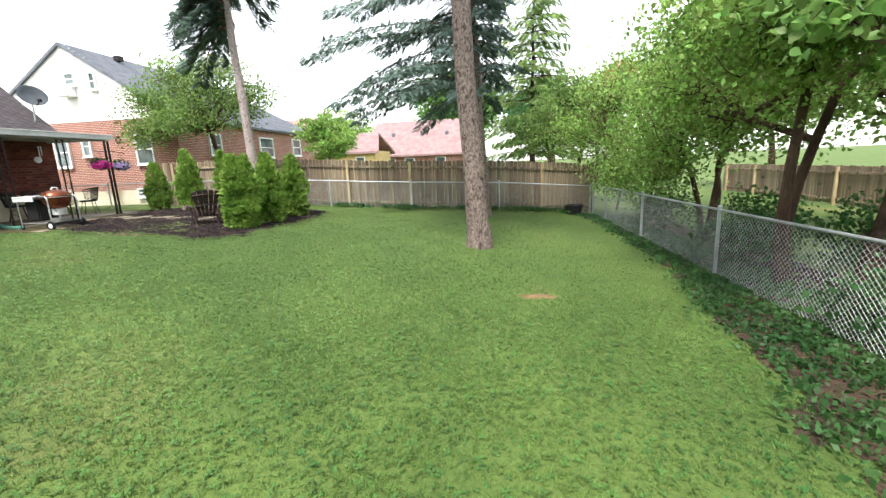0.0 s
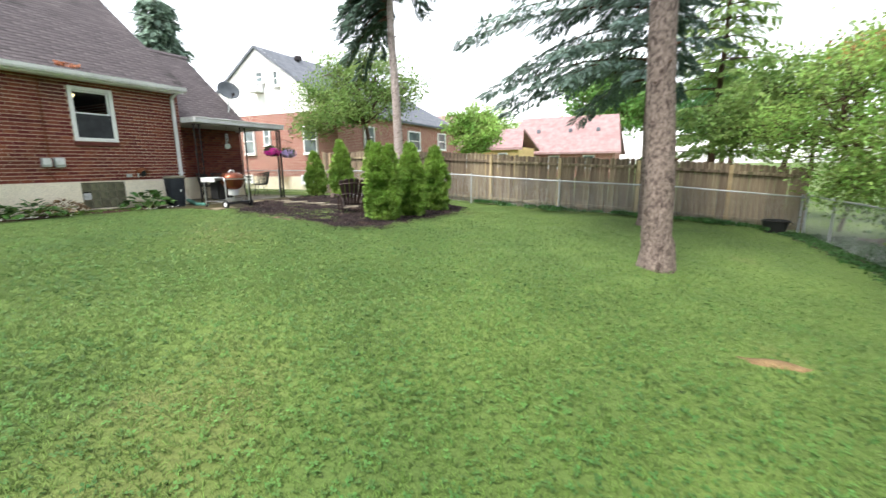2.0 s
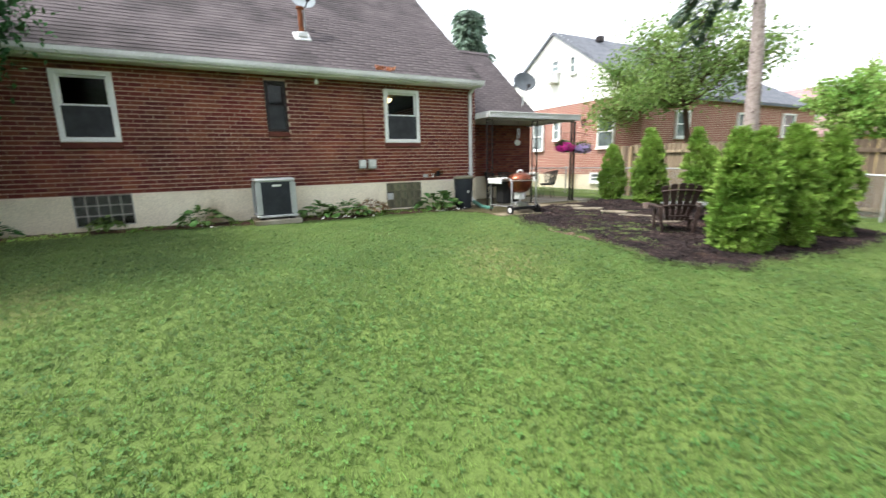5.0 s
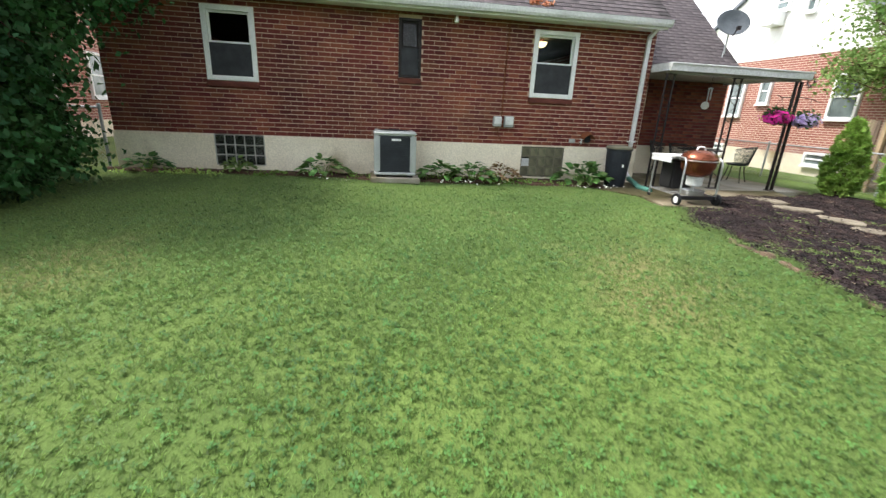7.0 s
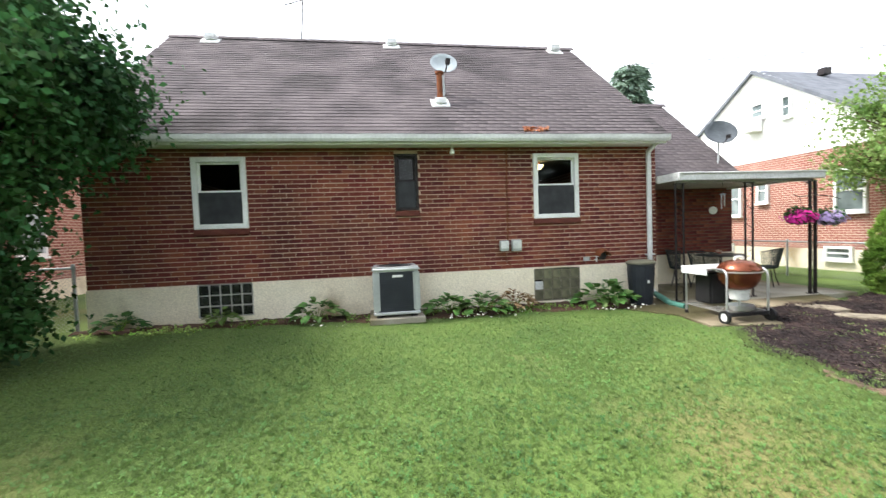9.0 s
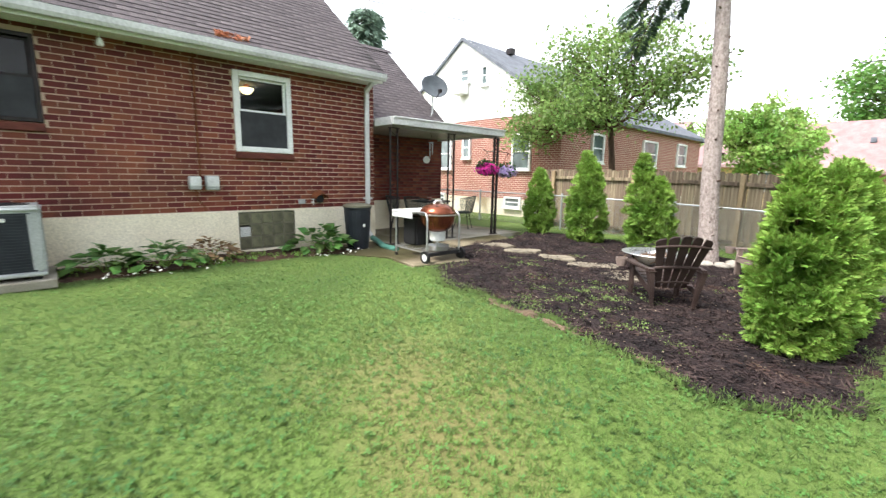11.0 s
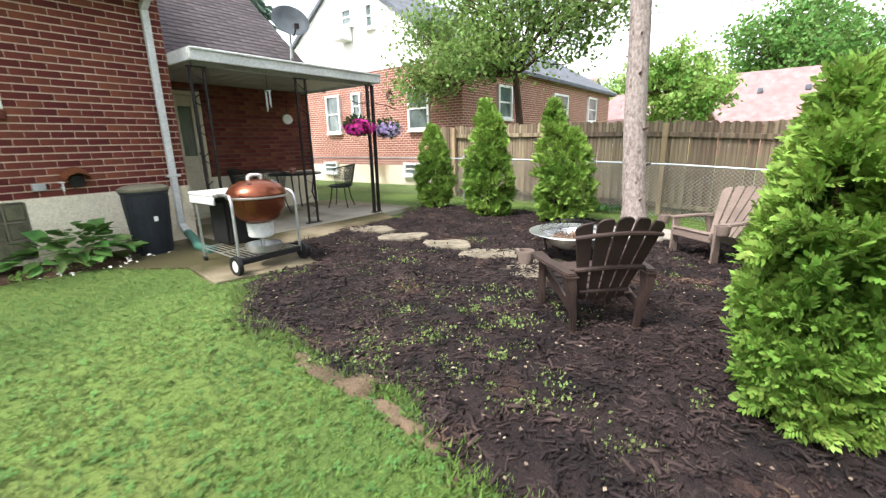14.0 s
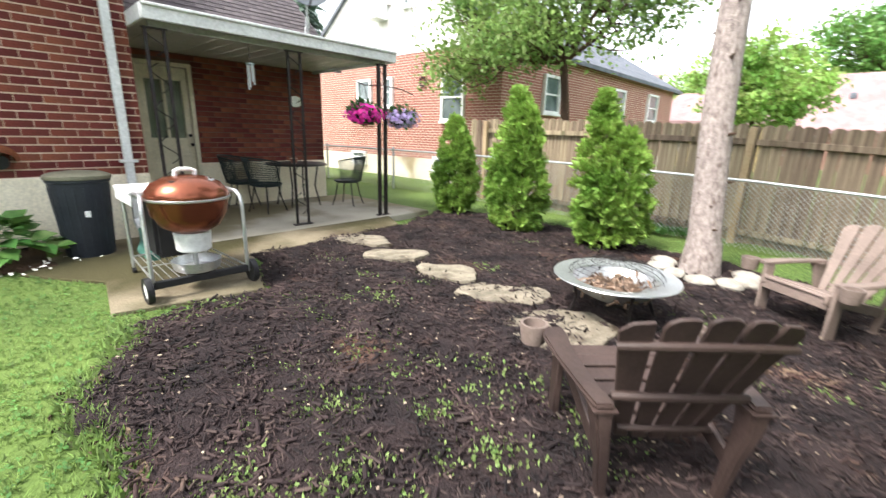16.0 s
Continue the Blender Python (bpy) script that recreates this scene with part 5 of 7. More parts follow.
# trees beyond the houses
for bx, by, hh, rr, lf, sd in ((-16.5, 47, 7.5, 3.2, M_LEAF, 31), (-5.0, 62, 13.5, 6.4, M_LEAF_M, 32), (7.0, 60, 11.0, 5.5, M_LEAF_D, 33), (-9.0, 22.0, 4.6, 1.5, M_LEAF, 34), (-30.0, 18.6, 7.4, 2.3, M_LEAF, 35), (-25, 7.7, 11.0, 1.5, M_LEAF_D, 36), (14, 24, 7.0, 3.4, M_LEAF_O, 37), (15, -2, 7.0, 3.6, M_LEAF_D, 38), (9, -9, 7.5, 3.6, M_LEAF_D, 39), (-3, -14, 8.0, 4.0, M_LEAF_D, 40), (-9, -12, 7, 3.2, M_LEAF_D, 41), (5, 40, 8.0, 3.6, M_LEAF_D, 42)):
    rg = np.random.default_rng(sd)
    bl = [(bx + rr * 0.55 * math.cos(k * 1.26), by + rr * 0.55 * math.sin(k * 1.26), hh * (0.62 + 0.12 * (k % 2)), rr * 0.62, rr * 0.62, rr * 0.55) for k in range(5)] + [(bx, by, hh * 0.85, rr * 0.6, rr * 0.6, rr * 0.5)]
    broadleaf("background_tree", gz(bx, by), [(0, 0, hh * 0.45)], bl, 64 if rr > 4 else 40, 40 if rr > 4 else 34, lf, (0.09 + 0.035 * rr) * (1.35 if rr > 4 else 1), M_BARK_D, "full green leafy tree beyond the yard", "tree", sd, r0=0.06 * rr, sigma=0.1 * rr)


# ---- lawn grass ----
def grass(n, seed, tv, tf, size, name, label, lift, leaf):
    rng = np.random.default_rng(seed)
    x, y = rng.uniform(-12.9, 3.0, n), rng.uniform(-3.5, 14.25, n)
    keep = ~(inside(x + 0.05 * np.sin(7 * y), y + 0.05 * np.sin(6 * x + 1), BED) | inside(x, y, HOUSE_BED) | inside(x, y, DIRT))
    keep &= ~((x < -11.95) & (y > 7.6) & (y < 12.6)) & ~inside(x, y, WALK)
    keep &= ~(inside(x, y, STRIP) & (rng.random(n) < 0.8))
    dist = np.minimum(np.hypot(x + 0.3, y - 0.5), np.minimum(np.hypot(x + 2.8, y - 2.2), np.minimum(np.hypot(x + 5.2, y - 3.2), np.hypot(x + 6.3, y - 6))))
    keep &= rng.random(n) < np.clip(1.3 - 0.1 * dist, 0.5, 1)
    patch = np.sin(1.9 * x + 0.7) * np.sin(2.3 * y + 1.1) + np.sin(0.8 * x - 1.7 * y)
    keep &= rng.random(n) < np.clip(0.92 + 0.12 * patch, 0.7, 1)
    x, y = x[keep], y[keep]
    size = size * np.clip(1.25 - 0.09 * dist[keep], 0.6, 1)
    m = len(x)
    P = np.stack([x, y, ground_np(x, y) + lawn_lift(x, y) + lift], 1)
    D = np.stack([rng.normal(size=m) * 0.55, rng.normal(size=m) * 0.55, np.ones(m)], 1)
    return tagged(part(name, scatter(name, tv, tf, P, D, size * rng.uniform(0.6, 1.35, m), rng), leaf), label, "grass", kind="stuff")


TUFT_V, TUFT_F = [], []
for k in range(4):
    a = k * 1.7
    ca, sa = math.cos(a), math.sin(a)
    b = len(TUFT_V)
    TUFT_V += [(ca * 0.1 - sa * 0.1, 0, sa * 0.1 + ca * 0.1), (ca * 0.1 + sa * 0.1, 0, sa * 0.1 - ca * 0.1), (ca * (0.5 + 0.12 * k), 0.95 - 0.1 * k, sa * (0.5 + 0.12 * k))]
    TUFT_F.append((b, b + 1, b + 2))
CLOVER_V, CLOVER_F = [], []
for k in range(3):
    a = k * 2.094
    ca, sa = math.cos(a), math.sin(a)
    b = len(CLOVER_V)
    CLOVER_V += [(0, 0.6, 0), (ca * 0.42 - sa * 0.3, 0.66, sa * 0.42 + ca * 0.3), (ca * 0.72, 0.62, sa * 0.72), (ca * 0.42 + sa * 0.3, 0.66, sa * 0.42 - ca * 0.3)]
    CLOVER_F.append((b, b + 1, b + 2, b + 3))
grass(350000, 51, TUFT_V, TUFT_F, 0.036, "lawn_grass", "short mown green grass blades of the lawn", 0.0, M_BLADE)
grass(110000, 52, CLOVER_V, CLOVER_F, 0.027, "lawn_clover", "low clover leaves mixed in the lawn", 0.004, M_CLOVER)

# longer blades and crumbs of soil along the edge of the bed
rng = np.random.default_rng(55)
ring = np.array(BED[:15])
seg = rng.integers(0, 14, 5200)
w = rng.random((5200, 1))
E = ring[seg] * (1 - w) + ring[seg + 1] * w
E = E + rng.normal(size=E.shape) * 0.05
E -= np.stack([0.05 * np.sin(7 * E[:, 1]), 0.05 * np.sin(6 * E[:, 0] + 1)], 1)
EP = np.column_stack([E, ground_np(E[:, 0], E[:, 1]) + lawn_lift(E[:, 0], E[:, 1])])
ED = np.column_stack([rng.normal(size=(5200, 2)) * 0.6, np.ones(5200)])
tagged(part("edge_grass", scatter("edge_grass", TUFT_V, TUFT_F, EP[:2600], ED[:2600], rng.uniform(0.04, 0.09, 2600), rng), M_BLADE), "longer grass blades along the mulch edge", "grass", kind="stuff")
CR_V, CR_F = [(-0.5, -0.4, 0), (0.5, -0.5, 0), (0.6, 0.4, 0), (-0.4, 0.5, 0), (0, 0, 0.5)], [(0, 1, 4), (1, 2, 4), (2, 3, 4), (3, 0, 4)]
tagged(part("soil_crumbs", scatter("soil_crumbs", CR_V, CR_F, EP[2600:] + np.array([0, 0, 0.012]), ED[2600:] * np.array([1, 1, 0.3]), rng.uniform(0.008, 0.026, 2600), rng), M_LITTER), "crumbs of dark soil along the mulch edge", "soil", kind="stuff")

# mulch chips, ivy, weeds
rng = np.random.default_rng(61)
cx, cy = rng.uniform(-12, -5.2, 70000), rng.uniform(7.1, 13.4, 70000)
ok = inside(cx + 0.06 * np.sin(7 * cy), cy + 0.06 * np.sin(6 * cx + 1), BED)
cx, cy = cx[ok], cy[ok]
CHIP_V, CHIP_F = [(-0.12, 0, 0), (0.12, 0, 0), (0.09, 1, 0.05), (-0.1, 1, 0.03), (-0.1, 0.02, 0.14), (0.1, 0.02, 0.14), (0.07, 0.97, 0.17), (-0.08, 0.97, 0.17)], [(4, 5, 6, 7), (1, 2, 6, 5), (3, 0, 4, 7)]
P = np.stack([cx, cy, ground_np(cx, cy) + lawn_lift(cx, cy) + 0.036 + 0.012 * rng.random(len(cx))], 1)
D = np.stack([rng.normal(size=len(cx)), rng.normal(size=len(cx)), rng.normal(size=len(cx)) * 0.22 + 0.05], 1)
tagged(part("bark_chips", scatter("bark_chips", CHIP_V, CHIP_F, P, D, np.where(rng.random(len(cx)) < 0.05, rng.uniform(0.05, 0.085, len(cx)), rng.uniform(0.015, 0.052, len(cx))), rng, np.array([0, 0, 1.0]) + 0.3 * rng.normal(size=(len(cx), 3))), M_CHIP), "loose shredded dark bark chips of the mulch", "mulch", kind="stuff")


lt = rng.uniform(0, 1, (1500, 2)) * np.array([6.6, 6.0]) + np.array([-11.9, 7.2])
lt = lt[inside(lt[:, 0], lt[:, 1], BED)]
tagged(part("leaf_debris", scatter("leaf_debris", LEAF_V, LEAF_F, np.column_stack([lt, ground_np(lt[:, 0], lt[:, 1]) + 0.065]), np.column_stack([rng.normal(size=(len(lt), 2)), 0.1 * rng.normal(size=len(lt))]), rng.uniform(0.012, 0.03, len(lt)), rng, np.array([0, 0, 1.0]) + 0.3 * rng.normal(size=(len(lt), 3))), mat("pale_debris", lin(112, 96, 82), lin(150, 136, 120), 9, 40, 0.8, bump=0, island=0.4)), "pale dry leaf bits and petals scattered on mulch", "debris", kind="stuff")


def weeds(name, spots, per, spread, size, leaf, label, seed, z=0.03, up=0.9):
    rg = np.random.default_rng(seed)
    S = np.repeat(np.array(spots), per, 0) + rg.normal(size=(len(spots) * per, 2)) * spread
    P = np.stack([S[:, 0], S[:, 1], ground_np(S[:, 0], S[:, 1]) + z], 1)
    D = np.stack([rg.normal(size=len(P)), rg.normal(size=len(P)), np.full(len(P), up)], 1)
    return tagged(part(name, scatter(name, LEAF_V, LEAF_F, P, D, size * rg.uniform(0.5, 1.4, len(P)), rg), leaf), label, "plants", kind="stuff")


rg = random.Random(71)
sp = [(rg.uniform(-9.6, -7.2), rg.uniform(7.7, 9.2)) for _ in range(40)] + [(rg.uniform(-10, -6.0), rg.uniform(7.5, 12.5)) for _ in range(50)] + [(rg.uniform(-10.2, -7.0), 7.75 + rg.gauss(0, 0.12)) for _ in range(34)]
M_WEED = mat("weed_leaf", lin(96, 120, 64), lin(134, 152, 92), 12, 40, 0.6, bump=0, island=0.35, leaf=0.3, up=0.2)
weeds("mulch_weeds", sp, 36, 0.05, 0.022, M_WEED, "small light green weeds sprouting through mulch", 72)
big = [(x + rg.gauss(0, 0.1), y + rg.gauss(0, 0.07)) for x, y, k in ((-9.5, 8.7, 7), (-9.0, 8.88, 6), (-8.59, 8.3, 9), (-7.78, 8.64, 7), (-7.77, 9.33, 4), (-9.26, 8.23, 4), (-8.1, 8.12, 6), (-9.2, 7.9, 5), (-8.9, 7.75, 5), (-8.1, 8.7, 3), (-8.08, 9.2, 3), (-9.96, 8.15, 6), (-10.03, 8.42, 4), (-9.54, 9.4, 4), (-8.5, 8.88, 3), (-7.0, 8.0, 5), (-6.6, 7.7, 4), (-10.6, 9.6, 3), (-9.2, 10.7, 4)) for _ in range(k)]
weeds("mulch_weeds", big, 20, 0.06, 0.024, M_WEED, "clumps of light green weeds in the mulch", 76, 0.035, 1.4)
iv = []
while len(iv) < 1500:
    a, b = rg.uniform(1.7, 4.0), rg.uniform(-2, 14)
    if inside(np.array([a]), np.array([b]), STRIP)[0]:
        iv.append((a, b))
weeds("ground_ivy", iv, 20, 0.1, 0.055, M_LEAF_D, "dark green ivy and weeds creeping along the chain link fence", 73, 0.03, 0.6)
bf = [(rg.uniform(-6, 2.6), 14.05 + rg.gauss(0, 0.18)) for _ in range(60)] + [(x + rg.gauss(0, 0.14), 14.4 + rg.gauss(0, 0.1)) for x in (-5.6, -3.4, -1.2, 1.0, 1.3, -8.6) for _ in range(14)]
weeds("fence_weeds", bf, 26, 0.1, 0.09, M_LEAF_D, "green weeds growing at the foot of the back fence", 74, 0.06, 1.6)
hb = [(rg.uniform(-12.6, -12.05), rg.uniform(-1.7, 7.5)) for _ in range(120)]
weeds("bed_weeds", hb, 12, 0.07, 0.05, M_LEAF, "small weeds in the soil bed by the house", 75)


def hosta(x, y, R, n, seed, label, leaf, size):
    rg = np.random.default_rng(seed)
    t = thing("hosta", pose(x, y, ground(x, y) + 0.03), label, "plant", "hostas along the house")
    th, q = rg.random(n) * 6.283, rg.random(n) ** 0.6
    P = np.stack([R * q * np.cos(th) * 0.7, R * q * np.sin(th), 0.06 + 0.3 * R / 0.5 * (1 - q) + 0.04 * rg.random(n)], 1)
    D = np.stack([np.cos(th), np.sin(th), 0.55 - 0.8 * q], 1) + 0.2 * rg.normal(size=(n, 3))
    part("foliage", scatter("foliage", BROAD_V, BROAD_F3, P, D, size * rg.uniform(0.7, 1.2, n), rg, np.array([0, 0, 1.0]) + 0.25 * rg.normal(size=(n, 3))), leaf, t)
    st = Shape()
    for k in range(10):
        a = k * 0.63
        st.tube([(0, 0, -0.05), (0.3 * R * math.cos(a), 0.3 * R * math.sin(a), 0.15), (0.6 * R * math.cos(a), 0.6 * R * math.sin(a), 0.14)], 0.006, 4)
    tagged(part("stalk", st.mesh("stalk"), M_LEAF, t), kind="stuff")
    return t


hosta(-12.35, 7.2, 0.55, 110, 81, "broad-leaved green hosta with fallen white petals", M_LEAF_H, 0.2)
hosta(-12.3, 4.85, 0.42, 80, 82, "broad-leaved green hosta in soil bed by house", M_LEAF_H, 0.18)
hosta(-12.3, 4.2, 0.4, 70, 83, "broad-leaved green hosta beside the air conditioner", M_LEAF_H, 0.18)
hosta(-12.4, 1.95, 0.4, 70, 84, "small green hosta in soil bed by house", M_LEAF_H, 0.17)
hosta(-12.5, -1.15, 0.32, 60, 85, "small dark green hosta near the house corner", M_LEAF_D, 0.15)
hosta(-12.45, 0.4, 0.28, 80, 86, "yellow-green grassy clump below the basement window", M_LEAF_O, 0.11)
hosta(-12.45, 5.45, 0.42, 150, 88, "dried brown stalks and dead leaves by the foundation", mat("dead_leaf", lin(132, 108, 78), lin(164, 140, 104), 5, 30, 0.9, bump=0, island=0.3, leaf=0.2), 0.1)
pt = [(-12.0 + rg.gauss(0, 0.2), yy + rg.gauss(0, 0.3)) for yy in (7.3, 7.3, 4.6, 4.4, 2.0, 5.3) for _ in range(9)]
weeds("fallen_petals", pt, 2, 0.05, 0.045, mat("white_petal", lin(226, 224, 216), lin(238, 236, 230), 5, 30, 0.6, bump=0), "fallen white petals on the grass by the hostas", 87, 0.05, 0.3)

# ---- things by the house ----
M_PLASTIC_D = mat("charcoal_plastic", lin(38, 42, 50), lin(50, 54, 62), 3, 50, 0.5, bump=0.1)
M_LID = mat("grey_green_lid", lin(98, 98, 84), lin(114, 112, 96), 4, 50, 0.6, bump=0.1)
M_ACGREY = mat("grey_sheet_metal", lin(168, 172, 174), lin(186, 190, 192), 3, 50, 0.45, 0.2, bump=0.05)
M_ACDARK = mat("dark_louvre_panel", lin(44, 48, 56), lin(56, 60, 68), 3, 60, 0.5, bump=0.05)
M_COPPER = mat("copper_enamel", lin(128, 72, 52), lin(144, 84, 60), 2, 30, 0.25, 0.75, bump=0.02, gloss=0.6)
M_STEEL = mat("brushed_steel", lin(188, 190, 192), lin(206, 208, 210), 4, 80, 0.35, 0.8, bump=0.05)
M_BLACK = mat("black_plastic", lin(28, 28, 30), lin(40, 40, 42), 4, 60, 0.5, bump=0.05)
M_RESIN = mat("brown_resin", lin(54, 43, 41), lin(72, 58, 54), 3, 60, 0.55, bump=0.12, stretch=(1, 1, 1))
M_RESIN_L = mat("faded_taupe_resin", lin(116, 102, 95), lin(136, 120, 112), 3, 60, 0.6, bump=0.12)
M_GREENM = mat("dark_green_mesh", lin(34, 44, 46), lin(48, 58, 60), 8, 80, 0.55, 0.2, bump=0.1)
M_RUST = mat("rusty_metal", lin(104, 62, 42), lin(134, 82, 54), 6, 50, 0.85, 0.3, bump=0.3)
M_ASH = mat("ash_debris", lin(120, 96, 80), lin(158, 136, 118), 8, 50, 0.95, bump=0.6)

ac = thing("air_conditioner", pose(-12.22, 3.28, 0.47), "grey outdoor air conditioner with dark louvred side panels", "air conditioner")
W, H = 0.76, 0.76
part("pad", Shape().box((0, 0, 0.03), (0.9, 0.9, 0.1)).mesh("pad", bevel=0.01), M_CONC, ac)
part("body", Shape().box((0, 0, 0.5), (W - 0.08, W - 0.08, H - 0.06)).mesh("body", bevel=0.02), M_ACDARK, ac)
for sx in (-1, 1):
    for sy in (-1, 1):
        part("foot", Shape().box((sx * 0.28, sy * 0.28, 0.1), (0.1, 0.1, 0.05)).mesh("foot", bevel=0.008), M_BLACK, ac)
        part("corner_post", Shape().box((sx * (W / 2 - 0.055), sy * (W / 2 - 0.055), 0.5), (0.11, 0.11, H - 0.08)).mesh("corner_post", bevel=0.03, seg=2), M_ACGREY, ac)
part("base_pan", Shape().box((0, 0, 0.145), (W, W, 0.05)).mesh("base_pan", bevel=0.015), M_ACGREY, ac)
part("top_cover", Shape().box((0, 0, 0.86), (W + 0.02, W + 0.02, 0.075)).mesh("top_cover", bevel=0.03, seg=3), M_ACGREY, ac)
fan = Shape()
for k in range(8):
    fan.lathe([(0.05 + k * 0.035, 0.0), (0.054 + k * 0.035, 0.006), (0.058 + k * 0.035, 0.0)], (0, 0, 0.9), 24)
for k in range(6):
    fan.rod((0, 0, 0.903), (0.3 * math.cos(k * 1.047), 0.3 * math.sin(k * 1.047), 0.898), 0.004, n=4)
part("fan_grille", fan.mesh("fan_grille"), M_BLACK, ac)
lou = Shape()
for k in range(20):
    lou.box((0.345, 0, 0.19 + k * 0.032), (0.012, W - 0.22, 0.006))
tagged(part("louvre", lou.mesh("louvre", smooth=False), M_ACDARK, ac), kind="stuff")
part("badge", Shape().box((0.355, 0.02, 0.75), (0.008, 0.17, 0.04)).mesh("badge", bevel=0.004), M_WHITE, ac, "small white maker's plate")

tc = thing("trash_can", pose(-12.3, 7.92, 0.4) @ Matrix.Diagonal((0.88, 0.88, 1.0, 1)), "tall charcoal plastic trash can with faded lid", "trash can")
part("body", Shape().lathe([(0.0, 0.0), (0.21, 0.0), (0.225, 0.02), (0.275, 0.74), (0.29, 0.75), (0.29, 0.79), (0.27, 0.79), (0.26, 0.74), (0.2, 0.03), (0, 0.03)], n=28).mesh("body"), M_PLASTIC_D, tc)
rb = Shape()
for k in range(20):
    a = k * math.pi / 10
    rb.rod((0.222 * math.cos(a), 0.222 * math.sin(a), 0.05), (0.27 * math.cos(a), 0.27 * math.sin(a), 0.7), 0.008, n=5)
part("rib", rb.mesh("rib"), M_PLASTIC_D, tc)
part("lid", Shape().lathe([(0.3, 0.775), (0.305, 0.79), (0.3, 0.81), (0.24, 0.835), (0.1, 0.85), (0.0, 0.852)], n=28).mesh("lid"), M_LID, tc, "faded grey-green lid")
part("label_mark", Shape().box((0.258, 0.0, 0.45), (0.012, 0.05, 0.06)).mesh("label_mark", bevel=0.004), M_WHITE, tc, "small white mark")

mb = thing("meter_box", pose(WX + 0.002, 5.5, 1.5), "two small grey utility boxes on brick wall", "utility box")
for dy, w, h in ((-0.11, 0.17, 0.2), (0.13, 0.19, 0.22)):
    bx = part("box", Shape().box((0.06, dy, 0.1), (0.11, w, h)).mesh("box", bevel=0.015), M_ACGREY, mb)
    part("cover", Shape().box((0.122, dy, 0.12), (0.02, w * 0.9, h * 0.7)).mesh("cover", bevel=0.008), M_ALU, bx)
cd = Shape().tube([(0.03, -0.02, 0.2), (0.03, -0.02, 1.0), (0.03, 0.0, 2.0)], 0.012, 8).tube([(0.04, -0.1, 0.0), (0.04, -0.08, -0.15), (0.03, 0.0, -0.25), (0.02, 0.02, -0.32)], 0.01, 8)
part("conduit", cd.mesh("conduit"), M_RUST, mb, "brown conduit rising up the wall")
dh = thing("dryer_vent", pose(WX, 7.42, 1.33), "rusty brown vent hood on brick wall", "vent")
hd = Shape()
for k in range(9):
    a, b = math.pi * k / 8, math.pi * (k + 1) / 8
    if k < 8:
        hd.add([(0, 0.15 * math.cos(a), 0.15 * math.sin(a)), (0, 0.15 * math.cos(b), 0.15 * math.sin(b)), (0.16, 0.12 * math.cos(b), 0.1 * math.sin(b) - 0.02), (0.16, 0.12 * math.cos(a), 0.1 * math.sin(a) - 0.02)], [(0, 1, 2, 3)])
part("hood", hd.mesh("hood"), M_RUST, dh)
part("duct", Shape().rod((0, 0, -0.02), (0.06, 0, -0.02), 0.07, n=14).mesh("duct"), M_BLACK, dh)
so = thing("outlet_box", pose(WX, 7.08, 1.27), "small grey outlet box on brick wall", "outlet")
part("box", Shape().box((0.025, 0, 0), (0.05, 0.12, 0.08)).mesh("box", bevel=0.008), M_ACGREY, so)
part("spigot", Shape().rod((0, 0.2, -0.02), (0.08, 0.2, -0.02), 0.014).rod((0.06, 0.2, -0.06), (0.06, 0.2, 0.03), 0.01).lathe([(0.001, 0), (0.035, 0.004), (0.035, 0.012), (0.001, 0.016)], (0.06, 0.2, 0.03), 12).mesh("spigot"), M_WHITE, so)
fl = thing("flood_light", pose(-12.62, 4.42, 3.42), "small white floodlight under the eave", "lamp")
part("stem", Shape().rod((0, 0, 0.07), (0, 0, -0.02), 0.012).mesh("stem"), M_WHITE, fl)
part("bulb", Shape().lathe([(0.001, 0.0), (0.025, -0.01), (0.045, -0.07), (0.04, -0.1), (0.001, -0.11)], n=14).mesh("bulb"), M_WHITE, fl)
il = thing("ceiling_lamp", pose(-14.3, 6.73, 3.24) @ Matrix.Diagonal((0.7, 0.7, 1, 1)), "lit amber glass ceiling lamp inside the room", "lamp")
M_LIT = bpy.data.materials.new("lit_glass")
M_LIT.use_nodes = True
M_LIT.node_tree.nodes["Principled BSDF"].inputs["Emission Color"].default_value = (1.0, 0.78, 0.36, 1)
M_LIT.node_tree.nodes["Principled BSDF"].inputs["Emission Strength"].default_value = 1.3
part("shade", Shape().lathe([(0.001, 0.0), (0.1, 0.02), (0.17, 0.08), (0.18, 0.12)], n=20).mesh("shade"), M_LIT, il)
part("canopy", Shape().lathe([(0.001, 0.19), (0.07, 0.19), (0.07, 0.15), (0.02, 0.12), (0.001, 0.12)], n=16).mesh("canopy"), M_RUST, il)

# roof fittings
def on_roof(y, d, lift=0.0):
    return (-12.32 - d, y, 3.60 + RS * d + lift)


fp = thing("flue_pipe", pose(*on_roof(4.35, 1.0)), "brown flue pipe on white flashing on shingle roof", "flue pipe")
part("flashing", Shape().box((0, 0, 0.03), (0.34, 0.36, 0.03), Matrix.Rotation(math.atan(RS), 3, "Y")).box((0.02, 0, 0.06), (0.2, 0.22, 0.1)).mesh("flashing", bevel=0.006), M_WHITE, fp)
part("pipe", Shape().rod((0, 0, 0), (0, 0, 0.62), 0.058, n=14).rod((0, 0, 0.6), (0, 0, 0.64), 0.085, n=14).mesh("pipe"), M_RUST, fp)


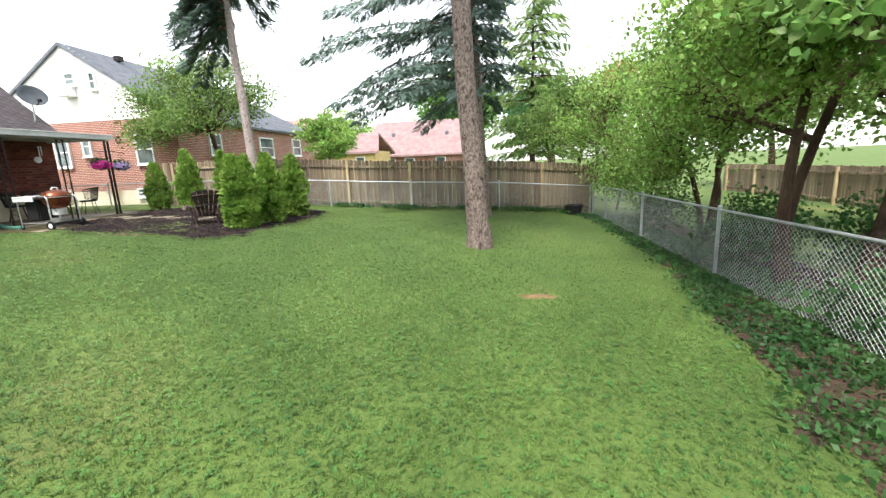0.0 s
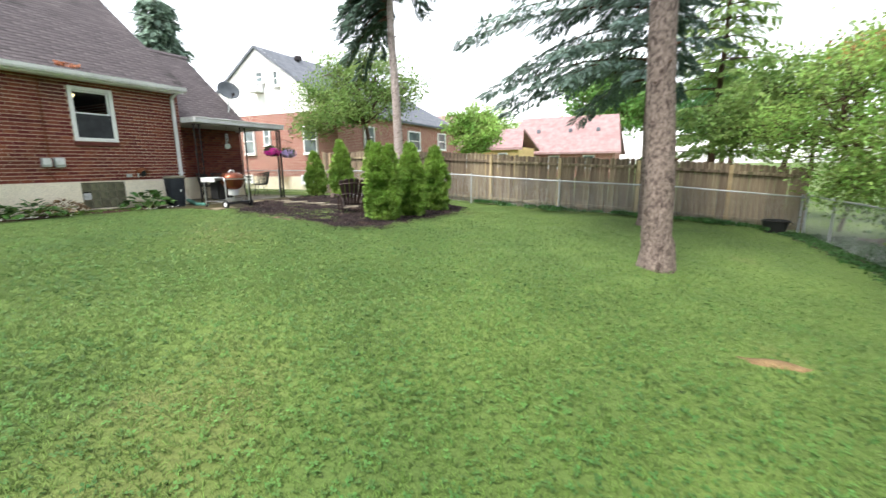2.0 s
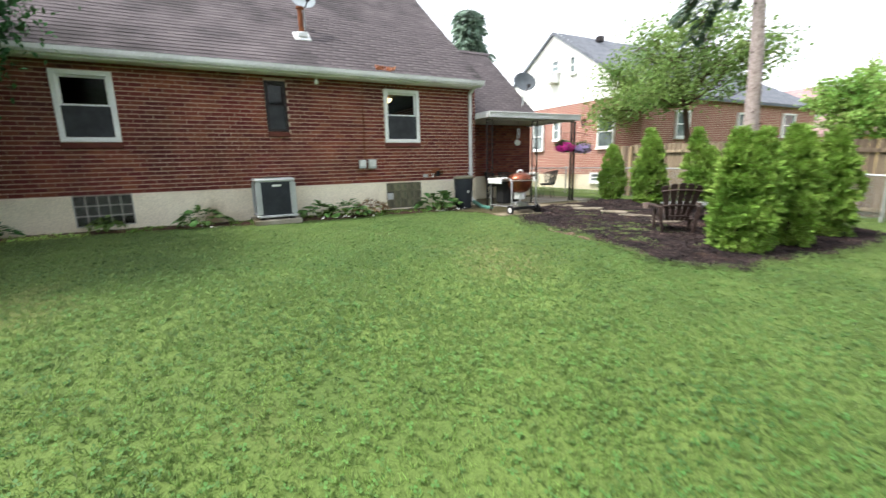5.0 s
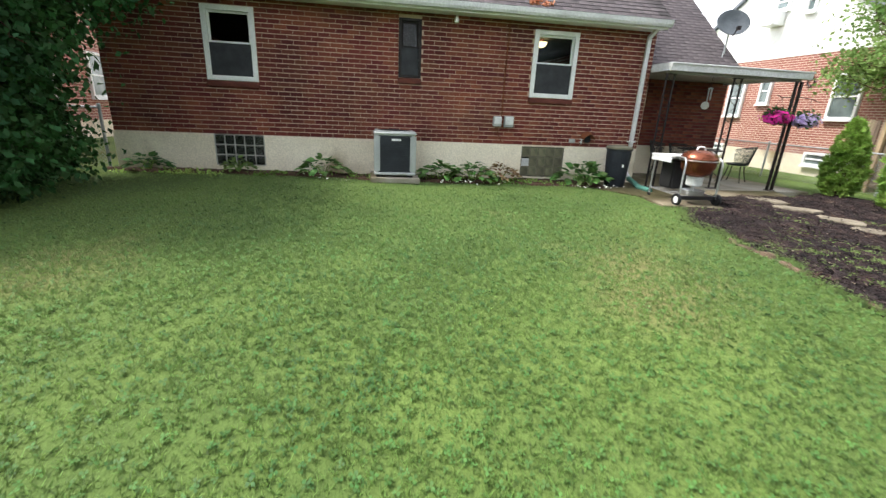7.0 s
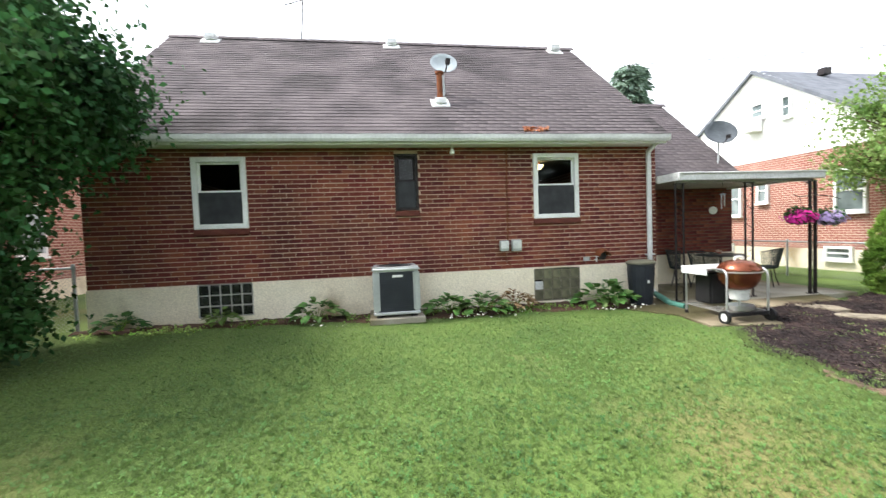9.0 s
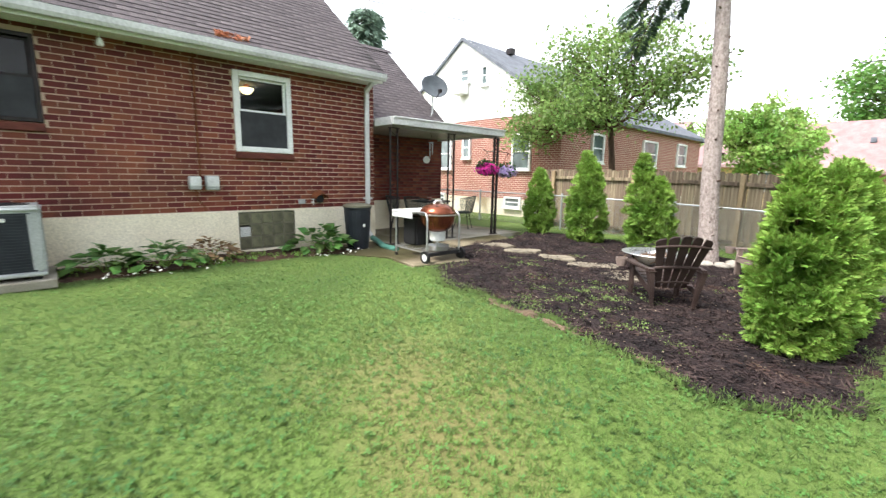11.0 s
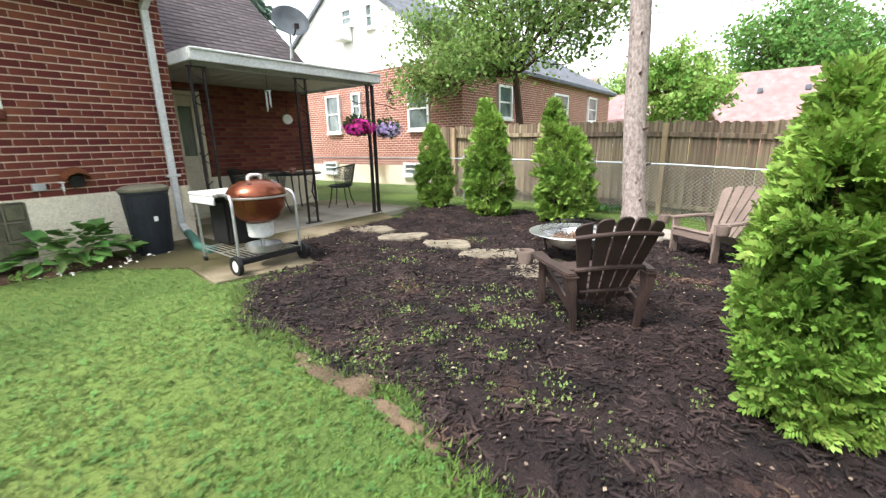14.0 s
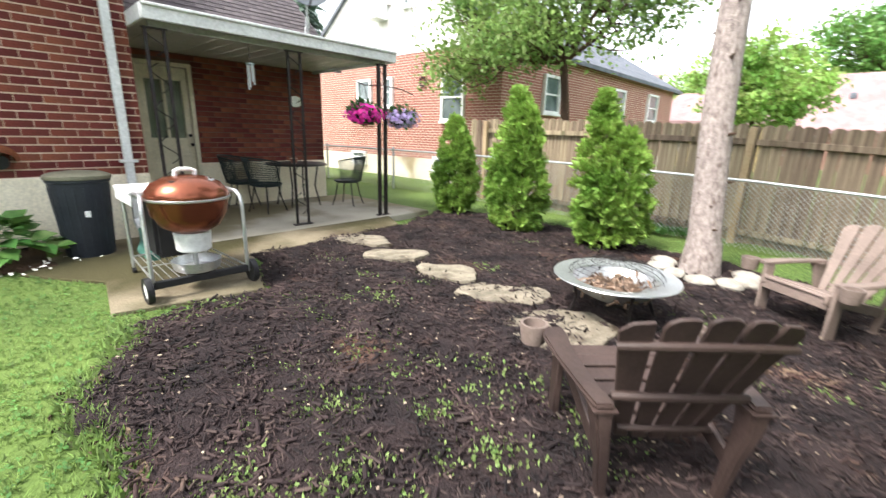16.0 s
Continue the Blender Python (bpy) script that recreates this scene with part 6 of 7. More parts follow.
def dish(m, r, arm, label, mat_d):
    d = thing("satellite_dish", m, label, "satellite dish")
    prof = [(0.001, 0.0)] + [(r * q, 0.16 * r * q * q * 1.6) for q in (0.25, 0.5, 0.75, 1.0)] + [(r * 1.015, 0.262 * r), (r * 0.98, 0.27 * r)] + [(r * q, 0.16 * r * q * q * 1.6 + 0.012) for q in (0.75, 0.5, 0.25)] + [(0.001, 0.012)]
    part("reflector", Shape().lathe(prof, n=32, squash=0.9).moved(pose(0, 0, arm, 65, 0, 90)).mesh("reflector"), mat_d, d)
    part("mast", Shape().tube([(-0.06, 0, -0.04), (-0.06, 0, arm - 0.12), (-0.02, 0, arm)], 0.022, 8).rod((-0.06, 0, arm * 0.6), (-0.3, 0.12, -0.1), 0.014).rod((-0.06, 0, arm * 0.6), (0.12, -0.1, -0.12), 0.012).mesh("mast"), M_GALV, d)
    fa = Shape().tube([(0, 0, arm - r * 0.5), (0.25, 0, arm - r * 0.75), (0.48, 0, arm - r * 0.45)], 0.014, 6).box((0.5, 0, arm - r * 0.42), (0.1, 0.08, 0.09))
    part("feed_arm", fa.mesh("feed_arm"), M_IRON, d)
    return d


M_DISH = mat("grey_dish", lin(150, 160, 166), lin(170, 178, 184), 3, 50, 0.5, bump=0.05)
M_DISH_D = mat("dark_dish", lin(74, 80, 86), lin(92, 98, 104), 3, 50, 0.5, bump=0.05)
dish(pose(*on_roof(4.48, 1.25)), 0.27, 0.66, "round light grey satellite dish mounted on house roof", M_DISH)
dish(pose(-14.95, 12.05, 3.47, 0, 0, -20), 0.39, 0.74, "large dark grey satellite dish on the wing roof", M_DISH_D)
for yy in (-0.75, 3.6, 8.05):
    rv = thing("roof_vent", pose(*on_roof(yy, 3.86)), "low white metal roof vent near the ridge", "roof vent")
    part("base", Shape().box((0, 0, 0.03), (0.34, 0.42, 0.02), Matrix.Rotation(math.atan(RS), 3, "Y")).mesh("base", bevel=0.004), M_WHITE, rv)
    part("hood", Shape().box((-0.03, 0, 0.13), (0.26, 0.28, 0.16)).mesh("hood", bevel=0.03), M_ALU, rv)
an = thing("antenna", pose(-16.75, 1.25, 6.5), "old thin metal television antenna on the roof ridge", "antenna")
part("mast", Shape().rod((0, 0, 0), (0, 0.12, 1.6), 0.02).mesh("mast"), M_IRON, an)
am = Shape().rod((0, -0.35, 1.45), (0, 0.5, 1.75), 0.012)
for k in range(7):
    am.rod((-0.45 + 0.05 * k, -0.3 + k * 0.12, 1.47 + k * 0.043), (0.45 - 0.05 * k, -0.3 + k * 0.12, 1.47 + k * 0.043), 0.006, n=5)
part("elements", am.mesh("elements"), M_IRON, an)
wc = Shape().tube([(-12.5, 5.9, 3.74), (-13.0, 5.2, 4.12), (-13.3, 4.7, 4.36)], 0.01, 5)
tagged(part("roof_cable", wc.mesh("roof_cable"), M_IRON), "thin dark cable lying across the roof shingles", "cable")
dbm = mat("orange_lichen", lin(176, 110, 80), lin(196, 140, 110), 12, 60, 0.95, bump=0.4)
rg2 = np.random.default_rng(5)
dq = rg2.uniform(0, 1, (160, 2)) * np.array([0.5, 1.0])
tagged(part("roof_debris", scatter("roof_debris", LEAF_V, LEAF_F, np.stack([-12.36 - 0.12 * dq[:, 1], 5.75 + 1.9 * dq[:, 0] ** 2, 3.66 + RS * 0.12 * dq[:, 1]], 1), unit_dirs(rg2, 160) + np.array([0, 0, 0.2]), 0.06, rg2), dbm), "orange leaf debris lying in the roof gutter", "debris", kind="stuff")


def cable(name, a, b, sag, r, label):
    a, b = Vector(a), Vector(b)
    pts = [a + (b - a) * (k / 20) - Vector((0, 0, sag * 4 * (k / 20) * (1 - k / 20))) for k in range(21)]
    return tagged(part(name, Shape().tube(pts, r, 5).mesh(name), M_IRON), label, "cable")


cable("power_cable", (-16.7, 8.8, 6.5), (-8.0, 32, 6.6), 0.35, 0.009, "black overhead service cable crossing the yard")
cable("power_cable", (-14.6, 24, 6.4), (2.0, 19, 5.0), 0.5, 0.012, "black overhead wire behind the fence")
cable("power_cable", (5.4, 22, 9.5), (2.6, 7.0, 6.2), 0.3, 0.014, "black overhead wire above the chain link fence")

# ---- grill ----
gr = thing("kettle_grill", pose(-10.43, 8.38, 0.402), "copper kettle charcoal grill on a wheeled steel cart", "grill")
KC = (-0.15, 0.0)
part("bowl", Shape().lathe([(0.001, 0.47), (0.12, 0.475), (0.21, 0.53), (0.27, 0.63), (0.287, 0.745), (0.293, 0.75), (0.28, 0.755), (0.26, 0.64), (0.2, 0.545), (0.001, 0.485)], (*KC, 0), 36).mesh("bowl"), M_COPPER, gr, "copper enamel bowl")
lid = part("lid", Shape().lathe([(0.294, 0.757), (0.298, 0.775), (0.285, 0.81), (0.24, 0.868), (0.16, 0.908), (0.07, 0.925), (0.001, 0.928)], (*KC, 0), 36).mesh("lid"), M_COPPER, gr, "copper enamel domed lid")
part("lid_handle", Shape().tube([(KC[0], -0.07, 0.915), (KC[0], -0.07, 0.955), (KC[0], -0.04, 0.97), (KC[0], 0.04, 0.97), (KC[0], 0.07, 0.955), (KC[0], 0.07, 0.915)], 0.017, 8).mesh("lid_handle"), M_WHITE, lid, "pale worn handle")
part("damper", Shape().lathe([(0.001, 0.012), (0.045, 0.01), (0.048, 0.0)], (KC[0] + 0.1, 0.13, 0.887), 16).box((KC[0] + 0.1, 0.13, 0.905), (0.04, 0.012, 0.02)).mesh("damper"), M_STEEL, lid)
part("thermometer", Shape().lathe([(0.001, 0.014), (0.03, 0.012), (0.032, 0.0)], (KC[0] + 0.12, -0.12, 0.885), 16).mesh("thermometer"), M_BLACK, lid)
part("rim_band", Shape().lathe([(0.296, 0.742), (0.303, 0.75), (0.303, 0.76), (0.296, 0.764)], (*KC, 0), 36).mesh("rim_band"), M_STEEL, gr)
part("ash_catcher", Shape().lathe([(0.001, 0.32), (0.11, 0.32), (0.128, 0.335), (0.134, 0.45), (0.138, 0.47), (0.13, 0.478), (0.001, 0.478)], (*KC, 0), 28).mesh("ash_catcher"), M_ALU, gr, "grey metal ash catcher")
part("ash_stem", Shape().rod((KC[0], 0, 0.17), (KC[0], 0, 0.325), 0.02, n=10).mesh("ash_stem"), M_STEEL, gr)
part("foil_pan", Shape().lathe([(0.001, 0.165), (0.15, 0.165), (0.18, 0.25), (0.185, 0.25), (0.17, 0.18), (0.001, 0.175)], (KC[0] + 0.02, 0.0, 0), 28, 1.0).mesh("foil_pan"), M_STEEL, gr, "crumpled foil pan")
for s in (-1, 1):
    part("frame_hoop", Shape().tube([(0.0, s * 0.35, 0.1), (0.0, s * 0.35, 0.68), (-0.015, s * 0.345, 0.745), (-0.06, s * 0.335, 0.785), (-0.14, s * 0.325, 0.79), (-0.3, s * 0.325, 0.79)], 0.016, 10).mesh("frame_hoop"), M_STEEL, gr)
    part("leg", Shape().rod((-0.88, s * 0.3, 0.06), (-0.88, s * 0.3, 0.72), 0.015).mesh("leg"), M_STEEL, gr)
    cs = part("caster", Shape().rod((-0.88, s * 0.3 - 0.015, 0.03), (-0.88, s * 0.3 + 0.015, 0.03), 0.03, n=14).mesh("caster"), M_BLACK, gr)
    wh2 = part("wheel", Shape().lathe([(0.06, -0.02), (0.098, -0.022), (0.102, 0.0), (0.098, 0.022), (0.06, 0.02), (0.06, -0.02)], n=24).moved(Matrix.Translation((0.0, s * 0.385, 0.1)) @ Matrix.Rotation(radians(90), 4, "X")).mesh("wheel"), M_BLACK, gr)
    part("hub", Shape().lathe([(0.001, -0.018), (0.075, -0.014), (0.075, 0.014), (0.001, 0.018)], n=20).moved(Matrix.Translation((0.0, s * 0.385, 0.1)) @ Matrix.Rotation(radians(90), 4, "X")).mesh("hub"), M_WHITE if s < 0 else M_BLACK, wh2)
part("axle_bar", Shape().box((0.0, 0, 0.13), (0.04, 0.7, 0.06)).mesh("axle_bar", bevel=0.006), M_BLACK, gr)
rack = Shape()
for k in range(13):
    rack.rod((-0.88, -0.3 + 0.05 * k, 0.16), (0.0, -0.33 + 0.055 * k, 0.155), 0.004, n=5)
rack.tube([(0, -0.34, 0.155), (-0.88, -0.3, 0.16), (-0.88, 0.3, 0.16), (0, 0.34, 0.155)], 0.008, 6).tube([(-0.45, -0.32, 0.16), (-0.45, 0.32, 0.16)], 0.006, 6)
tagged(part("wire_rack", rack.mesh("wire_rack"), M_STEEL, gr), kind="stuff")
tb = Shape().box((-0.68, 0, 0.775), (0.56, 0.68, 0.035)).box((-0.68, 0.325, 0.72), (0.56, 0.02, 0.1)).box((-0.68, -0.325, 0.72), (0.56, 0.02, 0.1)).box((-0.95, 0, 0.72), (0.02, 0.62, 0.1))
part("side_table", tb.mesh("side_table", bevel=0.008), mat("pale_grey_table", lin(206, 208, 210), lin(222, 224, 226), 3, 40, 0.4, bump=0.05), gr, "pale grey work table")
part("charcoal_bin", Shape().box((-0.66, 0.02, 0.45), (0.36, 0.42, 0.5)).mesh("charcoal_bin", bevel=0.03, seg=2), M_BLACK, gr, "black charcoal bin")

# ---- patio furniture ----
def wire_chair(m, label):
    c = thing("patio_chair", m, label, "chair", "patio chairs round the table")
    part("seat", Shape().lathe([(0.001, 0.40), (0.2, 0.405), (0.235, 0.43), (0.245, 0.45), (0.235, 0.435), (0.001, 0.412)], n=20).mesh("seat"), M_GREENM, c)
    bk = Shape()
    n = 34
    rows = []
    for j in range(13):
        z, r = 0.43 + 0.03 * j, 0.24 + 0.0075 * j
        rows.append([(r * math.cos(a), r * math.sin(a), z + (0.07 * j / 12) * math.cos((a - math.pi * 1.5))) for a in [math.pi + math.pi * k / n for k in range(n + 1)]])
    for ro in rows[::1]:
        bk.tube(ro, 0.006, 4)
    for k in range(n + 1):
        bk.tube([ro[k] for ro in rows], 0.005, 4)
    bk.tube(rows[-1], 0.012, 7)
    tagged(part("backrest", bk.mesh("backrest"), M_GREENM, c), kind="stuff")
    for a in (45, 135, 225, 315):
        ca, sa = math.cos(radians(a)), math.sin(radians(a))
        part("leg", Shape().tube([(0.18 * ca, 0.18 * sa, 0.41), (0.22 * ca, 0.22 * sa, 0.2), (0.29 * ca, 0.29 * sa, 0.0)], 0.011, 7).mesh("leg"), M_IRON, c)
    return c


ch = wire_chair(pose(-13.55, 10.35, 0.405, 0, 0, 20), "dark green metal mesh patio chair by the table")
copy_thing(ch, pose(-13.35, 11.75, 0.405, 0, 0, 120))
copy_thing(ch, pose(-14.1, 10.2, 0.405, 0, 0, -40))
tbl = thing("patio_table", pose(-13.85, 11.05, 0.405), "black metal mesh patio table under the canopy", "table")
part("tabletop", Shape().lathe([(0.001, 0.70), (0.5, 0.70), (0.515, 0.71), (0.515, 0.722), (0.5, 0.73), (0.001, 0.728)], n=32).mesh("tabletop"), M_IRON, tbl)
for k in range(4):
    a = radians(45 + 90 * k)
    part("leg", Shape().tube([(0.36 * math.cos(a), 0.36 * math.sin(a), 0.7), (0.3 * math.cos(a), 0.3 * math.sin(a), 0.35), (0.38 * math.cos(a), 0.38 * math.sin(a), 0.0)], 0.014, 8).mesh("leg"), M_IRON, tbl)
po = thing("flower_pot", pose(-13.85, 11.0, 1.133), "small terracotta pot on the patio table", "pot")
part("pot", Shape().lathe([(0.001, 0.0), (0.05, 0.0), (0.065, 0.09), (0.07, 0.09), (0.07, 0.11), (0.06, 0.11), (0.001, 0.1)], n=16).mesh("pot"), M_FBRICK, po)


# hanging baskets, ornaments
def basket(x, y, z, petal, label, seed):
    b = thing("hanging_basket", pose(x, y, z), label, "hanging basket", "flower baskets on the corner post")
    rg = np.random.default_rng(seed)
    part("bowl", Shape().lathe([(0.001, -0.12), (0.1, -0.11), (0.16, -0.02), (0.165, 0.0), (0.15, 0.0), (0.001, -0.02)], n=18).mesh("bowl"), M_BLACK, b)
    d = unit_dirs(rg, 420)
    d[:, 2] = d[:, 2] * 0.75 + 0.15
    part("foliage", scatter("foliage", LEAF_V, LEAF_F, d[:200] * np.array([0.21, 0.24, 0.22]) * rg.uniform(0.5, 1, (200, 1)), d[:200], 0.07, rg), M_LEAF_D, b)
    fl = [(0, 0, 0)] + [((0.5 if k % 2 else 0.36) * math.cos(k * math.pi / 5), 0.16, (0.5 if k % 2 else 0.36) * math.sin(k * math.pi / 5)) for k in range(10)]
    ff = [(0, k + 1, (k + 1) % 10 + 1) for k in range(10)]
    q = d[200:]
    part("blossom", scatter("blossom", fl, ff, q * np.array([0.24, 0.3, 0.18]) * rg.uniform(0.5, 1.15, (220, 1)) + np.array([0, 0, -0.02]), q, 0.07, rg), petal, b)
    hk = Shape()
    for k in range(3):
        a = k * 2.094
        hk.rod((0.16 * math.cos(a), 0.16 * math.sin(a), 0), (0, 0, 0.42), 0.003, n=4)
    part("hanger", hk.mesh("hanger"), M_IRON, b)
    return b


PX, PY = -12.18, 11.62
basket(PX + 0.05, PY - 0.36, 1.93, mat("magenta_petal", lin(196, 30, 140), lin(216, 60, 160), 20, 60, 0.5, bump=0, island=0.2, leaf=0.25), "hanging basket of bright magenta petunias on canopy post", 91)
basket(PX + 0.05, PY + 0.36, 1.9, mat("lavender_petal", lin(170, 150, 206), lin(196, 180, 220), 20, 60, 0.5, bump=0, island=0.2, leaf=0.25), "hanging basket of pale lavender petunias on canopy post", 92)
br = thing("plant_bracket", pose(PX, PY, 2.34), "black iron double plant bracket on canopy post", "bracket")
part("arm", Shape().tube([(0.05, -0.5, 0.04), (0.05, -0.36, 0.0), (0.03, 0, 0.03), (0.05, 0.36, 0.0), (0.05, 0.6, -0.06)], 0.008, 6).mesh("arm"), M_IRON, br)
pq = thing("wall_plaque", pose(NX + 0.004, 11.47, 2.2), "pale oval wall plaque hung under the canopy", "plaque")
part("disc", Shape().lathe([(0.001, 0.02), (0.09, 0.015), (0.1, 0.0), (0.001, 0.0)], n=20, squash=1.25).moved(pose(0, 0, 0, 0, 90, 0)).mesh("disc"), M_WHITE, pq)
part("cord", Shape().rod((0.006, 0, 0.1), (0.004, 0, 0.5), 0.004, n=5).mesh("cord"), M_IRON, pq)
wch = thing("wind_chime", pose(-12.32, 9.72, 2.6), "small hanging wind chime under the canopy", "wind chime")
part("cord", Shape().rod((0, 0, 0.09), (0, 0, -0.16), 0.004, n=5).mesh("cord"), M_IRON, wch)
part("top_disc", Shape().lathe([(0.001, -0.14), (0.05, -0.15), (0.05, -0.165), (0.001, -0.17)], n=14).mesh("top_disc"), M_DISH, wch)
for k in range(4):
    a = k * 1.571
    part("tube", Shape().rod((0.035 * math.cos(a), 0.035 * math.sin(a), -0.17), (0.035 * math.cos(a), 0.035 * math.sin(a), -0.36 - 0.03 * k), 0.008, n=8).mesh("tube"), M_STEEL, wch)
ws = thing("sun_ornament", pose(-16.4, 16.52, 3.15), "dark metal sun ornament on the neighbour's brick wall", "ornament")
sn = Shape().lathe([(0.09, 0.0), (0.12, 0.02), (0.12, -0.02), (0.09, 0.0)], n=18)
for k in range(10):
    a = k * 0.628
    sn.rod((0.12 * math.cos(a), 0.12 * math.sin(a), 0), (0.2 * math.cos(a), 0.2 * math.sin(a), 0), 0.02, 0.004, 5)
part("sunburst", sn.moved(Matrix.Rotation(radians(90), 4, "X")).mesh("sunburst"), M_IRON, ws)

# ---- fire pit seating ----
def adirondack(m, material, label, lean):
    c = thing("adirondack_chair", m, label, "chair", "adirondack chairs at the fire pit")
    tilt = Matrix.Translation((0, 0.09, 0.207)) @ Matrix.Rotation(radians(90 + lean), 4, "X")
    N = 5
    for i in range(N):
        u = i - (N - 1) / 2
        x0, x1, w0, w1 = u * 0.07, u * 0.126, 0.056, 0.11
        top = 0.705 - 0.9 * x1 * x1
        prof = [(x0 - w0 / 2, 0.0), (x0 + w0 / 2, 0.0), (x1 + w1 / 2, top - 0.03 - 0.02 * (u > 0)), (x1 + w1 * 0.42, top - 0.012 - 0.012 * u), (x1 + w1 * 0.2, top - 0.003 * u),
                (x1 - w1 * 0.2, top + 0.003 * u), (x1 - w1 * 0.42, top - 0.012 + 0.012 * u), (x1 - w1 / 2, top - 0.03 - 0.02 * (u < 0))]
        cup_in = Matrix.Translation((x1, 0, -0.42 * x1 * x1)) @ Matrix.Rotation(0.6 * x1, 4, "Y") @ Matrix.Translation((-x1, 0, 0))
        part("back_slat", Shape().prism(prof, -0.008, 0.008).moved(tilt @ cup_in).mesh("back_slat", bevel=0.004), material, c)
    for h, w, r in ((0.1, 0.36, 0.014), (0.31, 0.5, 0.019), (0.59, 0.6, 0.016)):
        k = 11
        pts = [((q / (k - 1) - 0.5) * w, h - 0.55 * ((q / (k - 1) - 0.5) * w) ** 2, 0.02 - 0.42 * ((q / (k - 1) - 0.5) * w) ** 2) for q in range(k)]
        part("back_brace", Shape().tube(pts, r, 8).moved(tilt).mesh("back_brace"), material, c)
    for j in range(6):
        y = 0.14 + j * 0.086
        z = 0.235 + 0.11 * (j / 5) - (0.015 if j == 5 else 0)
        part("seat_slat", Shape().box((0, y, z), (0.49, 0.076, 0.02), Matrix.Rotation(0.2, 3, "X")).mesh("seat_slat", bevel=0.006), material, c)
    AZ = 0.43
    for s in (-1, 1):
        part("side_rail", Shape().box((s * 0.25, 0.31, 0.25), (0.025, 0.6, 0.075), Matrix.Rotation(0.24, 3, "X")).mesh("side_rail", bevel=0.006), material, c)
        k = [(s * 0.325, -0.06), (s * 0.25, -0.06), (s * 0.262, 0.05), (s * 0.28, 0.35), (s * 0.265, 0.5), (s * 0.265, 0.585), (s * 0.36, 0.585), (s * 0.385, 0.5), (s * 0.375, 0.3), (s * 0.345, 0.06)]
        if s < 0:
            k = k[::-1]
        part("armrest", Shape().prism(k, AZ, AZ + 0.026).mesh("armrest", bevel=0.009, seg=2), material, c)
        lg = Shape()
        lv = [(0.25, 0.325, -0.062, 0.05, AZ + 0.003), (0.252, 0.31, -0.065, 0.03, AZ - 0.08), (0.232, 0.28, -0.045, 0.02, AZ - 0.22), (0.215, 0.253, -0.02, 0.025, 0.0)]
        vs = []
        for xa, xb, ya, yb, z in lv:
            vs += [(s * xa, ya, z), (s * xb, ya, z), (s * xb, yb, z), (s * xa, yb, z)]
        fs = [(0, 1, 2, 3), (15, 14, 13, 12)]
        for q in range(3):
            fs += [(4 * q + e, 4 * q + (e + 1) % 4, 4 * q + 4 + (e + 1) % 4, 4 * q + 4 + e) for e in range(4)]
        part("back_leg", lg.add(vs, [f[::-1] for f in fs] if s > 0 else fs).mesh("back_leg", bevel=0.009, seg=2), material, c)
        part("front_leg", Shape().box((s * 0.285, 0.53, AZ / 2), (0.035, 0.1, AZ)).mesh("front_leg", bevel=0.008), material, c)
        part("cup_holder", Shape().lathe([(0.001, AZ - 0.07), (0.058, AZ - 0.07), (0.072, AZ + 0.015), (0.07, AZ + 0.034), (0.057, AZ + 0.034), (0.05, AZ - 0.05), (0.001, AZ - 0.058)], (s * 0.405, 0.6, 0), 22).mesh("cup_holder"), M_RESIN_L, c, "sun-bleached round cup holder")
    part("front_apron", Shape().box((0, 0.585, 0.29), (0.53, 0.02, 0.1)).mesh("front_apron", bevel=0.006), material, c)
    return c


adirondack(pose(-7.12, 8.945, 0.315, 0, 0, 43.5), M_RESIN, "dark brown resin adirondack chair facing the fire pit", 23)
adirondack(pose(-6.62, 12.1, 0.25, 0, 0, 145), M_RESIN_L, "faded taupe adirondack chair beside the spruce trunk", 32)

FPX, FPY = -7.98, 10.55
fpz = ground(FPX, FPY) + 0.03
fi = thing("fire_pit", pose(FPX, FPY, fpz) @ Matrix.Diagonal((1.08, 1.08, 0.78, 1)), "round steel fire pit bowl with mesh dome on legs", "fire pit")
part("rim", Shape().lathe([(0.3, 0.40), (0.42, 0.43), (0.435, 0.435), (0.43, 0.445), (0.3, 0.415)], n=40).mesh("rim"), M_STEEL, fi, "wide shiny steel rim")
part("bowl", Shape().lathe([(0.001, 0.2), (0.15, 0.21), (0.26, 0.29), (0.31, 0.405), (0.3, 0.405), (0.25, 0.3), (0.001, 0.215)], n=36).mesh("bowl"), M_STEEL, fi)
rg3 = np.random.default_rng(7)
dq = rg3.normal(size=(260, 2)) * 0.11
fash = part("ash", scatter("ash", CHIP_V, CHIP_F, np.stack([dq[:, 0], dq[:, 1], 0.3 + 0.05 * rg3.random(260)], 1), unit_dirs(rg3, 260), 0.09, rg3), M_ASH, fi, "ash and burnt wood")
tagged(fash, kind="stuff")
dm = Shape()
for k in range(18):
    a = k * math.pi / 9
    dm.tube([(0.33 * math.cos(a) * math.cos(q), 0.33 * math.sin(a) * math.cos(q), 0.44 + 0.16 * math.sin(q)) for q in (0, 0.35, 0.7, 1.05, 1.4, 1.57)], 0.0022, 4)
for q in (0.2, 0.4, 0.6, 0.8, 1.0, 1.2, 1.4):
    dm.tube([(0.33 * math.cos(a) * math.cos(q), 0.33 * math.sin(a) * math.cos(q), 0.44 + 0.16 * math.sin(q)) for a in [k * math.pi / 14 for k in range(29)]], 0.0018, 4)
scr = part("spark_screen", dm.mesh("spark_screen"), M_IRON, fi)
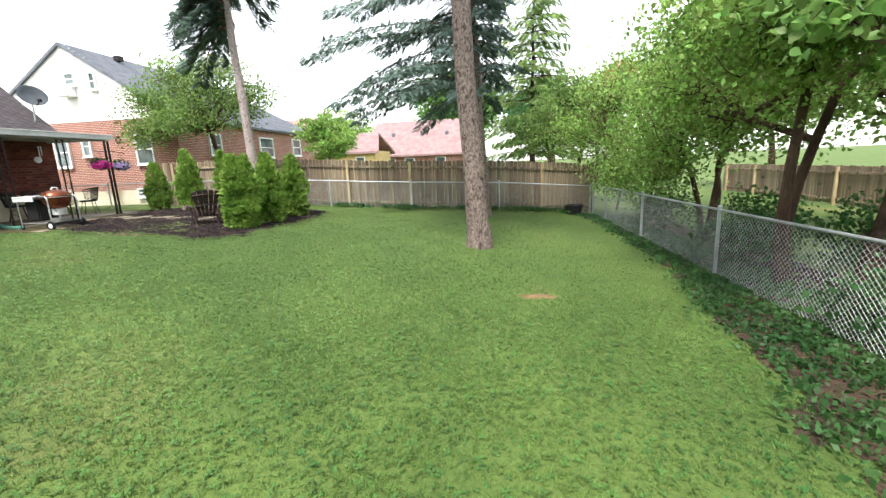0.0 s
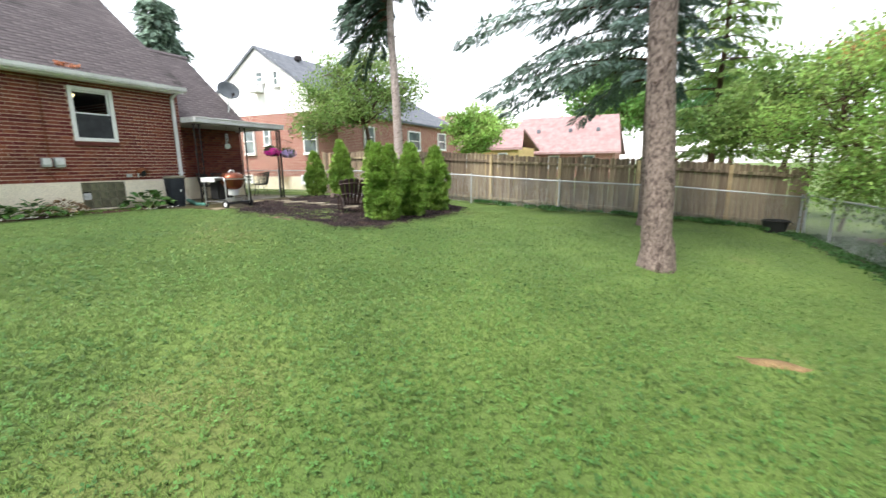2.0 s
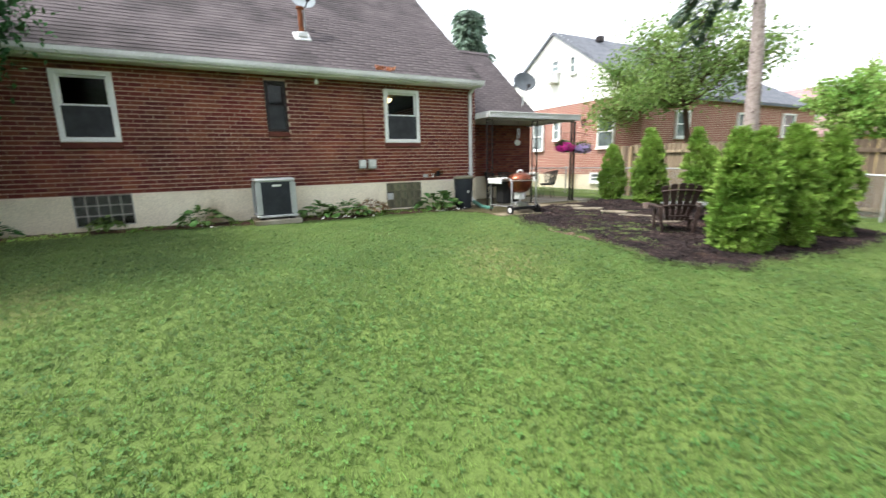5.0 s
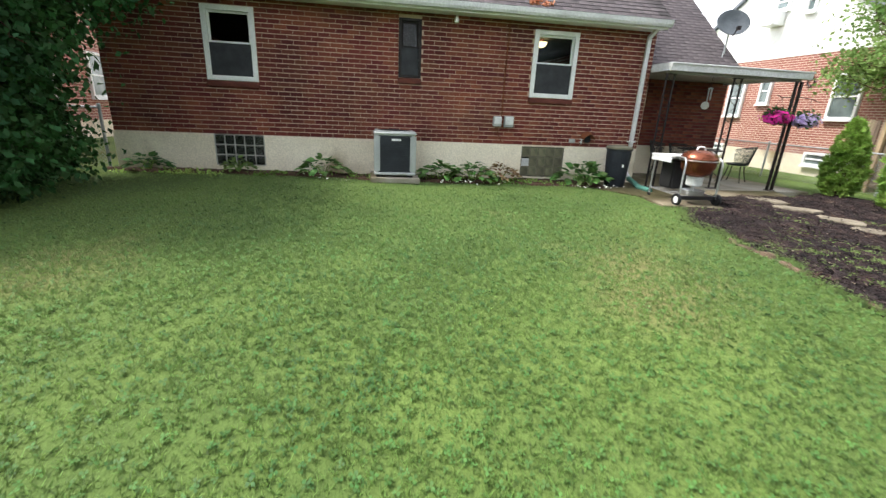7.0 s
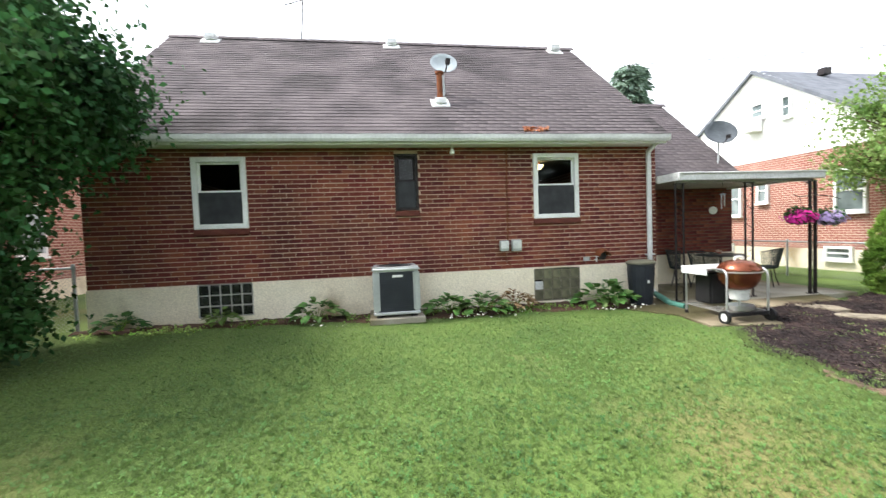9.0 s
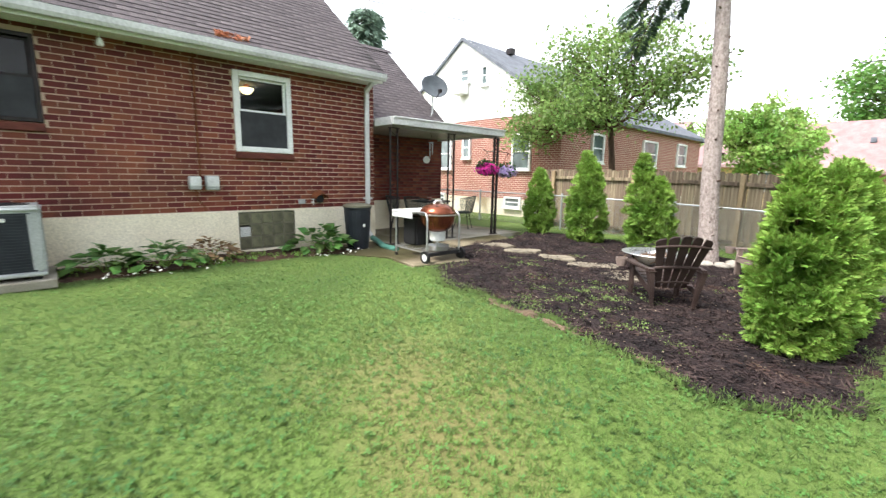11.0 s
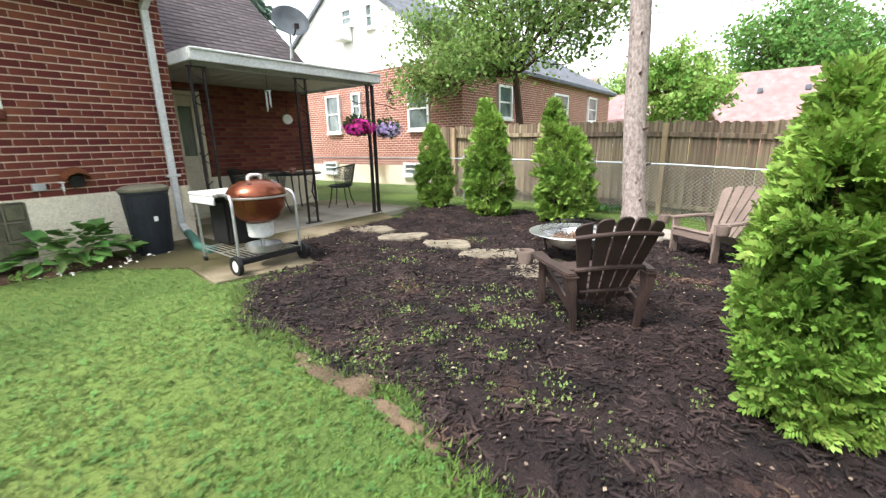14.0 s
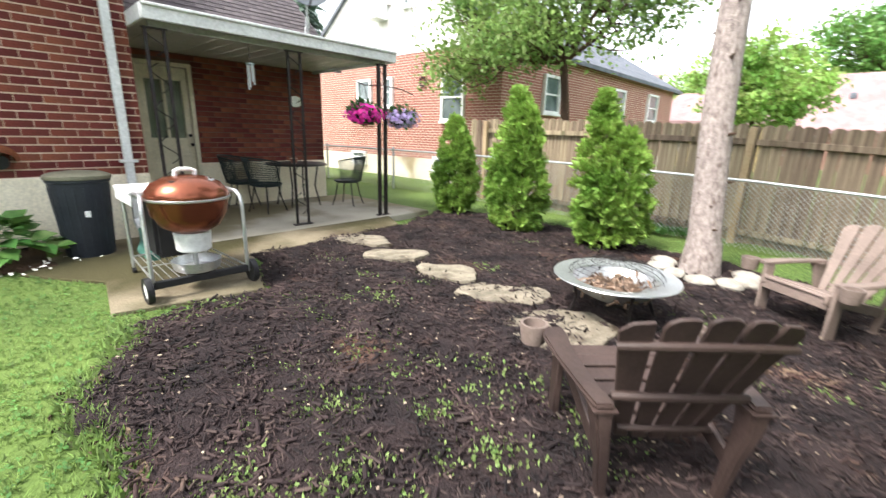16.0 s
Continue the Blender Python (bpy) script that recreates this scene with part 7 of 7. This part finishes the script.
part("screen_handle", Shape().tube([(-0.04, 0, 0.6), (-0.03, 0, 0.65), (0.03, 0, 0.65), (0.04, 0, 0.6)], 0.006, 6).mesh("screen_handle"), M_IRON, scr)
for k in range(4):
    a = radians(45 + 90 * k)
    part("leg", Shape().tube([(0.3 * math.cos(a), 0.3 * math.sin(a), 0.4), (0.27 * math.cos(a), 0.27 * math.sin(a), 0.2), (0.33 * math.cos(a), 0.33 * math.sin(a), 0.0)], 0.013, 7).mesh("leg"), M_IRON, fi)


def flat_stone(x, y, rx, ry, rot, seed):
    rg = random.Random(seed)
    k = 22
    big = [rg.uniform(0.74, 1.16) for _ in range(7)]
    rad = [big[(i * 7 // k) % 7] * rg.uniform(0.9, 1.08) for i in range(k)]
    out = [(rx * math.cos(2 * math.pi * i / k) * rad[i], ry * math.sin(2 * math.pi * i / k) * rad[i]) for i in range(k)]
    st = part("stepping_stone", Shape().prism(out, -0.03, 0.03).mesh("stepping_stone", bevel=0.006), M_STONE, m=pose(x, y, ground(x, y) + 0.03, rg.uniform(-1, 1), rg.uniform(-1, 1), rot))
    return tagged(st, "flat irregular tan stepping stone set in mulch", "stone", "stepping stones across the mulch")


for k, (x, y, a, b, r) in enumerate(((-11.0, 10.38, 0.42, 0.24, 20), (-10.23, 10.28, 0.36, 0.22, 50), (-9.47, 10.28, 0.36, 0.25, 10), (-8.8, 10.2, 0.4, 0.25, 35), (-8.12, 9.95, 0.42, 0.3, 60))):
    flat_stone(x, y, a, b, r, 100 + k)
M_ROCK = mat("white_limestone", lin(146, 140, 131), lin(172, 166, 156), 6, 40, 0.9, bump=0.6)
for k in range(7):
    a = radians(170 + k * 36)
    bm = bmesh.new()
    bmesh.ops.create_icosphere(bm, subdivisions=2, radius=0.11)
    rg = random.Random(200 + k)
    for v in bm.verts:
        v.co *= 1 + 0.22 * noise.noise(v.co * 9 + Vector((k, 0, 0)))
        v.co.z *= 0.55
        v.co.x *= 1.3
    me = bpy.data.meshes.new("rock")
    bm.to_mesh(me)
    bm.free()
    x, y = -7.75 + 0.42 * math.cos(a), 12.45 + 0.4 * math.sin(a)
    tagged(part("rock", me, M_ROCK, m=pose(x, y, ground(x, y) + 0.07, 0, 0, rg.uniform(0, 360))), "white limestone rock at the spruce trunk base", "rock", "rocks round the spruce")
tub = thing("plastic_tub", pose(2.45, 13.85, ground(2.45, 13.85)), "black plastic tub standing in the fence corner", "tub")
part("body", Shape().lathe([(0.001, 0.0), (0.22, 0.0), (0.29, 0.3), (0.31, 0.31), (0.31, 0.33), (0.28, 0.33), (0.22, 0.04), (0.001, 0.03)], n=24).mesh("body"), M_BLACK, tub)
part("handle", Shape().tube([(0.3, -0.06, 0.29), (0.34, -0.05, 0.27), (0.34, 0.05, 0.27), (0.3, 0.06, 0.29)], 0.01, 6).mesh("handle"), M_BLACK, tub)

# ---- bricks and shingles ----
lay_bricks(wall_east, "x", WX, WY0, WY1, FT, WT, [W1, W2, W3], lambda u, z: u > 6.3)
lay_bricks(wall_side, "y", WY1, NX, WX, FT, WT, [], lambda u, z: u > -14.0 and z < 2.75)
lay_bricks(wall_wing, "x", NX, WY1, NY1, FT - 0.02, 2.93, [DOOR], lambda u, z: u < 11.5)
roof("roof_main", -12.32, 3.60, -16.4, 6.89, -1.75, 8.58, "weathered brown-grey asphalt shingle roof of the house", lambda p: p.y > 4.5 and p.z < 5.2)
roof("roof_wing", -14.25, 2.86, -17.6, 5.72, 8.6, 12.3, "weathered brown-grey asphalt shingle roof of the rear wing", lambda p: True)
